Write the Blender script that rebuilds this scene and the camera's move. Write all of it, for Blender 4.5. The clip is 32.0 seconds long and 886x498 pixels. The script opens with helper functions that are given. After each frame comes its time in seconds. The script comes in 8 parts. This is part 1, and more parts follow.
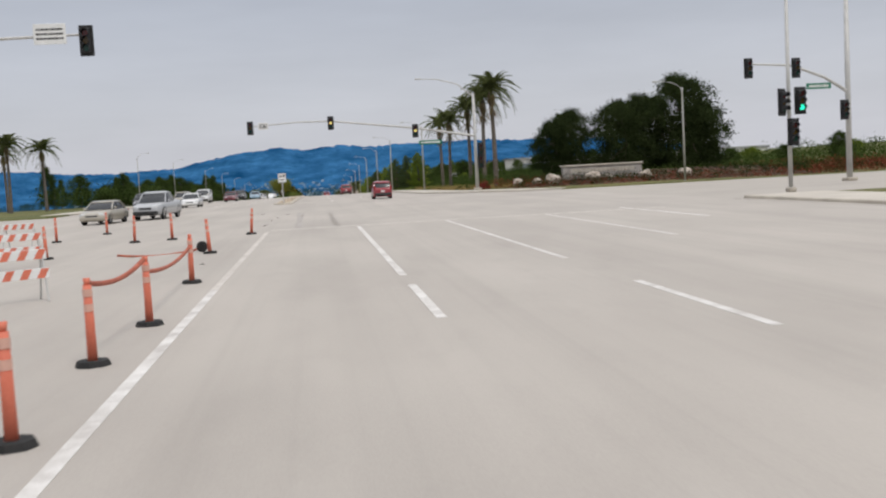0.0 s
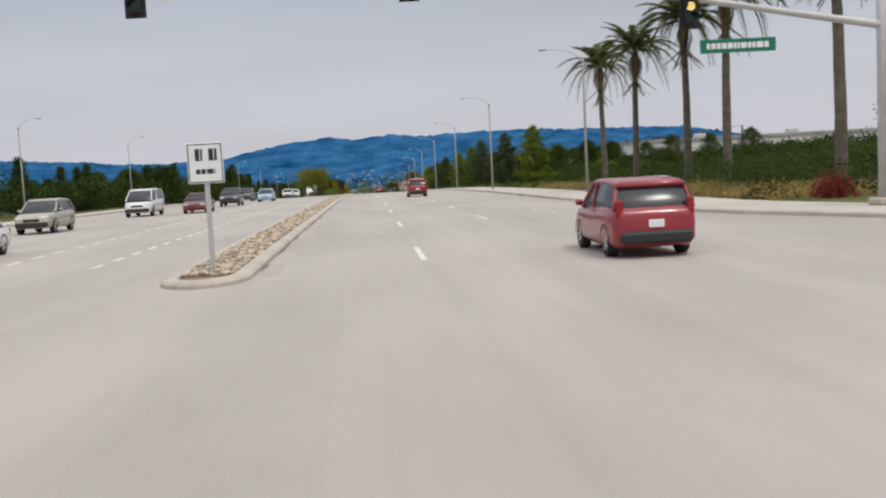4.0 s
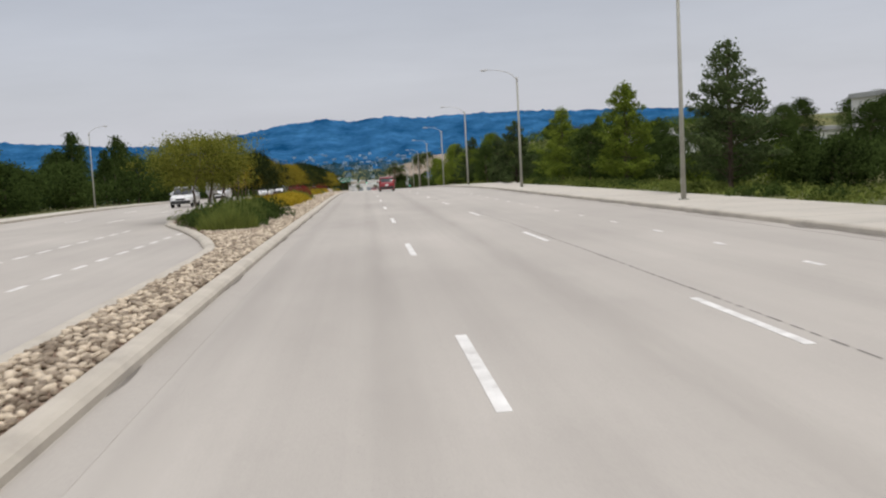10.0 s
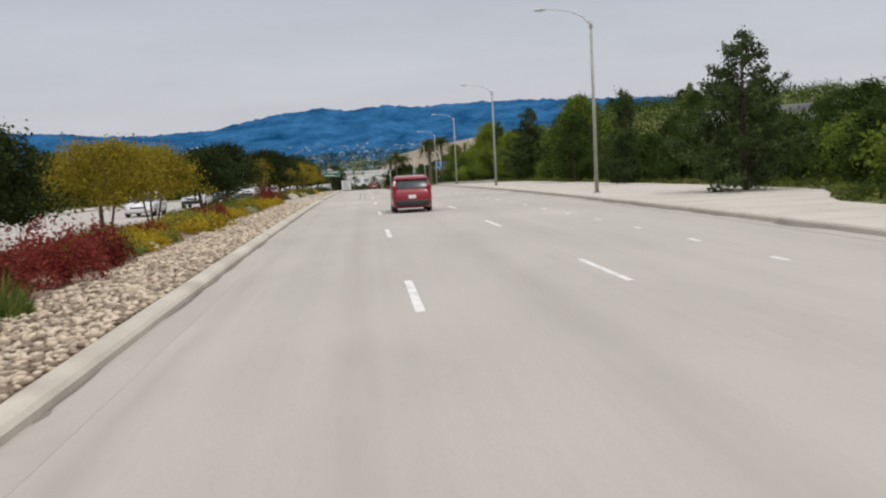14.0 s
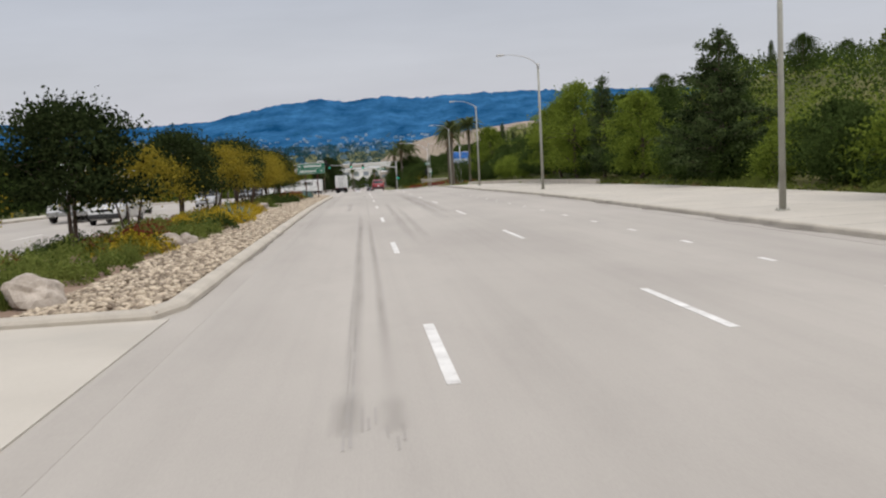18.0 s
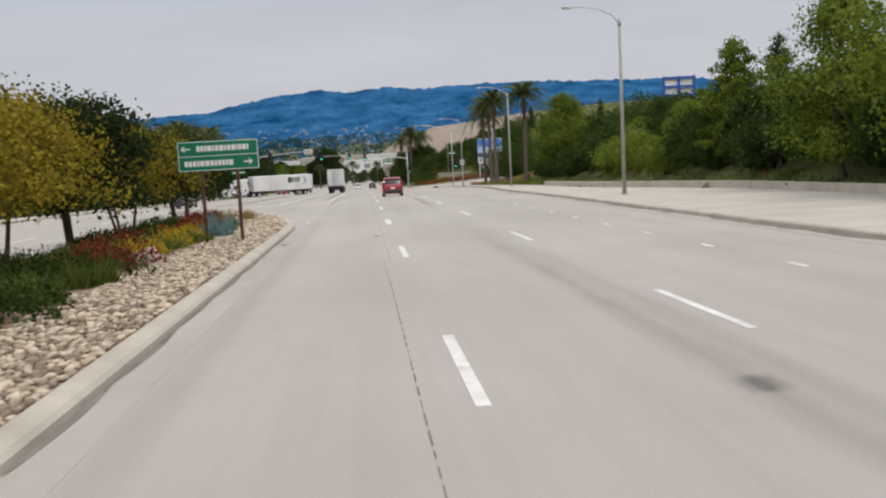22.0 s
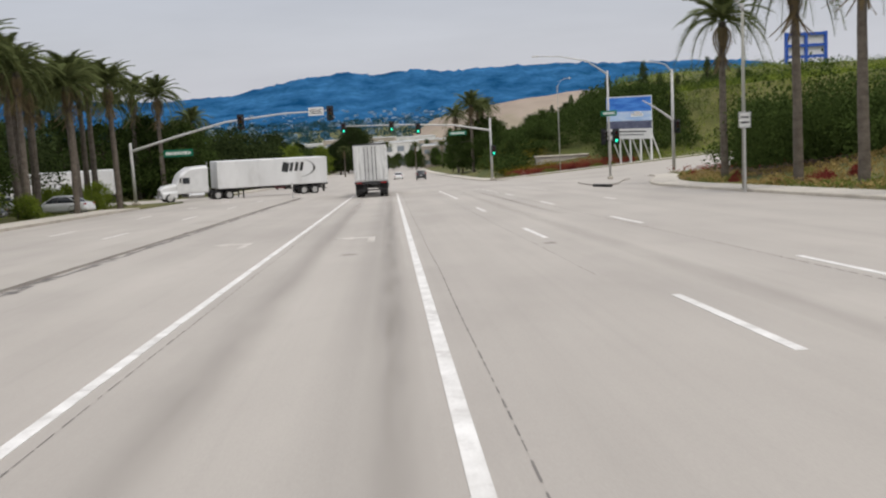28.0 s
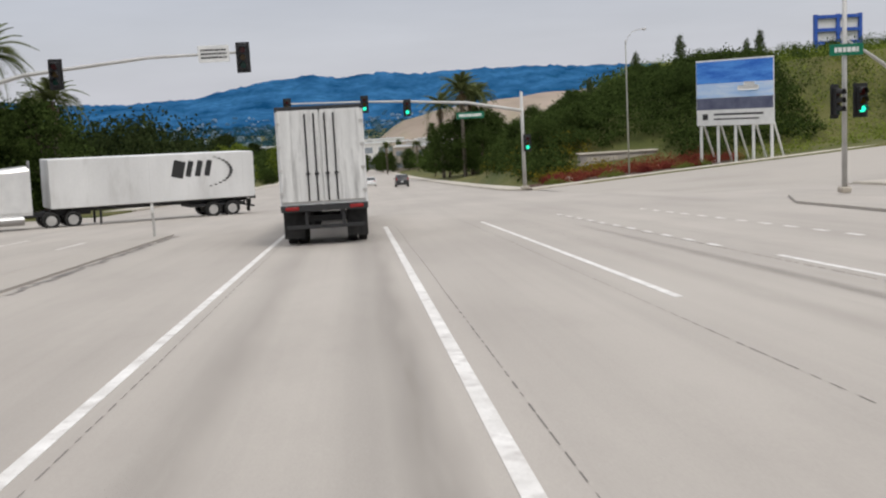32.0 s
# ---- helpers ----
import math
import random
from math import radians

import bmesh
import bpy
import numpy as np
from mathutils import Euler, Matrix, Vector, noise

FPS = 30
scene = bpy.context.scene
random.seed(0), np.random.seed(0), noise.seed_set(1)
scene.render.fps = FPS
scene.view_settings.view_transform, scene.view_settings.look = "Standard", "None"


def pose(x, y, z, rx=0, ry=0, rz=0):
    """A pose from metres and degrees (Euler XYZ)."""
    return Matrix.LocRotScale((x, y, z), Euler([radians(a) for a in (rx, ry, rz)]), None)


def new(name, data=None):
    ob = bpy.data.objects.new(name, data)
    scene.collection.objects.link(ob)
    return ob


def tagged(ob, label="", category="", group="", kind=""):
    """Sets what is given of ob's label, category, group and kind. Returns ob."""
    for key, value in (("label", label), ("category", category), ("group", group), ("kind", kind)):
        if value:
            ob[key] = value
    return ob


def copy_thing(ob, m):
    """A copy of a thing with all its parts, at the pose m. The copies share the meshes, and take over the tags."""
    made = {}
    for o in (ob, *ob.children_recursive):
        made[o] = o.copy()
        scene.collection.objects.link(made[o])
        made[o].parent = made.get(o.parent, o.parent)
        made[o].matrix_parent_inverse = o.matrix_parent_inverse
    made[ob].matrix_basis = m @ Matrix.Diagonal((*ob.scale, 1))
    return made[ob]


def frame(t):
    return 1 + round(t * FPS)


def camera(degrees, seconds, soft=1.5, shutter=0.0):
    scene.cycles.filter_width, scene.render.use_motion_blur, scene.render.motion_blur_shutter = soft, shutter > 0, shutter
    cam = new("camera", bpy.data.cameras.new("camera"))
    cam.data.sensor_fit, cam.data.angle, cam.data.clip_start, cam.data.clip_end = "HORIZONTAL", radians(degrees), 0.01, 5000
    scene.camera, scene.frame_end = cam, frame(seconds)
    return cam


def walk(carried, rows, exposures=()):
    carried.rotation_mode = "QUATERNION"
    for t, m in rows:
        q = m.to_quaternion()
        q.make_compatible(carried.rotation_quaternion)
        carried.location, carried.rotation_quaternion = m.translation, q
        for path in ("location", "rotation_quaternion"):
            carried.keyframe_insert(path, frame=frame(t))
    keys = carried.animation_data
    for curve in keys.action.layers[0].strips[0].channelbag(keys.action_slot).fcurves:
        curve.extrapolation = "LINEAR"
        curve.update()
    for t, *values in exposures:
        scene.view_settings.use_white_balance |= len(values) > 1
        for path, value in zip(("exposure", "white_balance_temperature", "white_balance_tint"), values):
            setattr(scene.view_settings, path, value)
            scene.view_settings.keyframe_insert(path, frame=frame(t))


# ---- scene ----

# ---- camera and its way ----
FOV = 46.79
LEAN = -3.10
ROWS = [
    (0.0, -1.47, 36.34, 2.20, -4.38, -6.85),
    (0.5, -1.48, 45.59, 2.23, -4.30, -6.65),
    (1.0, -1.20, 54.84, 2.18, -4.46, -5.85),
    (1.5, -1.01, 64.13, 2.14, -4.50, -5.35),
    (2.0, -0.94, 73.42, 2.12, -4.57, -4.89),
    (2.5, -1.02, 82.72, 2.10, -4.66, -4.58),
    (3.0, -1.13, 92.01, 2.08, -4.80, -4.40),
    (3.5, -1.22, 101.28, 2.06, -4.78, -4.21),
    (5.5, -1.07, 137.88, 1.93, -4.98, -3.85),
    (6.0, -1.04, 146.84, 1.86, -5.13, -4.11),
    (6.5, -0.99, 155.79, 1.77, -5.20, -4.35),
    (7.0, -0.98, 164.70, 1.67, -5.33, -4.31),
    (7.5, -0.97, 173.56, 1.59, -5.44, -4.07),
    (8.0, -0.97, 182.36, 1.49, -5.41, -4.04),
    (8.5, -0.94, 191.13, 1.38, -5.45, -4.02),
    (9.0, -0.98, 199.86, 1.27, -5.57, -4.09),
    (9.5, -1.03, 208.56, 1.16, -5.48, -4.09),
    (10.0, -1.04, 217.26, 1.04, -5.74, -4.17),
    (10.5, -1.04, 225.97, 0.89, -5.87, -4.11),
    (11.0, -1.00, 234.72, 0.74, -5.83, -4.50),
    (11.5, -0.92, 243.50, 0.58, -5.95, -4.66),
    (12.0, -0.85, 252.33, 0.39, -6.15, -4.72),
    (12.5, -0.72, 261.25, 0.19, -6.06, -4.52),
    (13.0, -0.74, 270.17, -0.02, -6.06, -4.45),
    (13.5, -0.72, 279.09, -0.22, -6.23, -4.32),
    (14.0, -0.69, 288.02, -0.42, -6.30, -4.28),
    (14.5, -0.68, 296.92, -0.62, -6.41, -4.08),
    (16.5, -0.85, 331.09, -1.58, -6.64, -4.11),
    (17.0, -0.75, 338.73, -1.82, -6.76, -4.33),
    (17.5, -0.74, 346.29, -2.06, -6.76, -4.23),
    (18.0, -0.75, 353.84, -2.31, -6.74, -4.31),
    (18.5, -0.75, 361.41, -2.58, -6.78, -4.27),
    (19.0, -0.74, 369.01, -2.85, -6.91, -4.31),
    (19.5, -0.64, 376.73, -3.14, -7.08, -4.26),
    (20.0, -0.68, 384.64, -3.44, -6.97, -4.21),
    (20.5, -0.70, 392.56, -3.73, -6.89, -4.21),
    (21.0, -0.73, 400.51, -4.02, -7.11, -4.21),
    (21.5, -0.82, 408.50, -4.35, -7.22, -4.31),
    (22.0, -0.91, 416.52, -4.68, -7.17, -4.25),
    (22.5, -0.95, 424.59, -5.05, -7.33, -4.32),
    (23.0, -0.97, 432.67, -5.43, -7.45, -4.43),
    (23.5, -0.97, 440.75, -5.80, -7.47, -4.55),
    (24.0, -1.05, 448.81, -6.17, -7.42, -4.55),
    (24.5, -1.25, 456.82, -6.53, -7.41, -3.62),
    (25.0, -1.60, 464.79, -6.89, -7.64, -2.24),
    (25.5, -2.10, 472.74, -7.25, -7.92, -1.18),
    (27.5, -3.82, 503.31, -8.80, -7.76, -2.08),
    (28.0, -4.05, 510.28, -9.20, -7.95, -2.71),
    (28.5, -4.19, 517.07, -9.58, -7.92, -3.68),
    (29.0, -4.26, 523.67, -9.97, -7.88, -3.82),
    (29.5, -4.29, 530.03, -10.35, -7.94, -4.54),
    (30.0, -4.32, 536.18, -10.71, -7.88, -4.34),
    (30.5, -4.38, 542.14, -11.06, -7.80, -4.48),
    (31.0, -4.45, 547.93, -11.41, -7.79, -4.45),
    (31.5, -4.51, 553.59, -11.74, -7.80, -4.26),
    (32.0, -4.56, 559.20, -12.06, -7.83, -4.61),
]
GRADE_Y = list(range(-40, 661, 35))
GRADE_Z = [-0.03, 0.00, 0.10, 0.06, -0.01, -0.13, -0.45, -0.87, -1.43, -2.20, -3.03, -4.09, -5.34, -6.69, -8.29, -9.89, -11.83, -13.89, -15.93, -18.07, -20.20]
cam = camera(FOV, 32.0, soft=2.2, shutter=0.12)
walk(cam, [(t, pose(x, y, z, 90 + p, 0, w) @ pose(0, 0, 0, 0, 0, LEAN)) for t, x, y, z, p, w in ROWS])

# ---- light: bright overcast with a hazy sun ----
SUN_EL, SUN_ROT = 58.0, 150.0
world = bpy.data.worlds.new("overcast_sky")
scene.world = world
world.use_nodes = True
wn, wl = world.node_tree.nodes, world.node_tree.links
wn.clear()
w_out = wn.new("ShaderNodeOutputWorld")
w_bg = wn.new("ShaderNodeBackground")
w_sky = wn.new("ShaderNodeTexSky")
w_sky.sky_type, w_sky.sun_disc = "NISHITA", False
w_sky.sun_elevation, w_sky.sun_rotation = radians(SUN_EL), radians(SUN_ROT)
w_sky.air_density, w_sky.dust_density = 1.0, 3.0
w_co = wn.new("ShaderNodeTexCoord")
w_sep = wn.new("ShaderNodeSeparateXYZ")
w_ramp = wn.new("ShaderNodeValToRGB")
els = w_ramp.color_ramp.elements
els[0].position, els[0].color = 0.0, (0.645, 0.648, 0.70, 1)
els[1].position, els[1].color = 1.0, (1.55, 1.56, 1.62, 1)
for p_, c_ in ((0.06, (0.615, 0.63, 0.685, 1)), (0.16, (0.52, 0.548, 0.62, 1)), (0.24, (0.52, 0.552, 0.635, 1)), (0.5, (1.0, 1.02, 1.08, 1))):
    e_ = els.new(p_)
    e_.color = c_
w_map = wn.new("ShaderNodeMapping")
w_map.inputs["Scale"].default_value = (1.6, 1.6, 9.0)
w_noise = wn.new("ShaderNodeTexNoise")
w_noise.inputs["Scale"].default_value, w_noise.inputs["Detail"].default_value, w_noise.inputs["Roughness"].default_value = 2.2, 6, 0.55
w_cloud = wn.new("ShaderNodeMapRange")
w_cloud.inputs["From Min"].default_value, w_cloud.inputs["From Max"].default_value = 0.3, 0.7
w_cloud.inputs["To Min"].default_value, w_cloud.inputs["To Max"].default_value = 0.94, 1.06
w_mul = wn.new("ShaderNodeVectorMath")
w_mul.operation = "SCALE"
w_sc = wn.new("ShaderNodeVectorMath")
w_sc.operation = "SCALE"
w_sc.inputs["Scale"].default_value = 0.012
w_add = wn.new("ShaderNodeVectorMath")
w_add.operation = "ADD"
wl.new(w_co.outputs["Generated"], w_sep.inputs[0])
wl.new(w_sep.outputs["Z"], w_ramp.inputs["Fac"])
wl.new(w_co.outputs["Generated"], w_map.inputs["Vector"])
wl.new(w_map.outputs[0], w_noise.inputs["Vector"])
wl.new(w_noise.outputs[0], w_cloud.inputs["Value"])
wl.new(w_ramp.outputs["Color"], w_mul.inputs[0])
wl.new(w_cloud.outputs[0], w_mul.inputs["Scale"])
wl.new(w_sky.outputs[0], w_sc.inputs[0])
wl.new(w_mul.outputs[0], w_add.inputs[0])
wl.new(w_sc.outputs[0], w_add.inputs[1])
wl.new(w_add.outputs[0], w_bg.inputs["Color"])
wl.new(w_bg.outputs[0], w_out.inputs["Surface"])
w_bg.inputs["Strength"].default_value = 1.0
sun = new("sun", bpy.data.lights.new("sun", "SUN"))
sun.data.energy, sun.data.angle, sun.data.color = 1.5, radians(12), (1.0, 0.95, 0.88)
sun.matrix_world = pose(0, 0, 60, 90 - SUN_EL, 0, 180 - SUN_ROT)
scene.view_settings.exposure = -0.22

# ---- materials ----
MATS = {}


def stuff_mat(name, col_a, col_b, rough=0.8, scale=3.0, fine=60.0, bump=0.2, bump_dist=0.01, metal=0.0, world_pos=True, stretch=(1, 1, 1),
              stain=None, stain_scale=0.4, stain_amount=0.5, island=0.0, objrand=0.0, coat=0.0, spec=0.3):
    """A procedural surface: two colours by coarse and fine noise, a third as stains, fine relief."""
    if name in MATS:
        return MATS[name]
    m = bpy.data.materials.new(name)
    m.use_nodes = True
    n, l = m.node_tree.nodes, m.node_tree.links
    b = n["Principled BSDF"]
    b.inputs["Roughness"].default_value, b.inputs["Metallic"].default_value = rough, metal
    b.inputs["Specular IOR Level"].default_value = spec
    b.inputs["Coat Weight"].default_value = coat
    src = n.new("ShaderNodeNewGeometry").outputs["Position"] if world_pos else n.new("ShaderNodeTexCoord").outputs["Object"]
    mp = n.new("ShaderNodeMapping")
    mp.inputs["Scale"].default_value = stretch
    l.new(src, mp.inputs["Vector"])
    big, small = n.new("ShaderNodeTexNoise"), n.new("ShaderNodeTexNoise")
    for t, s, d in ((big, scale, 5), (small, fine, 3)):
        t.inputs["Scale"].default_value, t.inputs["Detail"].default_value = s, d
        l.new(mp.outputs[0], t.inputs["Vector"])
    mix = n.new("ShaderNodeMath")
    mix.operation = "MULTIPLY_ADD"
    l.new(small.outputs[0], mix.inputs[0])
    mix.inputs[1].default_value = 0.45
    half = n.new("ShaderNodeMath")
    half.operation = "MULTIPLY_ADD"
    l.new(big.outputs[0], half.inputs[0])
    half.inputs[1].default_value, half.inputs[2].default_value = 1.1, -0.28
    l.new(half.outputs[0], mix.inputs[2])
    fac = mix.outputs[0]
    if island or objrand:
        if island:
            rnd = n.new("ShaderNodeNewGeometry").outputs["Random Per Island"]
        else:
            rnd = n.new("ShaderNodeObjectInfo").outputs["Random"]
        ad = n.new("ShaderNodeMath")
        ad.operation = "MULTIPLY_ADD"
        l.new(rnd, ad.inputs[0])
        ad.inputs[1].default_value = island or objrand
        sub = n.new("ShaderNodeMath")
        sub.operation = "SUBTRACT"
        l.new(fac, sub.inputs[0])
        sub.inputs[1].default_value = (island or objrand) * 0.5
        l.new(sub.outputs[0], ad.inputs[2])
        fac = ad.outputs[0]
    ramp = n.new("ShaderNodeValToRGB")
    ramp.color_ramp.elements[0].position, ramp.color_ramp.elements[0].color = 0.2, (*col_a, 1)
    ramp.color_ramp.elements[1].position, ramp.color_ramp.elements[1].color = 0.8, (*col_b, 1)
    l.new(fac, ramp.inputs["Fac"])
    col = ramp.outputs["Color"]
    if stain:
        st = n.new("ShaderNodeTexNoise")
        st.inputs["Scale"].default_value, st.inputs["Detail"].default_value, st.inputs["Roughness"].default_value = stain_scale, 7, 0.65
        l.new(mp.outputs[0], st.inputs["Vector"])
        rg = n.new("ShaderNodeMapRange")
        rg.inputs["From Min"].default_value, rg.inputs["From Max"].default_value = 0.52, 0.72
        rg.inputs["To Max"].default_value = stain_amount
        l.new(st.outputs[0], rg.inputs["Value"])
        mx = n.new("ShaderNodeMix")
        mx.data_type = "RGBA"
        mx.inputs["B"].default_value = (*stain, 1)
        for s_ in mx.inputs:
            if s_.name == "B" and s_.type == "RGBA":
                s_.default_value = (*stain, 1)
        ins = [s_ for s_ in mx.inputs if s_.type == "RGBA"]
        l.new(rg.outputs[0], mx.inputs[0])
        l.new(col, ins[0])
        col = [s_ for s_ in mx.outputs if s_.type == "RGBA"][0]
    l.new(col, b.inputs["Base Color"])
    if bump:
        bp = n.new("ShaderNodeBump")
        bp.inputs["Strength"].default_value, bp.inputs["Distance"].default_value = bump, bump_dist
        l.new(small.outputs[0], bp.inputs["Height"])
        l.new(bp.outputs[0], b.inputs["Normal"])
    MATS[name] = m
    return m


def leaf_mat(name, col_a, col_b, glow=0.3):
    """Leaves: each one its own shade, letting part of the light through."""
    m = bpy.data.materials.new(name)
    m.use_nodes = True
    n, l = m.node_tree.nodes, m.node_tree.links
    n.remove(n["Principled BSDF"])
    geo, obi = n.new("ShaderNodeNewGeometry"), n.new("ShaderNodeObjectInfo")
    tex = n.new("ShaderNodeTexNoise")
    tex.inputs["Scale"].default_value, tex.inputs["Detail"].default_value = 0.7, 3
    l.new(geo.outputs["Position"], tex.inputs["Vector"])
    a1 = n.new("ShaderNodeMath")
    a1.operation = "MULTIPLY_ADD"
    l.new(geo.outputs["Random Per Island"], a1.inputs[0])
    a1.inputs[1].default_value = 0.55
    l.new(tex.outputs[0], a1.inputs[2])
    a2 = n.new("ShaderNodeMath")
    a2.operation = "MULTIPLY_ADD"
    l.new(obi.outputs["Random"], a2.inputs[0])
    a2.inputs[1].default_value = 0.35
    l.new(a1.outputs[0], a2.inputs[2])
    ramp = n.new("ShaderNodeValToRGB")
    ramp.color_ramp.elements[0].position, ramp.color_ramp.elements[0].color = 0.45, (*col_a, 1)
    ramp.color_ramp.elements[1].position, ramp.color_ramp.elements[1].color = 1.3 / 1.4, (*col_b, 1)
    l.new(a2.outputs[0], ramp.inputs["Fac"])
    dif, tra, mx = n.new("ShaderNodeBsdfDiffuse"), n.new("ShaderNodeBsdfTranslucent"), n.new("ShaderNodeMixShader")
    l.new(ramp.outputs["Color"], dif.inputs["Color"])
    l.new(ramp.outputs["Color"], tra.inputs["Color"])
    mx.inputs[0].default_value = glow
    l.new(dif.outputs[0], mx.inputs[1])
    l.new(tra.outputs[0], mx.inputs[2])
    l.new(mx.outputs[0], n["Material Output"].inputs["Surface"])
    MATS[name] = m
    return m


def plain_mat(name, col, rough=0.5, metal=0.0, coat=0.0, spec=0.5):
    """Paint, plastic, rubber or metal with a little unevenness."""
    d = tuple(c * 0.82 for c in col)
    return stuff_mat(name, d, col, rough, 1.7, 30, 0.05, 0.003, metal, False, coat=coat, spec=spec)


def lamp_mat(name, col, power):
    m = bpy.data.materials.new(name)
    m.use_nodes = True
    b = m.node_tree.nodes["Principled BSDF"]
    b.inputs["Base Color"].default_value = (*col, 1)
    b.inputs["Emission Color"].default_value = (*col, 1)
    b.inputs["Emission Strength"].default_value = power
    MATS[name] = m
    return m


M_ROAD = stuff_mat("pale_worn_asphalt", (0.340, 0.310, 0.278), (0.418, 0.384, 0.344), 0.85, 0.25, 45, 0.25, 0.006, stretch=(1.2, 0.4, 1), stain=(0.30, 0.272, 0.245), stain_scale=0.55, stain_amount=0.3)


def add_streaks(m):
    """Long faint wheel-worn streaks and short hairline cracks along the road."""
    n, l = m.node_tree.nodes, m.node_tree.links
    b = n["Principled BSDF"]
    old = b.inputs["Base Color"].links[0].from_socket
    pos = n.new("ShaderNodeNewGeometry").outputs["Position"]
    fac = None
    for scale, sx, lo, hi, a, z in ((1.0, (0.85, 0.012, 0), 0.42, 0.70, 1.03, 0.955), (1.0, (5.0, 0.05, 0), 0.5, 0.8, 1.01, 0.965), (1.0, (0.16, 0.07, 0), 0.35, 0.65, 0.97, 1.04)):
        mp, t, r = n.new("ShaderNodeMapping"), n.new("ShaderNodeTexNoise"), n.new("ShaderNodeMapRange")
        mp.inputs["Scale"].default_value = sx
        t.inputs["Scale"].default_value, t.inputs["Detail"].default_value = scale, 4
        l.new(pos, mp.inputs["Vector"])
        l.new(mp.outputs[0], t.inputs["Vector"])
        l.new(t.outputs[0], r.inputs["Value"])
        r.inputs["From Min"].default_value, r.inputs["From Max"].default_value = lo, hi
        r.inputs["To Min"].default_value, r.inputs["To Max"].default_value = a, z
        if fac is None:
            fac = r.outputs[0]
        else:
            k = n.new("ShaderNodeMath")
            k.operation = "MULTIPLY"
            l.new(fac, k.inputs[0])
            l.new(r.outputs[0], k.inputs[1])
            fac = k.outputs[0]
    # two darker wheel tracks in the turning lane
    sep = n.new("ShaderNodeSeparateXYZ")
    l.new(pos, sep.inputs[0])
    far = n.new("ShaderNodeMapRange")
    l.new(sep.outputs["Y"], far.inputs["Value"])
    far.inputs["From Min"].default_value, far.inputs["From Max"].default_value = 492, 530
    for xc, wd, dark in ((-4.55, 0.55, 0.16), (-6.35, 0.5, 0.08)):
        d0, d1, r, q, k = n.new("ShaderNodeMath"), n.new("ShaderNodeMath"), n.new("ShaderNodeMapRange"), n.new("ShaderNodeMath"), n.new("ShaderNodeMath")
        d0.operation, d0.inputs[1].default_value = "SUBTRACT", xc
        l.new(sep.outputs["X"], d0.inputs[0])
        d1.operation = "ABSOLUTE"
        l.new(d0.outputs[0], d1.inputs[0])
        r.interpolation_type = "SMOOTHSTEP"
        r.inputs["From Min"].default_value, r.inputs["From Max"].default_value = 0.0, wd
        r.inputs["To Min"].default_value, r.inputs["To Max"].default_value = dark, 0.0
        l.new(d1.outputs[0], r.inputs["Value"])
        q.operation = "MULTIPLY"
        l.new(r.outputs[0], q.inputs[0])
        l.new(far.outputs[0], q.inputs[1])
        k.operation = "MULTIPLY_ADD"
        l.new(q.outputs[0], k.inputs[0])
        k.inputs[1].default_value, k.inputs[2].default_value = -1.0, 1.0
        m2 = n.new("ShaderNodeMath")
        m2.operation = "MULTIPLY"
        l.new(fac, m2.inputs[0])
        l.new(k.outputs[0], m2.inputs[1])
        fac = m2.outputs[0]
    sc = n.new("ShaderNodeVectorMath")
    sc.operation = "SCALE"
    l.new(old, sc.inputs[0])
    l.new(fac, sc.inputs["Scale"])
    l.new(sc.outputs[0], b.inputs["Base Color"])


add_streaks(M_ROAD)
M_CROSS = stuff_mat("pale_cross_asphalt", (0.335, 0.306, 0.272), (0.42, 0.386, 0.344), 0.85, 0.2, 45, 0.25, 0.006, stain=(0.30, 0.27, 0.24), stain_scale=0.2, stain_amount=0.35)
M_CONC = stuff_mat("curb_concrete", (0.37, 0.33, 0.275), (0.53, 0.48, 0.405), 0.85, 0.8, 40, 0.25, 0.006, stain=(0.26, 0.23, 0.20), stain_scale=0.7, stain_amount=0.5)
M_WALK = stuff_mat("sidewalk_concrete", (0.415, 0.380, 0.328), (0.53, 0.487, 0.422), 0.85, 0.35, 40, 0.2, 0.005, stain=(0.36, 0.33, 0.30), stain_scale=0.3, stain_amount=0.4)
M_GUTTER = stuff_mat("gutter_concrete", (0.336, 0.306, 0.273), (0.415, 0.380, 0.339), 0.85, 0.6, 40, 0.2, 0.005, stretch=(1, 0.3, 1), stain=(0.30, 0.27, 0.24), stain_scale=1.0, stain_amount=0.35)
M_PAINT = stuff_mat("white_road_paint", (0.52, 0.50, 0.47), (0.80, 0.78, 0.75), 0.7, 2.2, 35, 0.2, 0.003, stain=(0.40, 0.37, 0.345), stain_scale=2.6, stain_amount=0.85)
M_FADED = stuff_mat("faded_road_paint", (0.44, 0.415, 0.385), (0.70, 0.68, 0.65), 0.75, 2.6, 35, 0.2, 0.003, stain=(0.39, 0.36, 0.335), stain_scale=1.6, stain_amount=0.95)
M_YELLOW = stuff_mat("yellow_road_paint", (0.50, 0.42, 0.22), (0.66, 0.54, 0.24), 0.7, 1.6, 35, 0.2, 0.003, stain=(0.40, 0.37, 0.33), stain_scale=3, stain_amount=0.9)
M_TAR = stuff_mat("dark_joint_seal", (0.10, 0.09, 0.085), (0.25, 0.23, 0.21), 0.9, 1.2, 30, 0.2, 0.003)
M_RUBBER_MARK = stuff_mat("tyre_rubber_on_road", (0.30, 0.275, 0.25), (0.395, 0.365, 0.335), 0.85, 1.5, 40, 0.1, 0.002, stretch=(3, 0.3, 1))
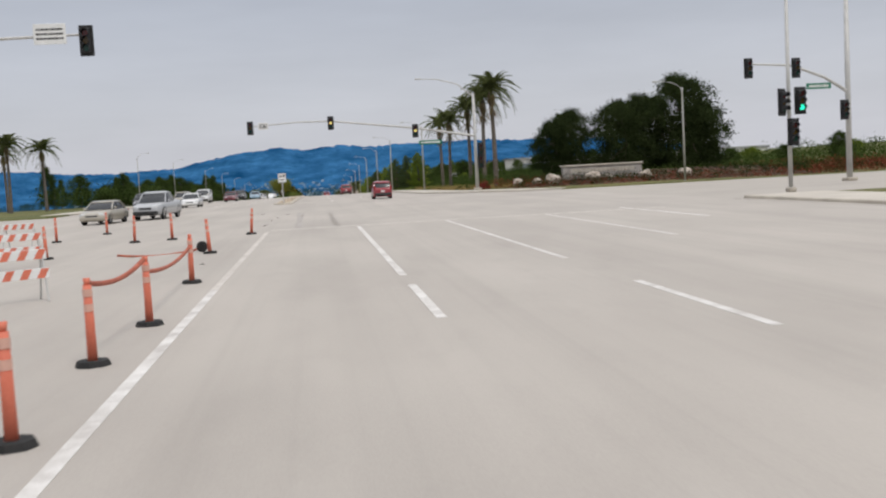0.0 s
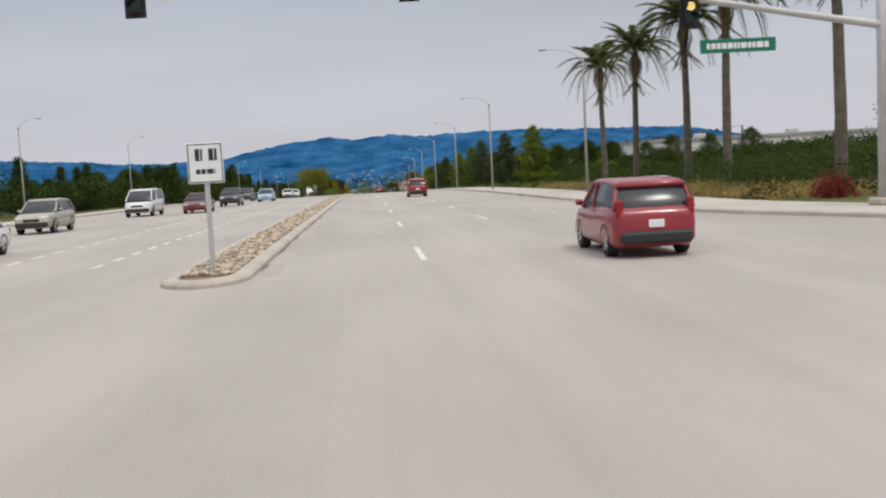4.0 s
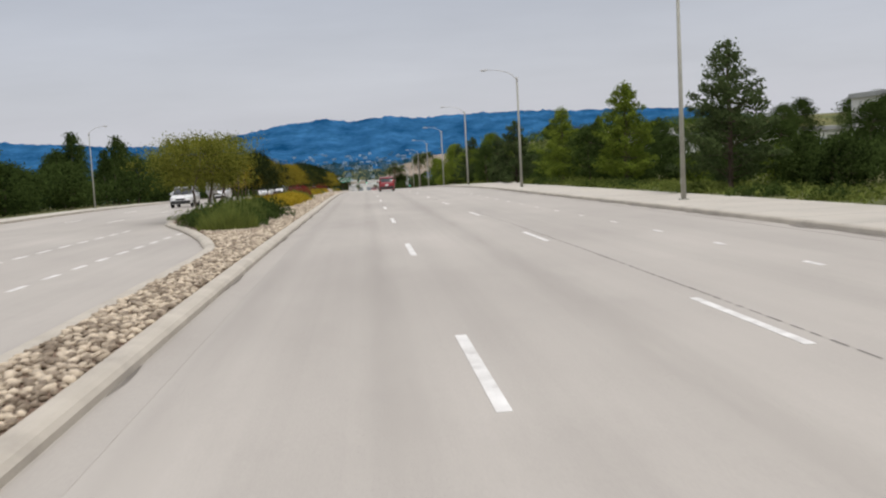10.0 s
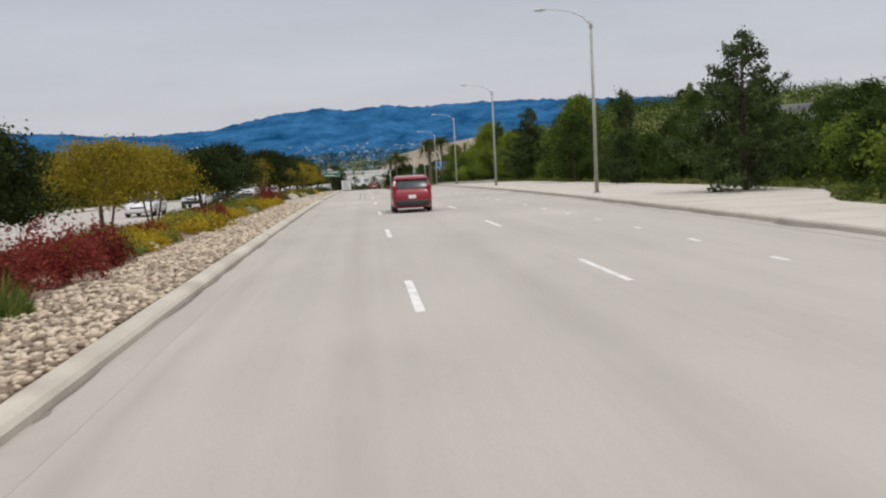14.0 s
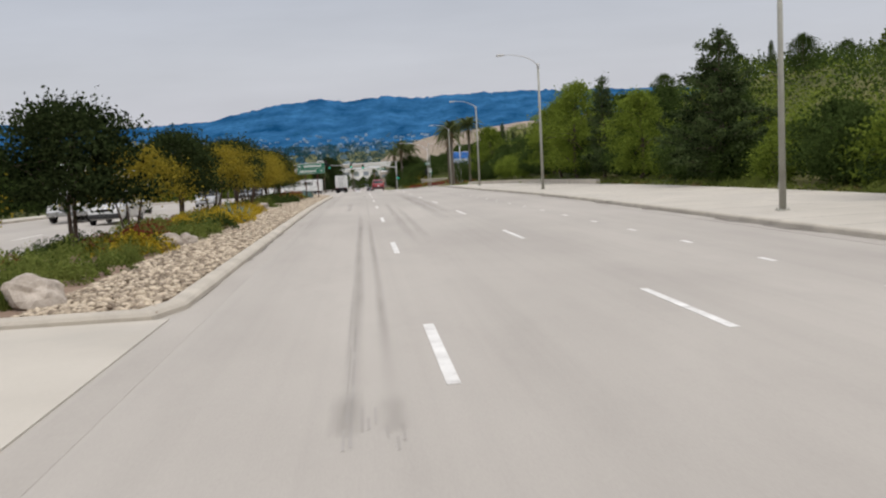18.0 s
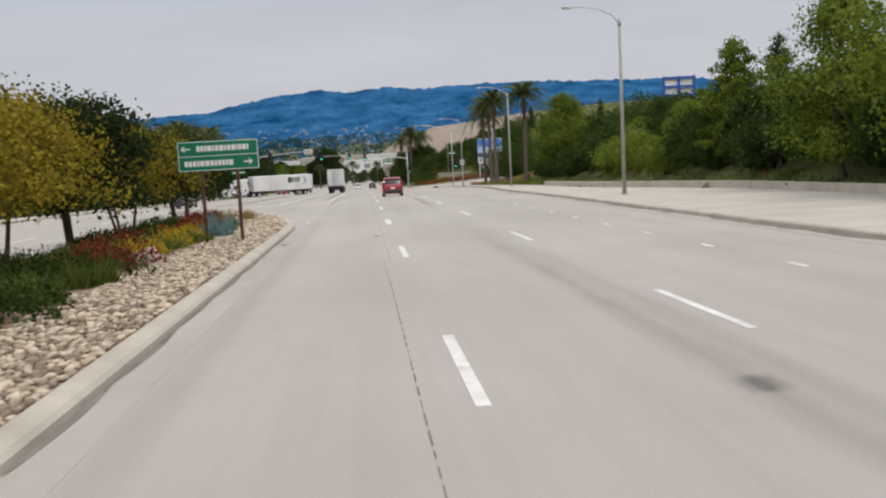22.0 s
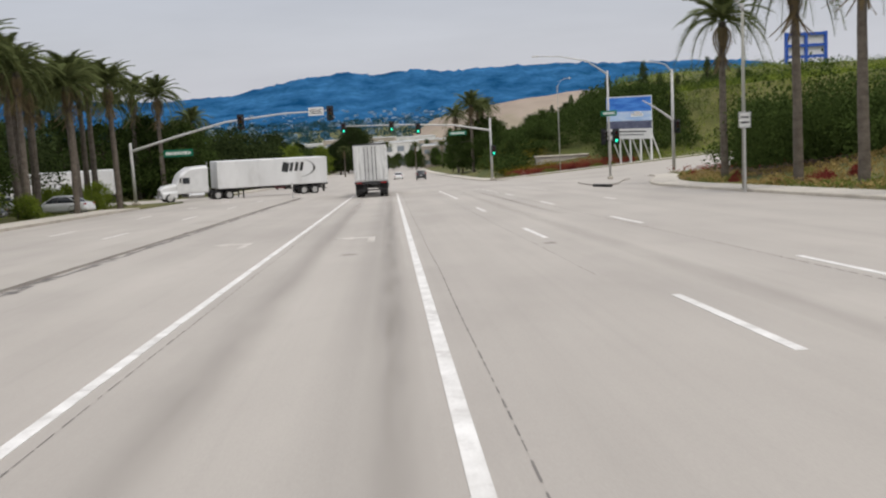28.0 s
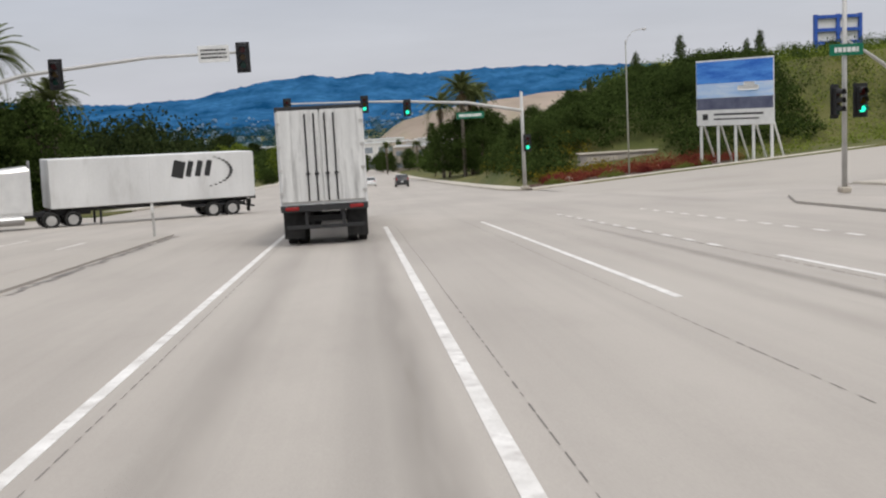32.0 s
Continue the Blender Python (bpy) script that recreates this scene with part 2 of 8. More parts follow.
M_STAIN = stuff_mat("oil_and_rubber_stain", (0.10, 0.092, 0.085), (0.17, 0.158, 0.145), 0.85, 1.5, 40, 0.05, 0.002)


def thin_out(mat):
    """Lets the stain show the road below it, by its own amount and a broken noise."""
    n, l = mat.node_tree.nodes, mat.node_tree.links
    out = n["Material Output"]
    at_, no, mp = n.new("ShaderNodeAttribute"), n.new("ShaderNodeTexNoise"), n.new("ShaderNodeMapping")
    at_.attribute_name = "amount"
    l.new(n.new("ShaderNodeNewGeometry").outputs["Position"], mp.inputs["Vector"])
    mp.inputs["Scale"].default_value = (3.0, 0.25, 1.0)
    l.new(mp.outputs[0], no.inputs["Vector"])
    no.inputs["Scale"].default_value, no.inputs["Detail"].default_value = 1.4, 6
    mul = n.new("ShaderNodeMath")
    mul.operation = "MULTIPLY"
    l.new(at_.outputs["Fac"], mul.inputs[0])
    l.new(no.outputs[0], mul.inputs[1])
    mix, clear = n.new("ShaderNodeMixShader"), n.new("ShaderNodeBsdfTransparent")
    l.new(mul.outputs[0], mix.inputs[0])
    l.new(clear.outputs[0], mix.inputs[1])
    l.new(n["Principled BSDF"].outputs[0], mix.inputs[2])
    l.new(mix.outputs[0], out.inputs["Surface"])


thin_out(M_STAIN)
# gutter dirt whose dark tone also paints the shade below the curb face
M_DIRT_SHADE = stuff_mat("curb_dirt_and_shade", (0.13, 0.115, 0.10), (0.27, 0.24, 0.21), 0.95, 1.5, 30, 0.3, 0.004, stretch=(2, 0.5, 1))
M_WORN = stuff_mat("nearly_gone_road_paint", (0.40, 0.365, 0.325), (0.60, 0.565, 0.52), 0.8, 2.6, 35, 0.2, 0.003, stain=(0.375, 0.338, 0.297), stain_scale=1.1, stain_amount=1.0)
M_TREAD = stuff_mat("tyre_tread_print", (0.25, 0.225, 0.20), (0.37, 0.335, 0.295), 0.85, 3.0, 40, 0.1, 0.002, stretch=(2, 1.2, 1))
M_POLE = stuff_mat("weathered_steel_pole", (0.27, 0.265, 0.225), (0.40, 0.39, 0.34), 0.7, 1.3, 25, 0.1, 0.003, 0.0, False)
M_SOIL = stuff_mat("brown_mulch", (0.13, 0.085, 0.06), (0.30, 0.21, 0.15), 0.95, 0.9, 22, 0.7, 0.03, stain=(0.36, 0.28, 0.2), stain_scale=0.5, stain_amount=0.5)
M_GROUND = stuff_mat("dry_grass_ground", (0.050, 0.068, 0.016), (0.17, 0.15, 0.05), 0.95, 0.09, 9, 0.8, 0.05, stain=(0.07, 0.095, 0.022), stain_scale=0.03, stain_amount=0.9)
M_STONE = stuff_mat("river_stone", (0.20, 0.155, 0.110), (0.60, 0.50, 0.375), 0.8, 5.0, 40, 0.3, 0.008, island=0.9)
M_STONE_P = stuff_mat("river_stone_single", (0.20, 0.155, 0.110), (0.60, 0.50, 0.375), 0.8, 5.0, 40, 0.3, 0.008, objrand=0.9)
M_GALV = stuff_mat("galvanised_steel", (0.40, 0.395, 0.38), (0.56, 0.55, 0.53), 0.55, 1.3, 25, 0.1, 0.003, 0.25, False)
M_BARK = stuff_mat("tree_bark", (0.05, 0.035, 0.025), (0.15, 0.11, 0.085), 0.95, 3, 30, 0.8, 0.02, world_pos=False, stretch=(1, 1, 0.25))
M_PALMBARK = stuff_mat("palm_bark", (0.085, 0.07, 0.056), (0.19, 0.16, 0.13), 0.95, 2.5, 22, 0.9, 0.03, world_pos=False, stretch=(1, 1, 1.6))
# the ridge's distance haze is put into its colour as blue
M_MTN = stuff_mat("haze_tinted_hillside", (0.004, 0.040, 0.105), (0.040, 0.145, 0.30), 1.0, 0.011, 0.075, 0.0, 0, stain=(0.012, 0.060, 0.12), stain_scale=0.03, stain_amount=0.75, spec=0.0)
L_GREEN = leaf_mat("fresh_green_leaves", (0.012, 0.030, 0.004), (0.175, 0.225, 0.036))
L_DARK = leaf_mat("dark_green_leaves", (0.005, 0.011, 0.004), (0.060, 0.088, 0.024))
L_OAK = leaf_mat("blackish_green_leaves", (0.004, 0.008, 0.003), (0.036, 0.050, 0.018), 0.15)
L_OLIVE = leaf_mat("yellow_olive_leaves", (0.034, 0.040, 0.006), (0.285, 0.225, 0.030))
L_PINE = leaf_mat("grey_green_needles", (0.007, 0.015, 0.006), (0.085, 0.115, 0.045))
L_PALM = leaf_mat("palm_leaflets", (0.03, 0.045, 0.015), (0.13, 0.15, 0.06), 0.2)
L_DRY = leaf_mat("dry_palm_leaflets", (0.10, 0.075, 0.04), (0.25, 0.19, 0.11), 0.1)
L_YEL = leaf_mat("yellow_flowering_leaves", (0.07, 0.066, 0.008), (0.46, 0.335, 0.035))
L_CRIMSON = leaf_mat("deep_crimson_leaves", (0.034, 0.010, 0.010), (0.25, 0.054, 0.044))
L_RED = leaf_mat("crimson_flowering_leaves", (0.035, 0.018, 0.010), (0.24, 0.065, 0.04))
L_GRASS = leaf_mat("grass_blades", (0.035, 0.065, 0.012), (0.17, 0.20, 0.05))
L_STRAW = leaf_mat("straw_grass_blades", (0.13, 0.090, 0.030), (0.36, 0.265, 0.105))
L_LAWN = leaf_mat("bright_bank_grass", (0.040, 0.075, 0.010), (0.20, 0.25, 0.045))
L_WISP = leaf_mat("wispy_olive_green_leaves", (0.026, 0.040, 0.007), (0.20, 0.205, 0.038))
L_AGAVE = leaf_mat("blue_agave_leaves", (0.06, 0.13, 0.12), (0.17, 0.27, 0.26))


# ---- plan ----
def smooth(a, b, v):
    k = min(max((v - a) / (b - a), 0.0), 1.0)
    return k * k * (3 - 2 * k)


def zr(y):
    """Height of the road's surface at y."""
    if y >= GRADE_Y[-2]:
        k = min(y - GRADE_Y[-2], 1240.0)
        return GRADE_Z[-2] + (GRADE_Z[-1] - GRADE_Z[-2]) / 35 * (k - k * k / 2480)
    if y <= GRADE_Y[1]:
        return GRADE_Z[1] + (y - GRADE_Y[1]) * 0.002
    i = int((y - GRADE_Y[0]) // 35)
    f = (y - GRADE_Y[i]) / 35
    a, b, c, d = GRADE_Z[i - 1], GRADE_Z[i], GRADE_Z[i + 1], GRADE_Z[min(i + 2, len(GRADE_Z) - 1)]
    return b + 0.5 * f * (c - a + f * (2 * a - 5 * b + 4 * c - d + f * (3 * (b - c) + d - a)))


def curb_x(y):
    """Face of the right-hand curb."""
    return 10.0 + 9.5 * (1 - smooth(116, 152, y)) + 3.2 * smooth(485, 545, y) + 9.0 * smooth(572, 617, y) - 14.4 * smooth(622, 646, y)


def walk_x(y):
    """Back of the right-hand sidewalk."""
    return curb_x(y) + 4.2 + 4.0 * (smooth(318, 330, y) - smooth(462, 490, y)) - 2.0 * smooth(500, 545, y)


CROSS = ((85.0, 128.0), (612.0, 640.0))


def rise(x, y):
    """Height of the land above the road's own level."""
    if x < -30:
        return 0.004 * (x + 30)
    if x < 8.5:
        return 0.0
    tilt = min(0.065 * max(x - 9 - 13 * (1 - smooth(612, 634, y)), 0), 6) * smooth(602, 616, y)
    if y > 630:
        k = x - 0.25 * max(y - 690, 0)
        hill = min(min(max(k - 11, 0), 4.5) + 0.27 * max(k - 16, 0), 9.5) * smooth(651, 670, y) * (1 + 1.5 * smooth(745, 870, y))
        return (tilt + hill) * (1 - smooth(1000, 1200, y))
    near = 0.06 * max(x - 20, 0) * smooth(150, 220, y)
    bank = min(0.40 * max(x - 19, 0), 9 - 3.0 * smooth(478, 500, y)) * smooth(395, 470, y) * (1 - smooth(542, 593, y))
    return min(near, 4.0) * (1 - smooth(542, 593, y)) + bank + tilt


def land(x, y):
    """Height of the ground sheet."""
    z = zr(y) + rise(x, y)
    for a, b in CROSS:
        if a + 0.2 < y < b - 0.2:
            return z - 0.5
    if -24.5 < x < walk_x(y) - 0.3:
        return z - 0.5
    far = smooth(1100, 1500, y) + smooth(250, 500, abs(x))
    return z + 0.10 - 6 * min(far, 1) + 0.6 * noise.noise(Vector((x * 0.03, y * 0.03, 0))) * smooth(25, 60, abs(x))


# ---- building helpers ----
def mesh_of(name, verts, faces, mat=None, smooth_faces=False):
    me = bpy.data.meshes.new(name)
    me.from_pydata([tuple(v) for v in verts], [], [tuple(f) for f in faces])
    if mat:
        me.materials.append(mat)
    if smooth_faces:
        me.polygons.foreach_set("use_smooth", [True] * len(me.polygons))
    me.update()
    return me


def setting(name, verts, faces, mat, label, category, kind="structure", parent=None):
    ob = new(name, mesh_of(name, verts, faces, mat))
    if parent:
        ob.parent = parent
    return tagged(ob, label, category, "", kind)


def bm_mesh(name, bm, mat, smooth_faces=False):
    me = bpy.data.meshes.new(name)
    bm.to_mesh(me)
    bm.free()
    me.materials.append(mat)
    if smooth_faces:
        me.polygons.foreach_set("use_smooth", [True] * len(me.polygons))
    return me


def part(name, bm, mat, parent, label="", smooth_faces=False):
    ob = new(name, bm_mesh(name, bm, mat, smooth_faces))
    ob.parent = parent
    return tagged(ob, label)


def thing(name, label, category, m=None, group="", kind=""):
    ob = new(name)
    ob.empty_display_size = 0.3
    if m is not None:
        ob.matrix_world = m
    return tagged(ob, label, category, group, kind)


def box(bm, cx, cy, cz, sx, sy, sz, bev=0.0, rot=None):
    r = bmesh.ops.create_cube(bm, size=1.0)
    vs = r["verts"]
    bmesh.ops.scale(bm, vec=(sx, sy, sz), verts=vs)
    if bev:
        es = list({e for v in vs for e in v.link_edges})
        r2 = bmesh.ops.bevel(bm, geom=es, offset=bev, segments=1, affect="EDGES")
        vs = list({v for f in r2["faces"] for v in f.verts} | {v for v in vs if v.is_valid})
    if rot is not None:
        bmesh.ops.transform(bm, matrix=rot, verts=vs)
    bmesh.ops.translate(bm, vec=(cx, cy, cz), verts=vs)
    return vs


def tube(bm, p, q, r0, r1, n=10, caps=True):
    p, q = Vector(p), Vector(q)
    d = q - p
    m = Matrix.Translation((p + q) / 2) @ d.to_track_quat("Z", "Y").to_matrix().to_4x4()
    return bmesh.ops.create_cone(bm, cap_ends=caps, segments=n, radius1=r0, radius2=r1, depth=d.length, matrix=m)["verts"]


def pipe(bm, pts, radii, n=8):
    for i in range(len(pts) - 1):
        tube(bm, pts[i], pts[i + 1], radii[i], radii[i + 1], n, False)


def steps(a, b, d=4.0):
    k = max(1, int(math.ceil((b - a) / d)))
    return [a + (b - a) * i / k for i in range(k + 1)]


def loft(ys, pts):
    """A closed section carried along the road: pts(y) gives (x, height above the road)."""
    vs, fs, n = [], [], 0
    for y in ys:
        sec = pts(y)
        n = len(sec)
        vs += [(x, y, zr(y) + h) for x, h in sec]
    for i in range(len(ys) - 1):
        for j in range(n):
            a, b = i * n + j, i * n + (j + 1) % n
            fs.append((a, a + n, b + n, b))
    fs.append(tuple(range(n)))
    e = (len(ys) - 1) * n
    fs.append(tuple(e + j for j in reversed(range(n))))
    return vs, fs


def ribbon(a, b, left, right, top=0.0, depth=0.004, d=4.0):
    fl = left if callable(left) else (lambda y: left)
    fr = right if callable(right) else (lambda y: right)
    return loft(steps(a, b, d), lambda y: [(fl(y), top - depth), (fl(y), top), (fr(y), top), (fr(y), top - depth)])


def slab(outline, top, depth):
    """A flat piece with this outline (counter-clockwise) that follows the road's grade."""
    n = len(outline)
    vs = [(x, y, zr(y) + top) for x, y in outline] + [(x, y, zr(y) + top - depth) for x, y in outline]
    fs = [tuple(range(n))] + [(i, i + n, (i + 1) % n + n, (i + 1) % n) for i in range(n)]
    return vs, fs


# ---- the large structure ----
def build_ground():
    xs = [-5000, -3000, -1800, -1000, -600, -350, -200, -130, -90, -60, -45, -35, -30, -26, -24.6, -24.4, -10, 0, 9, 13.8, 14.1, 16, 17.7, 18, 19, 21, 24, 28, 33, 39, 46, 55, 70, 90, 130, 180, 260, 400, 700, 1200, 2000, 3000, 5000]
    ys = [-400, -200, -120] + list(range(-80, 83, 8)) + [85, 85.4, 87, 96, 106, 116, 126, 127.6, 128] + list(range(132, 604, 6)) + [607, 612, 612.4, 614, 619, 625, 632, 639.6, 640] + list(range(643, 897, 5)) + [920, 960, 1020, 1100, 1200, 1350, 1600, 2000, 2600, 3300, 4000, 5500]
    vs = [(x, y, land(x, y)) for y in ys for x in xs]
    n = len(xs)
    fs = [(j * n + i, j * n + i + 1, (j + 1) * n + i + 1, (j + 1) * n + i) for j in range(len(ys) - 1) for i in range(n - 1)]
    ob = setting("ground", vs, fs, M_GROUND, "dry and green grassy ground of the valley", "ground")
    return ob


build_ground()
vs_, fs_ = loft(steps(-80, 1150, 5), lambda y: [(-24.2, -0.45), (-24.2, 0.0), (-12, 0.0), (-5, 0.0), (0, 0.0), (5, 0.0), (curb_x(y), 0.0), (curb_x(y), -0.45)])
road = setting("road", vs_, fs_, M_ROAD, "pale worn asphalt of a wide divided road going downhill", "road")


def cross_road(a, b, x0, x1):
    sgn = 1 if x1 > x0 else -1
    xs = [x0 + (x1 - x0) * (i / 14) ** 1.6 for i in range(15)]
    vs, fs = [], []
    ysx = steps(a, b, 6)
    k = len(ysx)
    for x in xs:
        vs += [(x, y, zr(y) + rise(x, y) * (x > 9) - 0.004) for y in ysx]
    for i in range(len(xs) - 1):
        for j in range(k - 1):
            q = (i * k + j, (i + 1) * k + j, (i + 1) * k + j + 1, i * k + j + 1)
            fs.append(q if sgn > 0 else q[::-1])
    return vs, fs


for a_, b_ in CROSS:
    for x0_, x1_ in ((9.8, 260), (-24.18, -260)):
        setting("cross_road", *cross_road(a_, b_, x0_, x1_), M_CROSS, "pale asphalt of the crossing street", "road")

# right-hand curb, gutter and sidewalk, broken at the two crossings
for a_, b_ in ((-80, 84.9), (128.1, 611.9), (640.1, 1150)):
    cx = curb_x
    setting("gutter", *ribbon(a_, b_, lambda y: cx(y) - 0.55, lambda y: cx(y) - 0.02, 0.006, 0.05), M_GUTTER, "concrete gutter along the curb", "gutter")
    setting("curb", *loft(steps(a_, b_, 4), lambda y: [(cx(y) - 0.03, -0.1), (cx(y), 0.11), (cx(y) + 0.04, 0.15), (cx(y) + 0.18, 0.155), (cx(y) + 0.18, -0.1)]), M_CONC, "weathered concrete curb", "curb")
    setting("sidewalk", *ribbon(a_, b_, lambda y: cx(y) + 0.18, walk_x, 0.152, 0.3, 3.0), M_WALK, "pale concrete sidewalk beside the road", "sidewalk")
# curb and sidewalk along the far side of the second crossing street
cv, cf = [], []
for k_ in range(40):
    x_ = 9.4 + k_ * 2.2
    z_ = zr(640) + rise(x_, 640)
    cv += [(x_, 639.98, z_ - 0.3), (x_, 640.0, z_ + 0.11), (x_, 640.05, z_ + 0.15), (x_, 640.2, z_ + 0.155), (x_, 640.2, z_ - 0.3)]
cf = [(a_ * 5 + b_, a_ * 5 + 5 + b_, a_ * 5 + 6 + b_, a_ * 5 + 1 + b_) for a_ in range(39) for b_ in range(4)]
setting("curb", cv, cf, M_CONC, "weathered concrete curb along the side street", "curb")
cv = []
for k_ in range(40):
    x_ = 9.4 + k_ * 2.2
    cv += [(x_, 640.2, zr(640) + rise(x_, 640) + 0.152), (x_, 642.4, zr(642.4) + rise(x_, 642.4) + 0.16), (x_, 642.4, zr(642.4) + rise(x_, 642.4) - 0.3)]
cf = [(a_ * 3 + b_, a_ * 3 + 3 + b_, a_ * 3 + 4 + b_, a_ * 3 + 1 + b_) for a_ in range(39) for b_ in range(2)]
setting("sidewalk", cv, cf, M_WALK, "pale concrete sidewalk along the side street", "sidewalk")
# left-hand curb and sidewalk of the oncoming roadway
for a_, b_ in ((-80, 73), (136, 593), (652, 1150)):
    setting("curb", *ribbon(a_, b_, -24.4, -24.2, 0.15, 0.3), M_CONC, "weathered concrete curb", "curb")
    setting("sidewalk", *ribbon(a_, b_, -27.2, -24.4, 0.148, 0.3), M_WALK, "pale concrete sidewalk beside the road", "sidewalk")
# joints across the sidewalk
jv, jf = [], []
for k_ in range(148):
    y_ = 132 + k_ * 3.1
    x0_, x1_ = curb_x(y_) + 0.05, walk_x(y_) - 0.05
    b0 = len(jv)
    jv += [(x0_, y_, zr(y_) + 0.158), (x1_, y_, zr(y_) + 0.158), (x1_, y_ + 0.03, zr(y_) + 0.158), (x0_, y_ + 0.03, zr(y_) + 0.158)]
    jf.append((b0, b0 + 1, b0 + 2, b0 + 3))
setting("sidewalk_joints", jv, jf, M_TAR, "dark tooled joints across the sidewalk", "joint")


# ---- median ----
def arc(cx, cy, rx, ry, a0, a1, n=8):
    return [(cx + rx * math.cos(radians(a0 + (a1 - a0) * i / n)), cy + ry * math.sin(radians(a0 + (a1 - a0) * i / n))) for i in range(n + 1)]


def inset(poly, d):
    """The outline moved inwards by d."""
    n, out = len(poly), []
    for i in range(n):
        p, q, r = Vector(poly[i - 1]), Vector(poly[i]), Vector(poly[(i + 1) % n])
        e0, e1 = (q - p).normalized(), (r - q).normalized()
        nrm = Vector((-(e0.y + e1.y), e0.x + e1.x))
        nrm = nrm.normalized() if nrm.length > 1e-6 else Vector((-e0.y, e0.x))
        k = d / max(0.4, nrm.dot(Vector((-e0.y, e0.x))))
        out.append((q.x + nrm.x * k, q.y + nrm.y * k))
    return out


def ring(outer, inner, top, depth):
    n = len(outer)
    vs = [(x, y, zr(y) - 0.1) for x, y in outer] + [(x, y, zr(y) + top - 0.085) for x, y in outer]
    for k, dz in ((0.14, -0.035), (0.32, -0.010), (0.55, 0.0), (0.85, -0.006)):
        vs += [(o[0] * (1 - k) + i[0] * k, o[1] * (1 - k) + i[1] * k, zr(o[1]) + top + dz) for o, i in zip(outer, inner)]
    vs += [(x, y, zr(y) + top - 0.03) for x, y in inner] + [(x, y, zr(y) + top - depth) for x, y in inner]
    fs = []
    for r in range(7):
        for i in range(n):
            j = (i + 1) % n
            fs.append((r * n + i, r * n + j, (r + 1) * n + j, (r + 1) * n + i))
    return vs, fs


MED_R, MED_L, MED_W = -3.68, -5.45, -11.0


def flare(y):
    """The median's left-hand edge where it widens."""
    return float(np.interp(y, [244, 246, 250, 256, 261.5, 265.5, 270], [MED_L, -5.6, -6.3, -7.7, -9.2, -10.4, MED_W]))


def nose_r(y):
    """The median curb's right-hand edge, rounding into the nose."""
    return float(np.interp(y, [455, 458, 461, 464, 468, 471.4, 473.3], [MED_R, -3.76, -4.02, -4.42, -5.1, -6.0, -7.4]))


med_a = arc(-4.57, 131.6, 0.89, 1.4, 180, 360, 8) + [(MED_R, y) for y in steps(134, 359, 4)] + [(-4.0, 360.4), (-10.6, 360.4), (MED_W, 359.0)] + [(MED_W, y) for y in steps(270, 356, 4)[::-1]] + [(flare(y), y) for y in (268.5, 266, 263, 260, 257, 254, 251, 248, 246)] + [(MED_L, y) for y in steps(134, 243, 4)[::-1]]
med_b = [(-10.6, 369.2), (-4.0, 369.2), (MED_R, 370.4)] + [(MED_R, y) for y in steps(373, 455, 4)] + [(-3.76, 458.0), (-4.02, 461.0), (-4.42, 464.0), (-5.1, 468.0), (-6.0, 471.4), (-7.4, 473.3), (-9.2, 472.0), (-10.5, 468.5), (MED_W, 464)] + [(MED_W, y) for y in steps(372, 461, 4)[::-1]]
for poly in (med_a, med_b):
    inner = inset(poly, 0.34)
    setting("median_curb", *ring(poly, inner, 0.16, 0.2), M_CONC, "rounded concrete curb around the planted median", "curb")
for a_, b_, xl_, xr_ in ((131.0, 245, lambda y: MED_L + 0.3, lambda y: MED_R - 0.3), (245, 270, lambda y: flare(y) + 0.3, lambda y: MED_R - 0.3), (270, 360.2, lambda y: MED_W + 0.3, lambda y: MED_R - 0.3), (369.4, 472.9, lambda y: MED_W + 0.3 + 2.6 * smooth(463, 473, y), lambda y: nose_r(y) - 0.28)):
    setting("median_bed", *ribbon(a_, b_, xl_, xr_, 0.11, 0.25, 2.0), M_SOIL, "brown mulch bed inside the median", "planting bed")
setting("median_crossing", *slab([(-10.8, 360.4), (-3.75, 360.4), (-3.75, 369.2), (-10.8, 369.2)], 0.02, 0.2), M_WALK, "concrete pad crossing the median", "pavement")
setting("gutter", *ribbon(132, 455, MED_R + 0.02, MED_R + 0.5, 0.003, 0.05), M_GUTTER, "concrete gutter along the median curb", "gutter")
# low concrete strip between the turning lanes and the oncoming lanes
strip = arc(-12.9, 506, 0.7, 2.0, 180, 360, 6) + [(-12.1, y) for y in steps(510, 598, 5)] + arc(-12.75, 601, 0.65, 1.6, 0, 180, 6) + [(-13.5, y) for y in steps(510, 598, 5)[::-1]]
setting("low_median", *slab(strip, 0.06, 0.2), M_CROSS, "low pale asphalt strip between turning and oncoming lanes", "median")


# ---- markings ----
def mark(a, b, x0, x1, mat=None, name="lane_marking", label="worn white lane line", top=0.005, d=4.0):
    return setting(name, *ribbon(a, b, x0, x1, top, 0.004, d), mat or M_PAINT, label, "road marking")


for k_ in range(-7, 10):
    y_ = 210.2 + 15.3 * k_
    if 133 < y_ < 362:
        mark(y_, y_ + 3.9, -0.07, 0.07)
    y2_ = 212.1 + 15.3 * k_
    if 138 < y2_ < 364:
        mark(y2_, y2_ + 3.8, 3.40, 3.53)
for k_ in range(8):
    y_, y2_ = 363.3 + 15.43 * k_, 365.3 + 15.63 * k_
    w_ = 0.12 if k_ == 6 else 0.07
    mark(y_, y_ + 3.8, -w_, w_)
    mark(y2_, y2_ + 3.9, 3.41, 3.54)
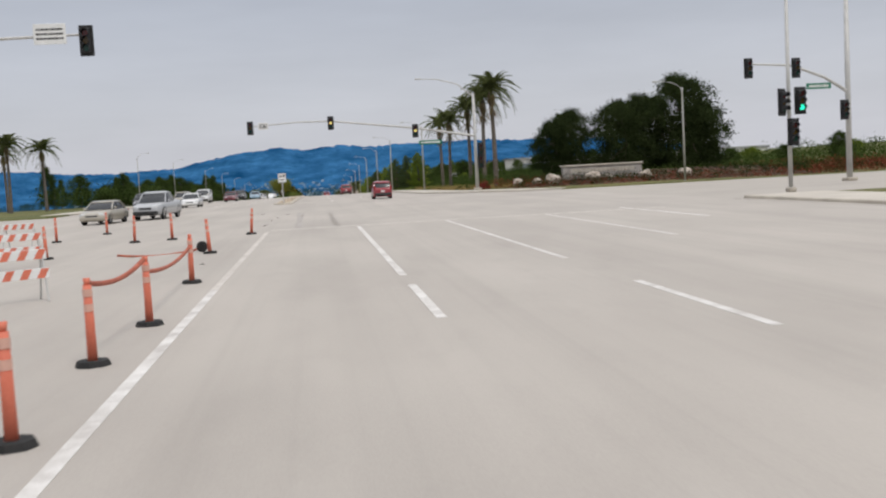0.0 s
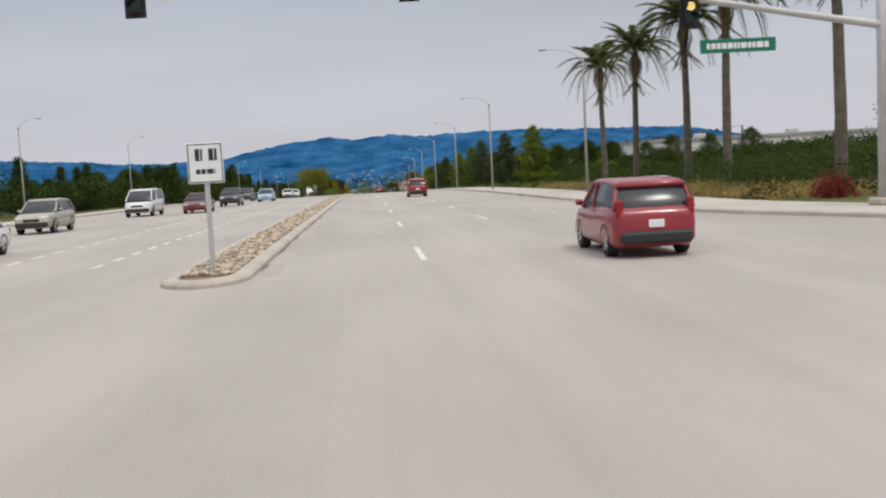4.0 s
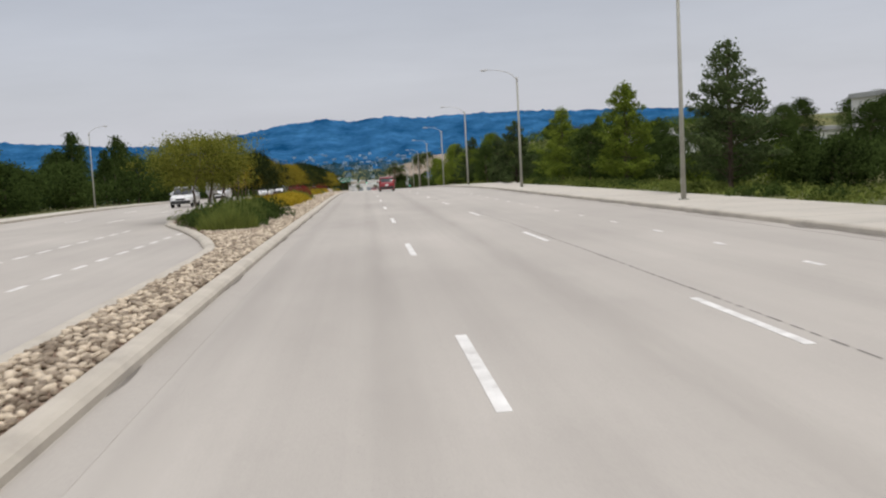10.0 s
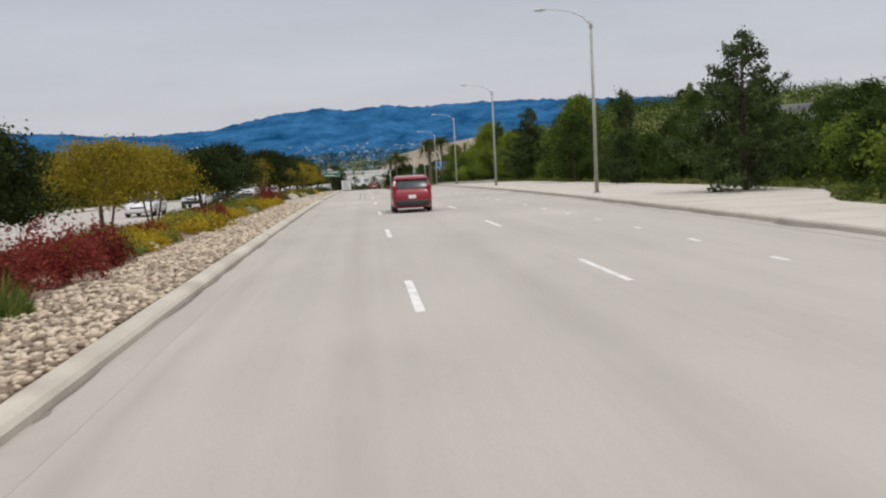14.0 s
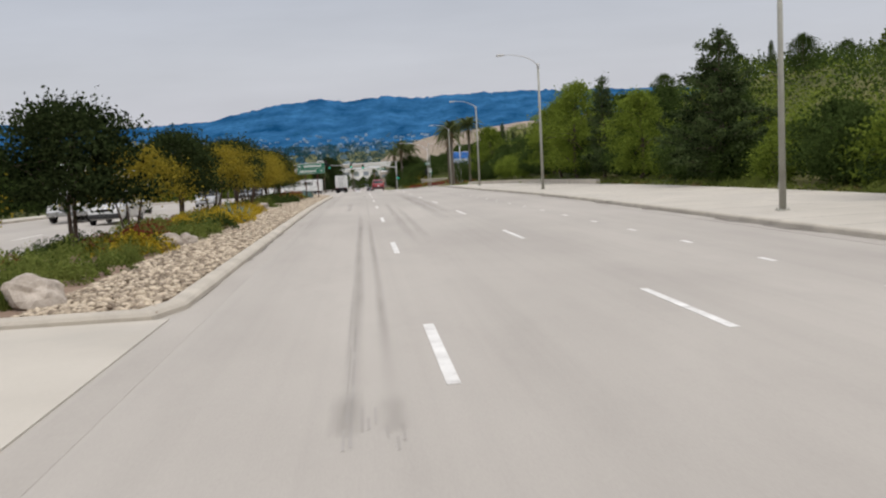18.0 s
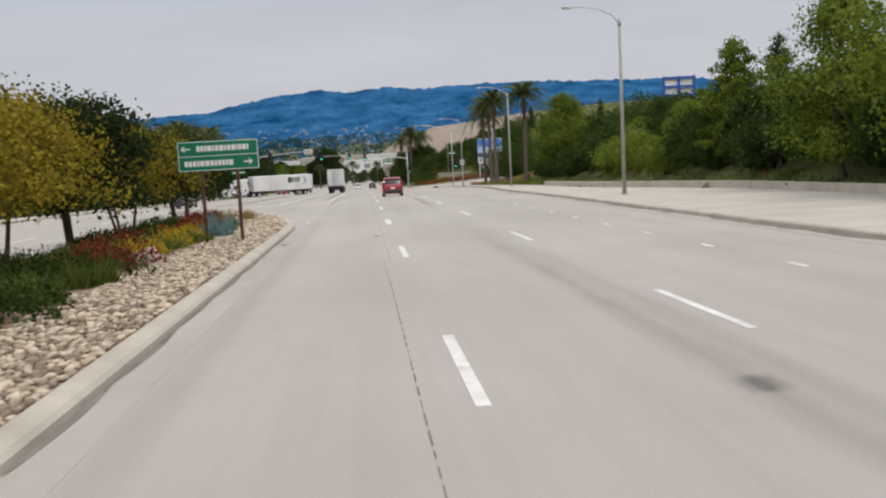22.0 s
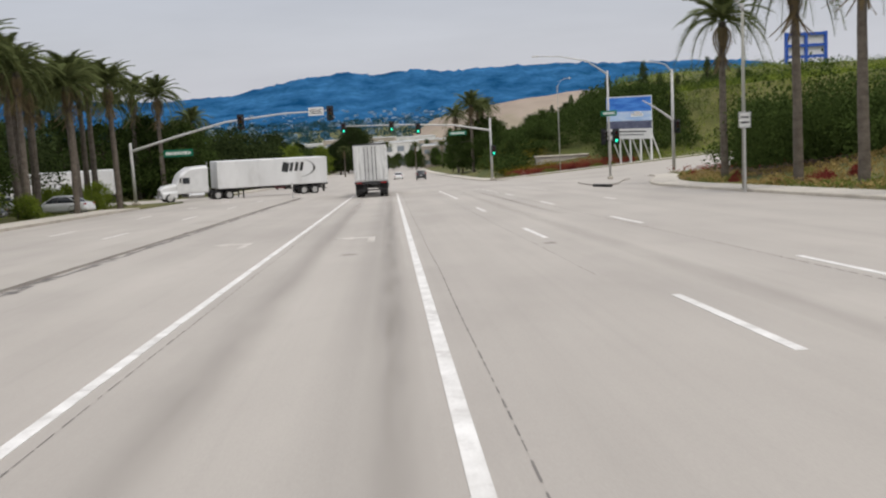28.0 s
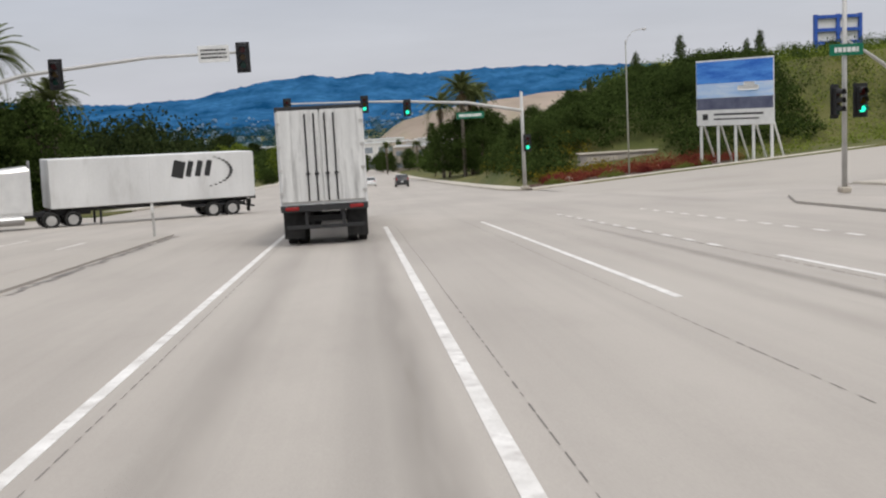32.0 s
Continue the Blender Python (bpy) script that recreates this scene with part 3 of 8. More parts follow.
for y_ in (486.1, 503.0, 520.2, 537.3, 554.7):
    mark(y_, y_ + 4.6, -0.07, 0.07)
for y_ in (491.0, 507.5, 524.6, 541.0, 557.8, 573.9):
    mark(y_, y_ + 4.4, 3.46, 3.60)
mark(573.5, 597, -0.07, 0.07)
y_ = 581.0
while y_ < 600:
    mark(y_, y_ + 0.75, 3.26, 3.40)
    mark(y_ + 0.3, y_ + 1.05, 6.7, 6.84)
    y_ += 1.75
mark(559.9, 562.4, 6.85, 6.99)
# yellow splash beside the median nose
mark(460.2, 462.2, -3.47, -3.33, M_YELLOW, "paint_splash", "faded yellow paint splash")
y_ = 139.0
while y_ < 470:
    mark(y_, y_ + 0.75, 6.58, 6.70)
    y_ += 4.75
mark(497, 598, -3.67, -3.51, top=0.006)
mark(493.5, 598, -7.33, -7.18)
# before the first crossing
mark(-60, 57, -3.68, -3.52, M_FADED)
mark(57, 79.5, -3.68, -3.52, M_WORN)
mark(57.5, 80, 0.13, 0.29, M_FADED)
mark(50.9, 55.6, 0.13, 0.29, M_FADED)
mark(35.5, 39.6, 0.13, 0.29)
mark(59, 81, 3.97, 4.11, M_FADED)
mark(48.2, 53.8, 3.96, 4.12, M_FADED)
mark(33.0, 37.0, 3.96, 4.12)
mark(64, 81, 8.41, 8.54, M_FADED)
mark(48, 52, 8.4, 8.56, M_FADED)
mark(72, 83, 12.5, 12.64)
mark(80.5, 80.95, -3.5, 14, M_WORN, name="stop_line", label="worn white stop line")
# oncoming roadway
y_ = 137.0
while y_ < 262:
    mark(y_, y_ + 1.1, -8.35, -8.2)
    mark(y_ + 0.6, y_ + 1.9, -11.5, -11.36)
    y_ += 2.3
y_ = 275.0
while y_ < 600:
    mark(y_, y_ + 3.9, -15.4, -15.26)
    mark(y_ + 5, y_ + 8.9, -19.1, -18.96)
    y_ += 15.3


def arrow_mark(cx, cy, turn):
    """A painted turn arrow, its head to the left when turn is -1."""
    t = turn
    pts = [(0.10, 0.0), (0.10, 1.7), (0.55, 1.7), (0.55, 1.35), (1.15, 1.95), (0.55, 2.55), (0.55, 2.2), (-0.12, 2.2), (-0.12, 0.0)]
    out = [(cx + t * px, cy + py) for px, py in pts]
    if t > 0:
        out = out[::-1]
    return setting("turn_arrow", *slab(out[::-1], 0.006, 0.004), M_WORN, "worn white turn arrow on the lane", "road marking")


for ax_, ay_, tn_ in ((-8.6, 540.3, -1), (-4.75, 539.9, -1), (-9.1, 496, -1), (-10.2, 172.5, -1), (-10.0, 209, -1)):
    arrow_mark(ax_, ay_, tn_)
# sealed joints and cracks
random.seed(3)
for a_, b_, x_ in ((262, 283, -0.03), (398, 440, -0.53), (440, 492, -0.38), (498, 598, -3.2), (498, 598, -7.0), (150, 262, 3.75), (498, 598, 3.2), (528, 600, -0.56)):
    xf = (lambda y, x0=x_: x0 + 0.03 * noise.noise(Vector((y * 0.12, x0, 0))))
    jv, jf = [], []
    y_ = a_
    while y_ < b_:
        ln = random.uniform(0.18, 0.5)
        w_ = random.uniform(0.005, 0.010) * (1.0 if x_ < 3 else 2.0)
        k_ = len(jv)
        jv += [(xf(y_) - w_, y_, zr(y_) + 0.003), (xf(y_) + w_, y_, zr(y_) + 0.003), (xf(y_ + ln) + w_, y_ + ln, zr(y_ + ln) + 0.003), (xf(y_ + ln) - w_, y_ + ln, zr(y_ + ln) + 0.003)]
        jf.append((k_, k_ + 1, k_ + 2, k_ + 3))
        y_ += ln + random.uniform(0.06, 0.26)
    setting("road_joint", jv, jf, M_TAR, "broken dark sealed joint in the pavement", "joint")


# ---- distance ----
def ridge():
    """The far blue ridge: a range with spurs that run down to the valley."""
    prof_x = [-5200, -3600, -2600, -2000, -1481, -1190, -964, -804, -573, -384, -300, -219, -170, -148, -120, -56, 30, 111, 228, 372, 491, 640, 760, 852, 1144, 1320, 1500, 1750, 2200, 2600, 3600, 5200]
    prof_z = [60, 75, 85, 95, 108, 86, 64, 60, 67, 108, 117, 128, 132, 138, 131, 119, 127, 135, 118, 123, 125, 124, 119, 117, 108, 100, 66, 18, -25, -40, -40, -40]
    xs = np.concatenate([np.arange(-5200, -1500, 130), np.arange(-1500, 1500, 14), np.arange(1500, 5201, 130)])
    rows = 16
    vs, fs = [], []
    n = len(xs)
    for j in range(rows + 1):
        f = j / rows
        for x in xs:
            top = float(np.interp(x, prof_x, prof_z)) + 5 * noise.noise(Vector((x * 0.02, 3.3, 0))) + (2.0 + 2.5 * f) * noise.noise(Vector((x * 0.09, 7.7, 0))) + 9 * f * f * abs(noise.noise(Vector((x * 0.045, 2.2, 0))))
            spur = 12 * noise.noise(Vector((x * 0.008 + f * 1.1, f * 2.5, 1.0))) + 6 * noise.noise(Vector((x * 0.03 - f * 1.5, f * 4, 5.0)))
            z = -60 + (top + 60) * (f ** 1.15) + spur * math.sin(math.pi * f)
            vs.append((x, 3500 + 1000 * f ** 0.8 - abs(x) * 0.16, z))
    for j in range(rows):
        for i in range(n - 1):
            fs.append((j * n + i, j * n + i + 1, (j + 1) * n + i + 1, (j + 1) * n + i))
    ob = setting("far_hills", vs, fs, M_MTN, "wooded ridge far across the valley, its haze painted as blue", "hills")
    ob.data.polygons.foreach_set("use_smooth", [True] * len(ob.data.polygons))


ridge()


# ---- plants ----
def leaf_cards(pts, size, rng, up=0.2, aspect=0.6):
    """One small bent leaf at each point."""
    n = len(pts)
    d = rng.normal(size=(n, 3))
    d[:, 2] += up
    d /= np.linalg.norm(d, axis=1)[:, None]
    e = np.cross(d, rng.normal(size=(n, 3)))
    e /= np.linalg.norm(e, axis=1)[:, None] + 1e-9
    s = size * rng.uniform(0.6, 1.35, size=(n, 1))
    a, b = d * s, e * s * aspect * 0.5
    v = np.stack([pts - a * 0.5, pts + b, pts + a * 0.5, pts - b], axis=1).reshape(-1, 3)
    f = np.arange(4 * n).reshape(-1, 4)
    return v, f


def np_mesh(name, v, f, mat):
    me = bpy.data.meshes.new(name)
    me.vertices.add(len(v))
    me.vertices.foreach_set("co", np.asarray(v, dtype=np.float32).ravel())
    k = f.shape[1]
    me.loops.add(f.size)
    me.loops.foreach_set("vertex_index", f.astype(np.int32).ravel())
    me.polygons.add(len(f))
    me.polygons.foreach_set("loop_start", np.arange(0, f.size, k, dtype=np.int32))
    me.materials.append(mat)
    me.update(calc_edges=True)
    return me


def crown_points(rng, env, height, base, clumps, per, spread):
    """Points in clumps inside an envelope: env(f) is the radius at the fraction f of the crown's height."""
    out = []
    while len(out) < clumps:
        f = rng.uniform(0.02, 0.98)
        a = rng.uniform(0, 2 * math.pi)
        r = env(f) * (1.04 + 0.75 * noise.noise(Vector((math.cos(a) * 1.7, math.sin(a) * 1.7, f * 5.5 + len(out) * 0.0 + height * 3.1))))
        q = r * math.sqrt(rng.uniform(0.12, 1.0)) * rng.uniform(0.75, 1.05)
        out.append((q * math.cos(a), q * math.sin(a), base + f * (height - base)))
    c = np.array(out)
    pts = np.repeat(c, per, axis=0) + rng.normal(size=(clumps * per, 3)) * np.array([spread, spread, spread * 0.75])
    return c, pts


def make_tree(name, label, seed, env, height, base, clumps, per, spread, leaf, mat, trunk_r, stems=1, lean=0.15, bark=None, shoots=0):
    rng = np.random.default_rng(seed)
    top = thing(name, label, "tree")
    c, pts = crown_points(rng, env, height, base, clumps, per, spread)
    pts = pts[pts[:, 2] > base * 0.55]
    tips = []
    for k in range(shoots):
        a, q = rng.uniform(0, 6.28), rng.uniform(0.1, 0.9) * env(0.8)
        p0 = np.array((q * math.cos(a), q * math.sin(a), height * rng.uniform(0.75, 0.9)))
        p1 = p0 + np.array((rng.normal() * 0.25, rng.normal() * 0.25, rng.uniform(0.5, 1.15)))
        tips.append((p0, p1))
        s_ = rng.uniform(0, 1, (9, 1))
        pts = np.concatenate([pts, p0 + (p1 - p0) * s_ + rng.normal(size=(9, 3)) * 0.05])
    v, f = leaf_cards(pts, leaf, rng)
    crown = new("crown", np_mesh("crown", v, f, mat))
    crown.parent = top
    bm = bmesh.new()
    for s in range(stems):
        a = rng.uniform(0, 6.28)
        off = 0.0 if stems == 1 else 0.25
        p0 = Vector((off * math.cos(a), off * math.sin(a), -0.15))
        p1 = Vector((lean * math.cos(a) * 2, lean * math.sin(a) * 2, base * 0.9))
        p2 = Vector((lean * 2.4 * math.cos(a + 0.5), lean * 2.4 * math.sin(a + 0.5), base + (height - base) * 0.4))
        p3 = Vector((lean * math.cos(a + 1.2), lean * math.sin(a + 1.2), height * 0.9))
        pipe(bm, [p0, p1, p2, p3], [trunk_r, trunk_r * 0.75, trunk_r * 0.45, trunk_r * 0.12], 7)
        for k in range(int(9 / stems) + 2):
            g = c[rng.integers(len(c))]
            q = p1.lerp(p2, rng.uniform(0, 1)) if g[2] < p2.z + 0.5 else p2.lerp(p3, rng.uniform(0, 0.7))
            m = q.lerp(Vector(g), 0.5) + Vector((0, 0, 0.15))
            pipe(bm, [q, m, Vector(g)], [trunk_r * 0.35, trunk_r * 0.2, trunk_r * 0.06], 5)
    trunk = part("trunk", bm, bark or M_BARK, top, "", True)
    return top


def env_cone(r):
    return lambda f: r * (0.25 + 0.95 * (1 - f)) * (0.8 if f < 0.08 else 1) if f < 0.9 else r * 0.18


def env_round(r):
    return lambda f: r * math.sqrt(max(0.05, 1 - (2 * f - 0.85) ** 2 * 0.9))


def env_flat(r):
    return lambda f: r * (0.55 + 0.6 * math.sqrt(f)) * (1 if f < 0.8 else 0.75)


def env_dome(r):
    return lambda f: r * math.sqrt(max(0.04, 1 - (max(f - 0.22, 0) / 0.80) ** 2)) * (0.86 + 0.6 * min(f, 0.22))


def make_pine(label, seed, height, radius, mat, gaps=0.25, leaf=0.16):
    """A conical pine: whorls of upswept branches, each carrying small tufts, with gaps between them."""
    rng = np.random.default_rng(seed)
    top = thing("pine_tree", label, "tree")
    bm = bmesh.new()
    pipe(bm, [(0, 0, -0.2), (0.05, 0.02, height * 0.4), (-0.03, 0.04, height * 0.75), (0, 0, height)], [0.15, 0.11, 0.06, 0.015], 7)
    P, z = [], 0.7
    while z < height * 0.97:
        f = z / height
        ln = radius * (1 - f) ** 0.62 * (1.0 if f > 0.15 else 0.8)
        n = int(rng.integers(3, 5))
        a0 = rng.uniform(0, 6.28)
        for k in range(n):
            if rng.random() < gaps * (0.4 + f):
                continue
            a, b = a0 + k * 6.2832 / n + rng.normal() * 0.2, ln * rng.uniform(0.6, 1.25)
            tip = np.array((b * math.cos(a), b * math.sin(a), b * rng.uniform(-0.05, 0.55)))
            q = np.array((0.0, 0.0, z + rng.normal() * 0.06))
            tube(bm, q, q + tip, 0.03, 0.008, 4, False)
            m = max(12, int(100 * b))
            s = rng.uniform(0.18, 1.0, (m, 1)) ** 0.7
            P.append(q + tip * s + rng.normal(size=(m, 3)) * (0.10 + 0.22 * (1 - s)) * (1, 1, 0.9))
        z += rng.uniform(0.10, 0.30)
    tipn = rng.uniform(0.9, 1.0, (60, 1)) * (0, 0, height) + rng.normal(size=(60, 3)) * (0.09, 0.09, 0.12)
    v, f = leaf_cards(np.concatenate(P + [tipn]), leaf, rng)
    crown = new("crown", np_mesh("crown", v, f, mat))
    crown.parent = top
    part("trunk", bm, M_BARK, top, "", True)
    return top


CONIFER_B = make_tree("conifer_tree", "slim dark conical tree behind the sidewalk", 2, env_cone(1.7), 8.0, 0.7, 105, 42, 0.27, 0.23, L_DARK, 0.12, shoots=4)
BROAD_A = make_tree("broadleaf_tree", "full bright green broadleaf tree behind the sidewalk", 3, env_round(3.0), 7.8, 1.0, 270, 58, 0.34, 0.18, L_GREEN, 0.18, shoots=40)
BROAD_B = make_tree("broadleaf_tree", "dark green broadleaf tree with a loose crown", 4, env_round(2.6), 6.6, 0.8, 170, 48, 0.34, 0.21, L_DARK, 0.16, shoots=12)
MED_DARK = make_tree("median_tree", "small dark green tree with a round crown in the median", 5, env_dome(2.4), 4.6, 1.65, 250, 56, 0.30, 0.15, L_OAK, 0.08, 2, 0.2, None, 22)
MED_OLIVE = make_tree("median_tree", "wide yellow-green tree with several stems in the median", 6, env_dome(2.9), 4.6, 1.85, 240, 60, 0.30, 0.13, L_OLIVE, 0.07, 3, 0.35, None, 40)
MED_WISP = make_tree("median_tree", "wide wispy olive-green tree with several stems in the median", 31, env_flat(2.6), 4.6, 1.9, 230, 56, 0.30, 0.12, L_WISP, 0.07, 3, 0.4, None, 60)
MED_THIN = make_tree("median_tree", "thin half-bare grey-green tree in the median", 7, env_dome(1.9), 4.6, 1.9, 70, 24, 0.32, 0.11, L_OLIVE, 0.06, 3, 0.3, None, 30)
PINE_A = make_pine("sparse conical pine with upswept branches behind the sidewalk", 21, 8.0, 3.3, L_PINE, 0.26, 0.17)
PINE_B = make_pine("full conical green pine behind the sidewalk", 22, 8.0, 3.1, L_GREEN, 0.10, 0.17)
PINE_C = make_pine("slim dark pointed conifer on the bank", 23, 8.0, 1.7, L_PINE, 0.1, 0.15)
OAK = make_tree("oak_tree", "broad nearly black-green tree behind the corner", 24, env_round(4.1), 11.0, 1.2, 420, 64, 0.42, 0.24, L_OAK, 0.3, 2, 0.5, None, 90)
HEDGE_A = make_tree("tall_shrub", "dense dark green tall shrub", 8, env_round(2.6), 4.2, 0.15, 150, 36, 0.40, 0.26, L_DARK, 0.07, 3, 0.4)
HEDGE_B = make_tree("tall_shrub", "dense green tall shrub", 9, env_round(2.4), 3.6, 0.1, 150, 38, 0.40, 0.23, L_GREEN, 0.07, 3, 0.4)


def make_shrub(name, label, seed, r, h, n, leaf, mat, category="shrub", blades=False):
    rng = np.random.default_rng(seed)
    a = rng.uniform(0, 2 * math.pi, n)
    q = np.sqrt(rng.uniform(0, 1, n)) * r
    lump = 0.75 + 0.25 * np.sin(3 * a + seed) + 0.15 * np.sin(7 * a)
    top = h * np.sqrt(np.maximum(0.05, 1 - (q / r) ** 2)) * lump
    if blades:
        p = np.stack([q * np.cos(a), q * np.sin(a), np.zeros(n)], 1)
        d = np.stack([np.cos(a) * 0.35, np.sin(a) * 0.35, np.ones(n)], 1) + rng.normal(size=(n, 3)) * 0.22
        d *= (top * rng.uniform(0.6, 1.1, n))[:, None]
        e = rng.normal(size=(n, 3)) * leaf * 0.5
        e[:, 2] = 0
        v = np.stack([p - e, p + e, p + d], 1).reshape(-1, 3)
        f = np.arange(3 * n).reshape(-1, 3)
    else:
        z = top * rng.uniform(0.15, 1.0, n) ** 0.5
        v, f = leaf_cards(np.stack([q * np.cos(a) * lump * 1.15, q * np.sin(a) * lump * 1.15, z], 1), leaf, rng, 0.5)
    ob = new(name, np_mesh(name, v, f, mat))
    return tagged(ob, label, category)


SH_YEL = make_shrub("yellow_shrub", "low shrub covered with yellow flowers in the median", 11, 1.1, 0.75, 1900, 0.10, L_YEL)
SH_RED = make_shrub("crimson_shrub", "rounded crimson flowering shrub in the median", 12, 0.82, 1.1, 4600, 0.068, L_CRIMSON)
SH_GRN = make_shrub("green_shrub", "low rounded green shrub in the median", 13, 1.2, 0.8, 1700, 0.10, L_GRASS)
SH_DRK = make_shrub("dark_shrub", "low dark green shrub in the median", 14, 1.3, 0.85, 1700, 0.10, L_DARK)
SH_BLADE = make_shrub("grass_clump", "clump of long green grass in the median", 15, 0.8, 0.9, 900, 0.03, L_GRASS, "grass clump", True)
SH_AGAVE = make_shrub("agave", "blue-grey spiky agave in the median", 16, 0.5, 0.9, 130, 0.10, L_AGAVE, "agave", True)
SH_STRAW = make_shrub("dry_grass_clump", "clump of straw-coloured dry grass", 17, 0.9, 0.6, 700, 0.03, L_STRAW, "grass clump", True)


def at(x, y, s=1.0, rz=0.0, sz=None, dz=0.0):
    """A pose on the land at (x, y)."""
    base = zr(y) + 0.10 if -11.2 < x < -3.5 else max(land(x, y), zr(y) + 0.0 if -24 < x < 10 else -999)
    return Matrix.LocRotScale((x, y, base + dz), Euler((0, 0, rz)), (s, s, sz or s))


USED = set()


def plant(ob, x, y, s=1.0, sz=None, dz=0.0, rz=None):
    m = at(x, y, s, random.uniform(0, 6.28) if rz is None else rz, sz, dz)
    if ob.name not in USED:
        USED.add(ob.name)
        ob.matrix_world = m
        return ob
    sc = ob.scale.copy()
    c = copy_thing(ob, m)
    c.matrix_basis = m
    return c


random.seed(11)
# right-hand belt
for x_, y_, h_, kind in ((16.9, 220.3, 6.5, PINE_B), (16.6, 240.8, 6.9, PINE_A), (16.5, 265.4, 7.2, PINE_A), (17.3, 288, 7.0, PINE_B), (17.6, 301, 4.6, BROAD_B), (17.0, 309.4, 6.7, PINE_B), (16.1, 332, 7.6, PINE_A), (17.6, 358.5, 7.2, PINE_C), (18.5, 379, 6.0, BROAD_B),
                         (20.0, 384, 7.9, BROAD_A), (19.8, 411, 8.8, PINE_A), (20.0, 429, 6.6, BROAD_A), (19.8, 439.5, 8.8, PINE_C), (19.8, 450, 9.0, BROAD_A), (20.2, 460, 8.0, BROAD_A), (21, 469, 7.0, PINE_C), (20.5, 454.5, 7.4, PINE_C), (21.6, 477, 7.4, PINE_B), (22.5, 489, 4.2, BROAD_A), (24, 500, 4.4, BROAD_B), (21.8, 514, 4.6, BROAD_B), (21.2, 527, 8.4, BROAD_A), (22.5, 535, 5.4, BROAD_B),
                         (24.5, 247, 4.8, BROAD_B), (29.5, 251, 5.0, BROAD_B), (34, 256, 4.6, BROAD_B), (25, 262, 4.4, CONIFER_B), (28, 274, 3.8, BROAD_B), (26, 282, 3.4, BROAD_B), (29, 293, 4.2, CONIFER_B), (24, 299, 3.2, BROAD_B), (27, 312, 3.6, BROAD_B), (25, 322, 4.0, CONIFER_B), (26, 340, 4.6, BROAD_B),
                         (33, 446, 4.4, PINE_C), (36, 458, 3.8, BROAD_B), (34, 470, 3.8, PINE_C), (38, 482, 3.8, BROAD_B), (42, 450, 4.0, BROAD_B), (45, 465, 3.6, PINE_C), (47, 480, 3.6, BROAD_B), (50, 440, 4.2, BROAD_B), (55, 458, 4.0, PINE_B), (52, 492, 3.4, PINE_C), (44, 500, 3.2, BROAD_B), (60, 478, 3.6, BROAD_B)):
    plant(kind, x_, y_, h_ / {CONIFER_B: 8.0, PINE_A: 8.0, PINE_B: 8.0, PINE_C: 8.0, BROAD_A: 7.8, BROAD_B: 6.6}[kind])
y_ = 205.0
while y_ < 540:
    far = 1.2 if y_ < 235 else 0.0
    low_ = 0.52 if y_ < 300 else 0.8
    plant(random.choice((HEDGE_A, HEDGE_A, HEDGE_B)), 20.0 + far * 6 + random.uniform(-0.8, 1.0) + 1.2 * smooth(318, 330, y_), y_, random.uniform(0.75, 1.15) * low_)
    if random.random() < (0.0 if y_ < 330 or y_ > 470 else 0.8):
        plant(random.choice((HEDGE_A, HEDGE_B, BROAD_B)), 25.5 + far * 6 + random.uniform(-1.5, 2), y_ + 2, random.uniform(0.85, 1.2) * (0.62 if y_ < 400 else 0.78))
    y_ += random.uniform(3.4, 5.4)
# far left belt behind the oncoming roadway
y_ = 198.0
while y_ < 535:
    k_ = random.choice((HEDGE_A, HEDGE_A, HEDGE_A, BROAD_B, CONIFER_B))
    low_ = 0.78 + 0.22 * smooth(250, 330, y_)
    plant(k_, -33.0 + random.uniform(-2, 2), y_, random.uniform(0.8, 1.15) * low_)
    if random.random() < 0.75:
        plant(random.choice((BROAD_B, BROAD_B, CONIFER_B, CONIFER_B)), -41 + random.uniform(-4, 3), y_ + 3, random.uniform(0.8, 1.12) * low_)
    y_ += random.uniform(4.5, 8.0)
# trees of the median
for y_, h_, kind in ((269.5, 4.3, MED_WISP), (276, 4.5, MED_WISP), (283.5, 3.9, MED_THIN), (289, 3.6, MED_THIN), (295, 4.0, MED_DARK), (303, 3.6, MED_OLIVE), (313, 3.4, MED_DARK), (322, 3.4, MED_OLIVE), (331, 3.5, MED_OLIVE), (343.5, 3.7, MED_DARK), (356.3, 4.3, MED_DARK), (374, 3.6, MED_THIN), (385.6, 4.7, MED_DARK), (393, 3.5, MED_OLIVE), (404, 4.5, MED_DARK), (411.5, 4.0, MED_OLIVE), (422.8, 4.8, MED_DARK), (430, 4.2, MED_OLIVE), (436, 4.4, MED_OLIVE), (441, 4.4, MED_OLIVE), (446.5, 4.7, MED_DARK), (454.5, 4.2, MED_OLIVE), (462.5, 4.0, MED_DARK), (471.6, 4.4, MED_DARK)):
    plant(kind, (-10.2 if y_ > 470 else -9.4) + random.uniform(-0.3, 0.3), y_, h_ / 4.7, h_ / 4.95)
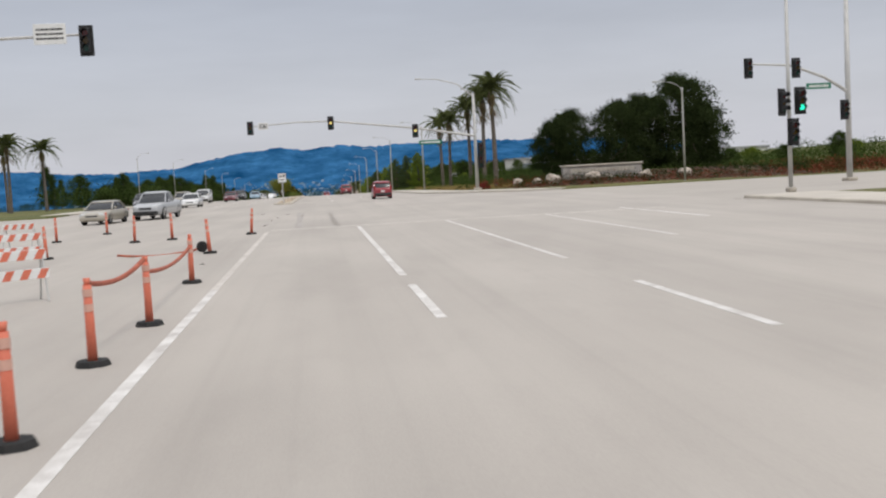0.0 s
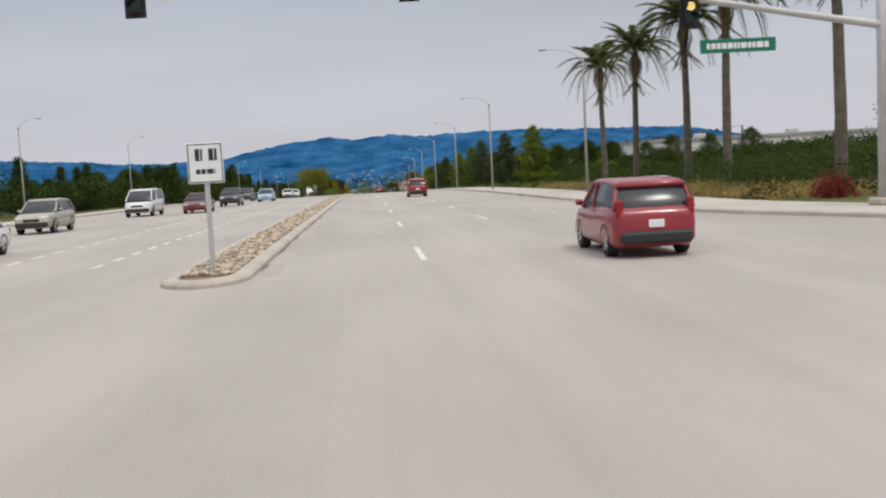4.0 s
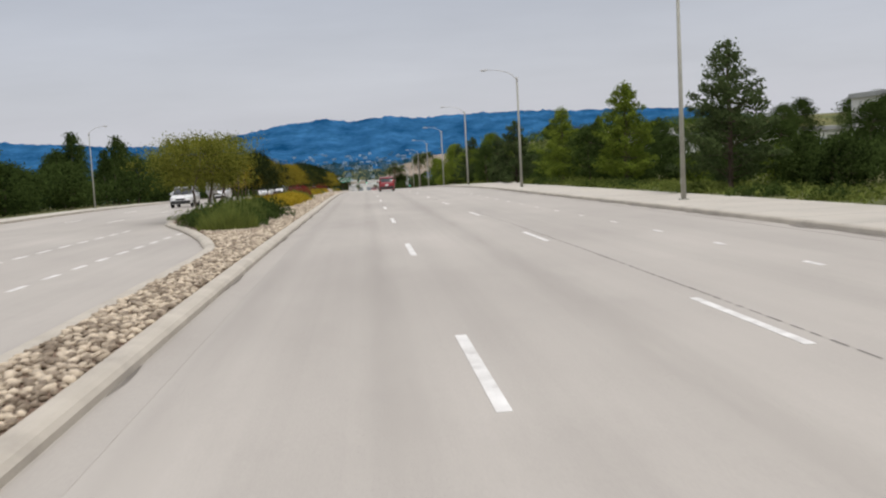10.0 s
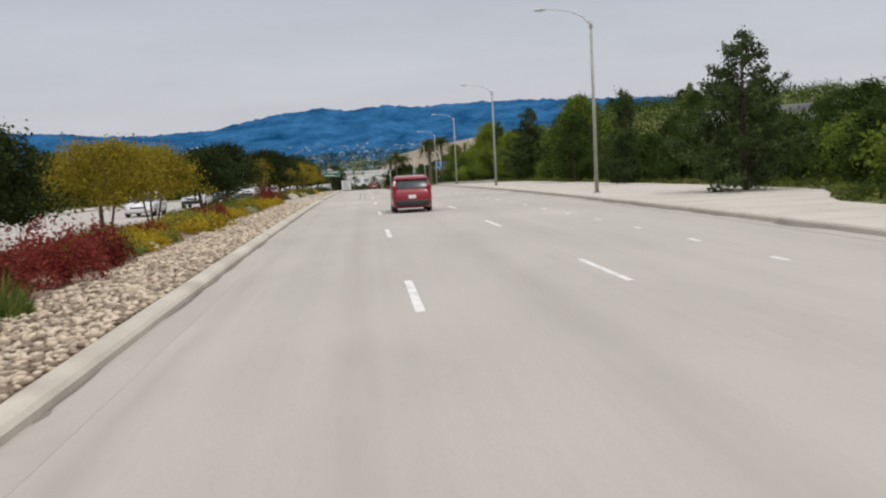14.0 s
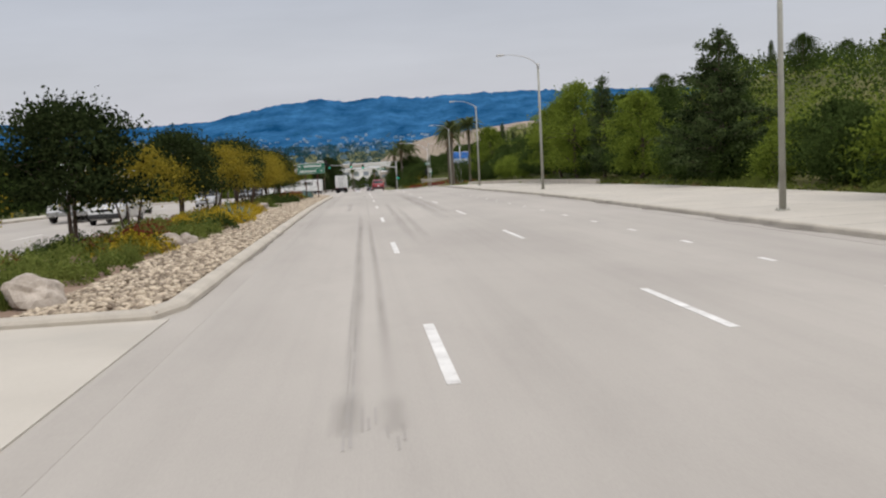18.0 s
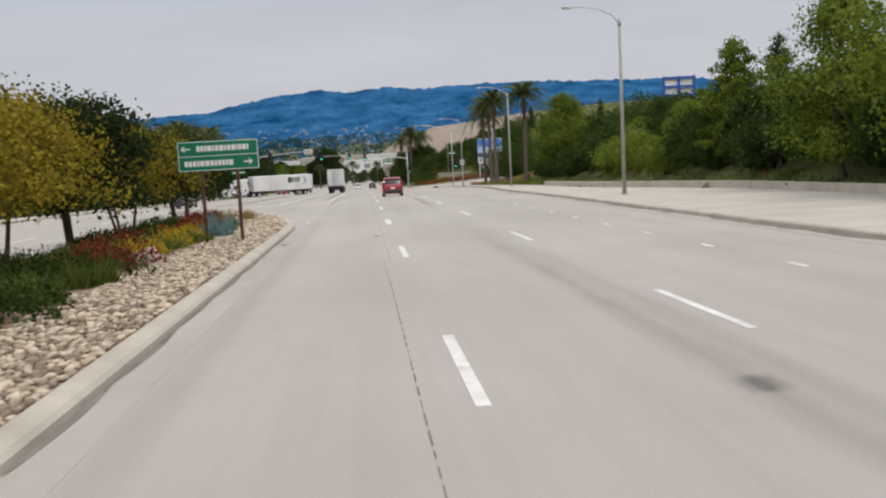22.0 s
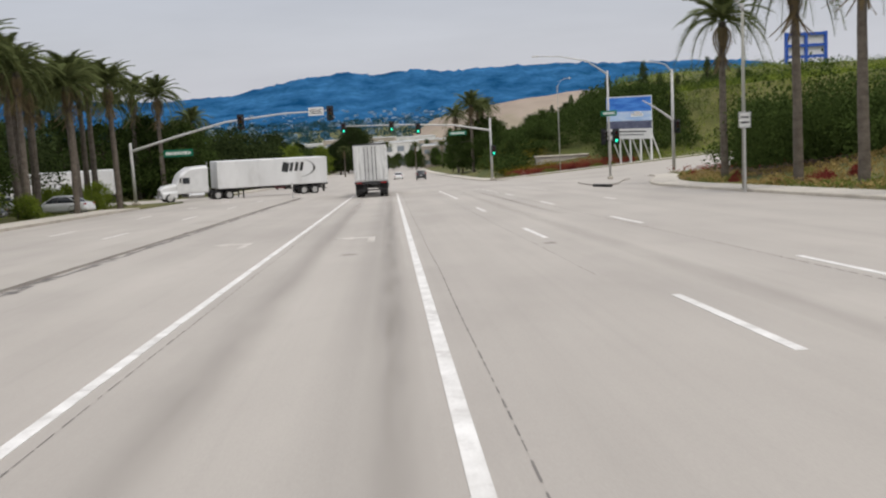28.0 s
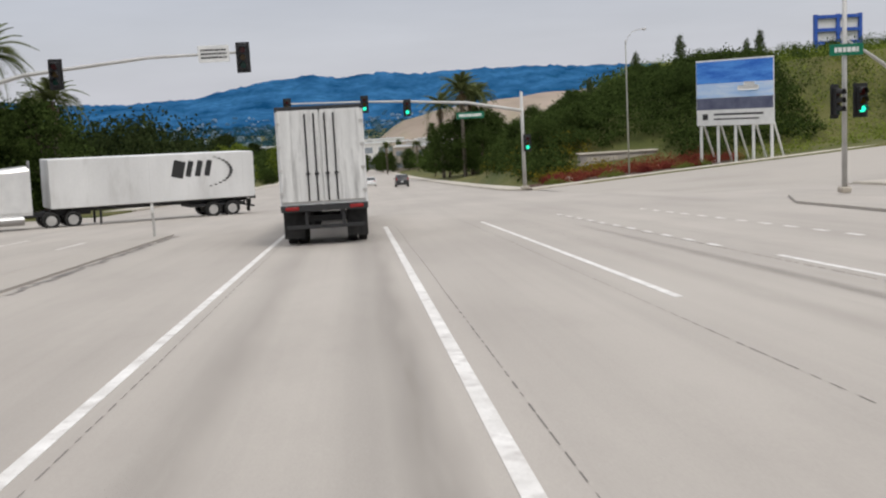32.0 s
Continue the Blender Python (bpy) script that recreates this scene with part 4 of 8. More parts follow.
# shrubs of the median
SH_RUST = make_shrub("rust_shrub", "low rust-brown flowering shrub in the median", 18, 0.95, 0.7, 1900, 0.09, L_RED)
RED_NEAR = ((-7.1, 305.6, SH_RED, 1.1), (-6.7, 308.0, SH_RED, 1.15), (-6.7, 311.2, SH_RED, 1.05), (-7.0, 332.6, SH_RED, 0.8), (-7.2, 358.3, SH_RED, 1.2), (-9.8, 358.2, SH_RED, 0.8), (-7.1, 382.2, SH_YEL, 1.0), (-6.5, 398.2, SH_YEL, 0.95), (-6.6, 400.2, SH_YEL, 0.9), (-6.7, 418.8, SH_GRN, 0.7), (-7.3, 419.2, SH_STRAW, 0.8), (-7.2, 441.2, SH_RUST, 1.2), (-6.9, 447.6, SH_YEL, 0.9), (-6.9, 454.0, SH_RUST, 1.0), (-7.4, 455.6, SH_RUST, 1.1))
# what grows along the bed: stretches of y with the kinds of the front, the middle and the back row
BEDS = ((256, 268, (SH_BLADE, SH_DRK, SH_BLADE), (SH_DRK, SH_BLADE), (SH_RUST, SH_RED)), (268, 273, (SH_YEL,), (SH_YEL, SH_GRN), (SH_RUST, SH_GRN)), (273, 280, (), (SH_RUST,), (SH_RUST, SH_STRAW)), (280, 303, (SH_YEL,), (SH_YEL, SH_YEL, SH_RUST), (SH_GRN, SH_RUST)), (304, 312.5, (), (SH_RED, SH_RUST), (SH_GRN, SH_RUST)),
        (312.5, 344, (SH_YEL, SH_GRN, SH_YEL), (SH_GRN, SH_YEL, SH_RUST), (SH_GRN, SH_RUST)), (344, 357, (SH_YEL, SH_YEL), (SH_YEL, SH_GRN), (SH_RUST, SH_GRN)), (371, 381, (SH_GRN, SH_BLADE, SH_GRN), (SH_GRN, SH_BLADE), (SH_RUST, SH_GRN)), (381, 394, (SH_STRAW, SH_GRN, SH_DRK), (SH_RUST, SH_GRN), (SH_RUST, SH_DRK)),
        (394, 413.5, (SH_YEL, SH_STRAW, SH_YEL), (SH_RUST, SH_YEL, SH_GRN), (SH_GRN, SH_RUST)), (430, 440, (SH_DRK, SH_BLADE, SH_DRK), (SH_DRK, SH_BLADE, SH_DRK), (SH_DRK, SH_GRN)), (440, 444, (SH_GRN, SH_STRAW), (SH_GRN, SH_BLADE), (SH_GRN, SH_DRK)), (444, 458, (SH_GRN, SH_STRAW, SH_YEL), (SH_RUST, SH_DRK), (SH_RUST, SH_DRK)), (458, 470.5, (SH_STRAW,), (SH_STRAW, SH_RUST), (SH_STRAW, SH_DRK)))
for a_, b_, *rows_ in BEDS:
    y_ = a_ + 0.6
    while y_ < b_:
        for x_, kinds_, lo_, hi_ in zip((-6.9, -8.3, -9.8), rows_, (0.55, 0.65, 0.4), (0.95, 1.05, 0.75)):
            if kinds_ and random.random() < 0.84 and not (y_ > 466 and x_ < -8.8 or y_ < 268 and x_ < flare(y_) + 1.0 or y_ < 263 and x_ < -7.6):
                plant(random.choice(kinds_), x_ + random.uniform(-0.4, 0.4), y_ + random.uniform(-0.5, 0.5), random.uniform(lo_, hi_))
        y_ += 1.6
for i_ in range(26):
    plant(random.choice((SH_BLADE, SH_BLADE, SH_DRK)), -5.9 - random.uniform(0, 1.2), 255.8 + i_ * 0.46, random.uniform(1.05, 1.35))
for i_ in range(16):
    plant(SH_YEL, -6.55 + random.uniform(-0.25, 0.2), 281 + i_ * 1.15, random.uniform(0.85, 1.1))
for i_ in range(9):
    plant(random.choice((SH_BLADE, SH_GRN)), -6.3 - random.uniform(0, 1.1), 298.6 + i_ * 0.6, random.uniform(0.9, 1.2))
for x_, y_, k_, s_ in RED_NEAR:
    plant(k_, x_, y_, s_)
for x_, y_ in ((-6.3, 455.5), (-6.0, 452.0), (-6.2, 399)):
    plant(SH_AGAVE, x_, y_, random.uniform(0.9, 1.2))


# ---- street furniture ----
def street_lamp():
    """A tapered steel pole with a curved arm over the road."""
    top = thing("street_lamp", "tall grey steel street lamp with a curved arm beside the road", "street lamp", None, "street lamps along the sidewalk")
    bm = bmesh.new()
    tube(bm, (0, 0, 0), (0, 0, 8.7), 0.108, 0.066, 12)
    pole = part("pole", bm, M_POLE, top, "", True)
    bm = bmesh.new()
    box(bm, 0, 0, 0.02, 0.34, 0.34, 0.04, 0.01)
    for sx in (-0.13, 0.13):
        for sy in (-0.13, 0.13):
            tube(bm, (sx, sy, 0.03), (sx, sy, 0.09), 0.015, 0.015, 6)
    part("base_plate", bm, M_POLE, top)
    bm = bmesh.new()
    box(bm, -0.106, 0, 0.75, 0.03, 0.1, 0.22, 0.008)
    part("hand_hole_cover", bm, M_POLE, top)
    bm = bmesh.new()
    pts = [(0, 0, 8.55), (-0.35, 0, 8.98), (-0.95, 0, 9.28), (-1.7, 0, 9.42), (-2.35, 0, 9.45)]
    pipe(bm, pts, [0.04, 0.03, 0.025, 0.021, 0.019], 8)
    tube(bm, (0, 0, 8.45), (0, 0, 8.8), 0.09, 0.08, 10)
    part("arm", bm, M_GALV, top, "", True)
    bm = bmesh.new()
    box(bm, -2.60, 0, 9.46, 0.60, 0.22, 0.10, 0.04)
    lum = part("luminaire", bm, M_GALV, top)
    bm = bmesh.new()
    box(bm, -2.68, 0, 9.385, 0.36, 0.2, 0.05, 0.02)
    part("lens", bm, plain_mat("lamp_lens", (0.6, 0.6, 0.57), 0.3), lum)
    return top


LAMP = street_lamp()
lamps = [(13.4, 177.7), (11.76, 215.8), (11.81, 257.9), (11.59, 299.35), (11.42, 340.5), (11.82, 383.7), (11.94, 425.3), (12.33, 467.8), (13.14, 513.3)]
first = True
for x_, y_ in lamps:
    m_ = Matrix.Translation((x_, y_, zr(y_) + 0.152))
    if first:
        LAMP.matrix_world = m_
        first = False
    else:
        copy_thing(LAMP, m_)
for x_, y_ in ((-27.0, 190), (-26.2, 222), (-26.2, 274), (-26.2, 315), (-26.2, 357), (-26.2, 400), (-26.2, 442)):
    copy_thing(LAMP, Matrix.Translation((x_, y_, zr(y_) + 0.148)) @ Matrix.Rotation(math.pi, 4, "Z") @ Matrix.Diagonal((0.6, 1, 0.8, 1)))


# ---- palms ----
def frond_mesh(name, seed, length, droop, mat, width=0.68):
    """A feather frond: a curved rib with narrow leaflets on both sides."""
    rng = np.random.default_rng(seed)
    n = 20
    vs, fs = [], []
    pts = []
    for i in range(n + 1):
        f = i / n
        pts.append(np.array([length * f * (1 - 0.18 * droop * f), 0.0, length * (0.55 * f - (0.55 + 0.75 * droop) * f * f)]))
    for i in range(n):
        a, b = pts[i], pts[i + 1]
        w = 0.035 * (1 - i / n) + 0.006
        k = len(vs)
        vs += [a + (0, -w, 0), a + (0, w, 0), b + (0, w, 0), b + (0, -w, 0)]
        fs.append((k, k + 1, k + 2, k + 3))
        if i > 1:
            for sgn in (-1, 1):
                for h in (0.0, 0.33, 0.66):
                    q = a + (b - a) * h
                    ln = width * math.sin(math.pi * min(1, 0.15 + 0.85 * i / n)) * rng.uniform(0.8, 1.15) + 0.08
                    tip = q + np.array([ln * 0.65, sgn * ln * 0.8, -ln * rng.uniform(0.15, 0.45)])
                    k = len(vs)
                    vs += [q + (-0.03, 0, 0), q + (0.06, 0, 0.01), tip]
                    fs.append((k, k + 1, k + 2))
    return mesh_of(name, vs, fs, mat)


def make_palm(label, seed, height, fronds, length, shag):
    rng = np.random.default_rng(seed)
    top = thing("palm_tree", label, "palm tree")
    bm = bmesh.new()
    pts, rad = [], []
    n = 14
    for i in range(n + 1):
        f = i / n
        pts.append((0.12 * math.sin(f * 2 + seed), 0.1 * math.cos(f * 2.3 + seed), height * f - 0.1))
        rad.append(0.27 - 0.09 * f + (0.003 if i % 2 else 0) + (0.08 if i >= n - 1 else 0))
    pipe(bm, pts, rad, 9)
    part("trunk", bm, M_PALMBARK, top, "rough grey-brown trunk", True)
    meshes = [frond_mesh("frond", seed * 10 + k, length * (0.9 + 0.1 * k), d, L_PALM) for k, d in enumerate((0.25, 0.6, 1.0))]
    dry = frond_mesh("dry_frond", seed * 10 + 7, length * 0.75, 1.3, L_DRY, 0.3)
    for i in range(fronds):
        f = i / fronds
        a = i * 2.399 + rng.uniform(-0.2, 0.2)
        el = 75 - 95 * f + rng.uniform(-8, 8)
        me = meshes[0 if f < 0.35 else (1 if f < 0.75 else 2)]
        ob = new("frond", me)
        ob.parent = top
        ob.matrix_local = Matrix.Translation((pts[-1][0], pts[-1][1], height - 0.1)) @ Matrix.Rotation(a, 4, "Z") @ Matrix.Rotation(-radians(el * 0.75), 4, "Y") @ Matrix.Diagonal((1, 1, 1, 1)) @ Matrix.Scale(rng.uniform(0.85, 1.1), 4)
    for i in range(shag):
        ob = new("dry_frond", dry)
        ob.parent = top
        tagged(ob, "dead brown hanging frond")
        ob.matrix_local = Matrix.Translation((pts[-1][0], pts[-1][1], height - 0.25)) @ Matrix.Rotation(i * 2.4, 4, "Z") @ Matrix.Rotation(radians(58 + rng.uniform(-8, 14)), 4, "Y")
    return top


PALM_A = make_palm("tall feather palm with a grey-brown trunk", 1, 10.5, 34, 3.3, 7)
PALM_B = make_palm("tall feather palm with a drooping crown", 2, 10.5, 30, 3.6, 9)
random.seed(5)
for x_, y_, h_ in ((18.6, 578.6, 11.6), (17.6, 564, 11.8), (17.4, 555.7, 12.0), (19.1, 541.6, 11.6),
                   (17.6, 190.5, 10.4), (17.6, 180.5, 10.4), (19.6, 176, 11.8), (21.2, 172.4, 12.9), (19.1, 153.4, 12.4),
                   (-40, 189, 9.6), (-44, 186, 10.4), (-47, 195, 9.4),
                   (-26.5, 536, 9.2), (-30, 548, 8.4), (-27, 556, 8.6), (-31, 565, 9.6), (-27.4, 571, 11.0), (-28.2, 580, 10.8), (-27, 586, 10.2), (-26.6, 596, 11.2), (-33, 592, 12.0), (-31, 590, 10.6), (-34.4, 600, 11.4), (-37, 575, 9.6), (-38, 552, 9.4), (-40, 590, 10.5), (-33, 643.5, 14.2), (-36.8, 646, 15.0), (-41, 651, 14.0), (-45, 645, 14.6), (-50, 650, 14.0), (-30.5, 652, 11.0), (-42, 602, 10.9), (-41, 535, 9.2), (-34, 530, 8.8), (-29.6, 601, 12.2), (-32, 606, 12.6), (-28.6, 592, 11.6), (-36, 604, 12.2), (-30, 583, 11.4),
                   (14.6, 738, 16.4), (16.6, 744, 15.2), (12.6, 760, 15.0), (18.2, 752, 16.0), (-18, 830, 9), (-5, 860, 10), (6, 905, 10), (16, 900, 9.5)):
    PB = random.choice((PALM_A, PALM_B))
    plant(PB, x_, y_, h_ / 11.5)
for x_, y_, h_ in ((-30.5, 646, 9.6), (-36, 648, 11.0), (-41, 645, 10.4), (-47, 647, 11.5), (-54, 646, 11.5), (-33, 655, 11.0), (-39, 657, 12.0)):
    plant(BROAD_B, x_, y_, h_ / 6.9)
# trees among the palms beside the oncoming roadway
for x_, y_, h_ in ((-45, 602, 8.0), (-30.5, 577, 5.6), (-35, 584, 6.6), (-31, 556, 5.6), (-36, 566, 6.2), (-30, 541, 5.4), (-36, 548, 6.0), (-52, 598, 8.4), (-30, 524, 5.6), (-35, 531, 6.4)):
    plant(BROAD_B, x_, y_, h_ / 6.9)
for x_, y_, h_ in ((15, 741, 11.5), (18, 747, 12.5), (13, 752, 10.5), (21, 752, 12), (17, 735, 8.5)):
    plant(BROAD_B, x_, y_, h_ / 6.9)
# low hedge on the far side of the first crossing
for i_ in range(15):
    plant((HEDGE_A, HEDGE_B, HEDGE_A, BROAD_B)[i_ % 4], 57 + i_ * 4.4 + 1.3 * math.sin(i_ * 2.3), 176 + 5 * math.sin(i_ * 1.7), 0.62 + 0.16 * math.sin(i_ * 3.1))
# trees on the lots behind the warehouses
for x_, y_, h_ in ((38, 350, 6.0), (43, 344, 5.6), (47.5, 349, 6.4), (53, 346, 6.2), (58, 352, 6.8), (63, 347, 6.2), (69, 352, 6.6), (75, 349, 6.4), (82, 353, 6.6), (34, 342, 5.6), (36, 364, 5.4), (38, 372, 4.8), (36.5, 381, 5.6), (38, 392, 5.0), (37, 402, 5.6), (38.5, 413, 5.2), (40, 295, 4.6), (44.5, 297, 5.4), (50, 295, 4.8), (55.5, 297, 5.6), (62, 295, 4.8), (70, 296, 5.2)):
    plant(BROAD_B, x_, y_, h_ / 6.9)
# dark broad trees behind the corner of the first crossing
for x_, y_, h_ in ((27.0, 158, 7.4), (29.9, 160, 8.9), (35.4, 158, 9.6), (39.2, 161, 10.4), (43.0, 158, 12.4), (46.4, 159, 9.0)):
    plant(OAK, x_, y_, h_ / 11.0)
# shrubs and trees on the slope beyond the second crossing, and down the valley
random.seed(23)
for i_ in range(46):
    y_ = random.uniform(662, 740)
    x_ = 12 + 0.25 * max(y_ - 690, 0) + random.uniform(1, 22)
    plant(HEDGE_A, x_, y_, random.uniform(0.5, 0.85))
for i_ in range(26):
    y_ = random.uniform(700, 735)
    plant(random.choice((HEDGE_B, HEDGE_B, HEDGE_A)), random.uniform(38, 78), y_, random.uniform(0.45, 0.9))
for x_, y_, s_ in ((44.7, 735, 1.06), (52.5, 735, 1.28), (57, 738, 0.95), (66.8, 735, 1.2), (62, 742, 0.9), (36, 733, 0.9), (31, 728, 0.8), (77, 744, 0.9), (90, 800, 1.0)):
    plant(PINE_C, x_, y_, s_)
for i_ in range(120):
    y_ = random.uniform(760, 1500)
    x_ = random.choice((-1, 1)) * random.uniform(15, 60 + (y_ - 760) * 0.25) - 12
    if -26 < x_ < 12:
        continue
    plant(random.choice((BROAD_B, HEDGE_A, BROAD_A, CONIFER_B)), x_, y_, random.uniform(0.9, 1.6))
for i_ in range(46):
    y_ = random.uniform(676, 800)
    plant(random.choice((BROAD_B, HEDGE_A, BROAD_B, BROAD_A)), random.uniform(-75, -28), y_, random.uniform(0.8, 1.3))
for i_ in range(60):
    plant(random.choice((BROAD_B, BROAD_B, OAK)), random.uniform(-75, -16), random.uniform(900, 1000), random.uniform(1.1, 1.9) * 0.9)
for i_ in range(26):
    plant(BROAD_B, random.uniform(-14, 34), random.uniform(925, 1000), random.uniform(0.8, 1.4))
# low shrubs by the right-hand corner of the second crossing and along the verges
for i_ in range(34):
    y_ = random.uniform(564, 602)
    plant(random.choice((HEDGE_B, HEDGE_A, SH_GRN, SH_DRK)), random.uniform(27, 44), y_, random.uniform(0.5, 0.9))
for i_ in range(60):
    y_ = random.uniform(545, 604)
    x_ = curb_x(y_) + random.uniform(2.8, 8.5)
    plant(random.choice((SH_STRAW, SH_RED, SH_STRAW, SH_GRN)), x_, y_, random.uniform(0.4, 0.75), dz=-0.1)
for i_ in range(110):
    y_ = random.uniform(150, 330)
    plant(random.choice((SH_STRAW, SH_STRAW, SH_GRN)) if y_ < 205 else random.choice((SH_GRN, SH_DRK, SH_GRN)), walk_x(y_) + random.uniform(0.6, 4.2), y_, random.uniform(0.5, 0.95), dz=-0.08)
for i_ in range(70):
    y_ = random.uniform(330, 540)
    plant(random.choice((SH_GRN, SH_BLADE, SH_GRN, SH_STRAW)), walk_x(y_) + random.uniform(0.6, 3.0), y_, random.uniform(0.5, 0.9), dz=-0.08)
for i_ in range(46):
    y_ = random.uniform(146, 184)
    plant(random.choice((SH_GRN, SH_RED, SH_STRAW, SH_DRK)), curb_x(y_) + 4.5 + random.uniform(0, 26), y_, random.uniform(0.6, 1.1), dz=-0.05)
for i_ in range(40):
    y_ = random.uniform(643.5, 654)
    plant(random.choice((SH_RED, SH_STRAW, SH_RED, SH_GRN)), random.uniform(11.5, 30), y_, random.uniform(0.5, 0.9), dz=-0.05)
for i_ in range(26):
    y_ = random.uniform(540, 606)
    plant(random.choice((SH_GRN, SH_DRK, HEDGE_B)), random.uniform(-33, -28.2), y_, random.uniform(0.4, 0.7), dz=-0.05)


# ---- stones ----
def stone_mesh(seed, mat, name="stone"):
    rng = np.random.default_rng(seed)
    bm = bmesh.new()
    bmesh.ops.create_icosphere(bm, subdivisions=1, radius=0.5)
    for v in bm.verts:
        v.co *= float(rng.uniform(0.82, 1.1))
        v.co.z *= 0.62
    return bm_mesh(name, bm, mat)


def boulder(x, y, s, seed):
    bm = bmesh.new()
    bmesh.ops.create_icosphere(bm, subdivisions=3, radius=0.5)
    for v in bm.verts:
        n_ = noise.noise(v.co * 2.1 + Vector((seed, 0, 0))) * 0.5 + noise.noise(v.co * 5 + Vector((seed, 3, 0))) * 0.16
        v.co *= 1 + n_
        v.co.z *= 0.72
    ob = new("boulder", bm_mesh("boulder", bm, M_BOULDER))
    ob.matrix_world = at(x, y, s, seed, dz=0.18 * s + (0.45 if 18 < x < 45 and y < 150 else 0))
    return tagged(ob, "pale rounded boulder in the planting", "boulder", "boulders")


M_BOULDER = stuff_mat("pale_boulder", (0.20, 0.165, 0.13), (0.55, 0.48, 0.41), 0.9, 1.6, 25, 0.5, 0.02, world_pos=False)
for k_, (x_, y_, s_) in enumerate(((-6.3, 371.2, 1.0), (-7.6, 371.5, 0.6), (-6.9, 417.2, 0.8), (-6.6, 384.8, 0.8), (-6.2, 385.4, 0.6), (-6.5, 443.1, 0.7), (-6.9, 446, 0.5), (-6.6, 452, 0.6), (-6.3, 460, 0.7), (-7.3, 466, 0.8), (-6.5, 316, 0.5), (-6.6, 342, 0.6),
                                   (19.4, 141.6, 1.0), (21.6, 142.2, 0.9), (23.4, 142.4, 1.5), (27.7, 142.4, 1.5), (29.6, 143, 1.0), (33.5, 142.6, 1.3), (38, 143, 1.4), (14, 648, 0.7), (19, 652, 0.8), (23, 650, 0.7))):
    boulder(x_, y_, s_, k_ * 1.37)


def in_band(y):
    """The stone band's edges at y, or nothing where it is broken."""
    if 131.6 < y < 245:
        return MED_L + 0.36, MED_R - 0.36
    if 245 <= y < 256:
        return flare(y) + 0.38, MED_R - 0.36
    if 413.5 < y < 429.5:
        return -10.5 + 0.2 * noise.noise(Vector((y * 0.25, 0, 0))), MED_R - 0.36
    if 256 <= y < 360 or 369.6 < y < 457:
        return -6.15 + 0.25 * noise.noise(Vector((y * 0.25, 0, 0))), MED_R - 0.36
    if 457 <= y < 472:
        r = nose_r(y) - 0.34
        return r - 2.6 - 0.6 * smooth(464, 472, y), r
    return None


def stones():
    rng = np.random.default_rng(77)
    protos = [stone_mesh(s, M_STONE_P) for s in range(6)]
    raw = []
    for s in range(6):
        me = protos[s]
        co = np.empty(len(me.vertices) * 3)
        me.vertices.foreach_get("co", co)
        raw.append((co.reshape(-1, 3), np.array([tuple(p.vertices) for p in me.polygons])))
    bed = new("stone_bed")
    bed.empty_display_size = 0.3
    bed.location = (-4.6, 170, zr(170))
    tagged(bed, "strip of loose tan river stones along the median", "stones", "", "structure")
    inv = bed.location.copy()
    VS, FS, base, count = [], [], 0, 0
    y = 131.7
    while y < 472:
        b = in_band(y)
        if b:
            x = b[0] + rng.uniform(0, 0.1)
            while x < b[1]:
                s = rng.uniform(0.09, 0.18)
                k = int(rng.integers(6))
                rot = Euler((rng.uniform(-0.4, 0.4), rng.uniform(-0.4, 0.4), rng.uniform(0, 6.28))).to_matrix()
                sc = (s * rng.uniform(0.85, 1.3), s * rng.uniform(0.8, 1.1), s * rng.uniform(0.6, 0.95))
                yy = y + rng.uniform(-0.09, 0.09)
                p = Vector((x, yy, zr(yy) + 0.115 + sc[2] * 0.22))
                if 165.5 < y < 173.5 and count < 300:
                    ob = new("stone", protos[k])
                    ob.parent = bed
                    ob.matrix_local = Matrix.LocRotScale(p - inv, rot.to_quaternion(), sc)
                    count += 1
                else:
                    co = (raw[k][0] * np.array(sc)) @ np.array(rot).T + np.array(p - inv)
                    VS.append(co)
                    FS.append(raw[k][1] + base)
                    base += len(co)
                x += s * rng.uniform(0.78, 1.0)
        y += 0.125
    rest = new("stones", np_mesh("stones", np.concatenate(VS), np.concatenate(FS), M_STONE))
    rest.parent = bed
    tagged(rest, "loose tan river stones", "", "", "stuff")


stones()


# ---- signals and signs ----
M_BLACK = plain_mat("black_signal_housing", (0.012, 0.012, 0.013), 0.6)
M_SIGNGREEN = plain_mat("green_sign_sheet", (0.0, 0.16, 0.085), 0.45)
M_WHITE = plain_mat("white_sheet", (0.78, 0.78, 0.76), 0.5)
M_SIGNBLACK = plain_mat("black_sign_print", (0.02, 0.02, 0.02), 0.5)
M_RUST = stuff_mat("brown_steel_post", (0.07, 0.035, 0.025), (0.16, 0.085, 0.06), 0.85, 3, 40, 0.2, 0.003, 0.3, False)
G_ON = lamp_mat("lit_green_lens", (0.02, 0.75, 0.45), 2.2)
Y_ON = lamp_mat("lit_amber_lens", (1.0, 0.75, 0.25), 0.8)
LENS_OFF = {"r": plain_mat("dark_red_lens", (0.08, 0.008, 0.008), 0.25), "y": plain_mat("dark_amber_lens", (0.09, 0.05, 0.005), 0.25), "g": plain_mat("dark_green_lens", (0.005, 0.05, 0.035), 0.25)}


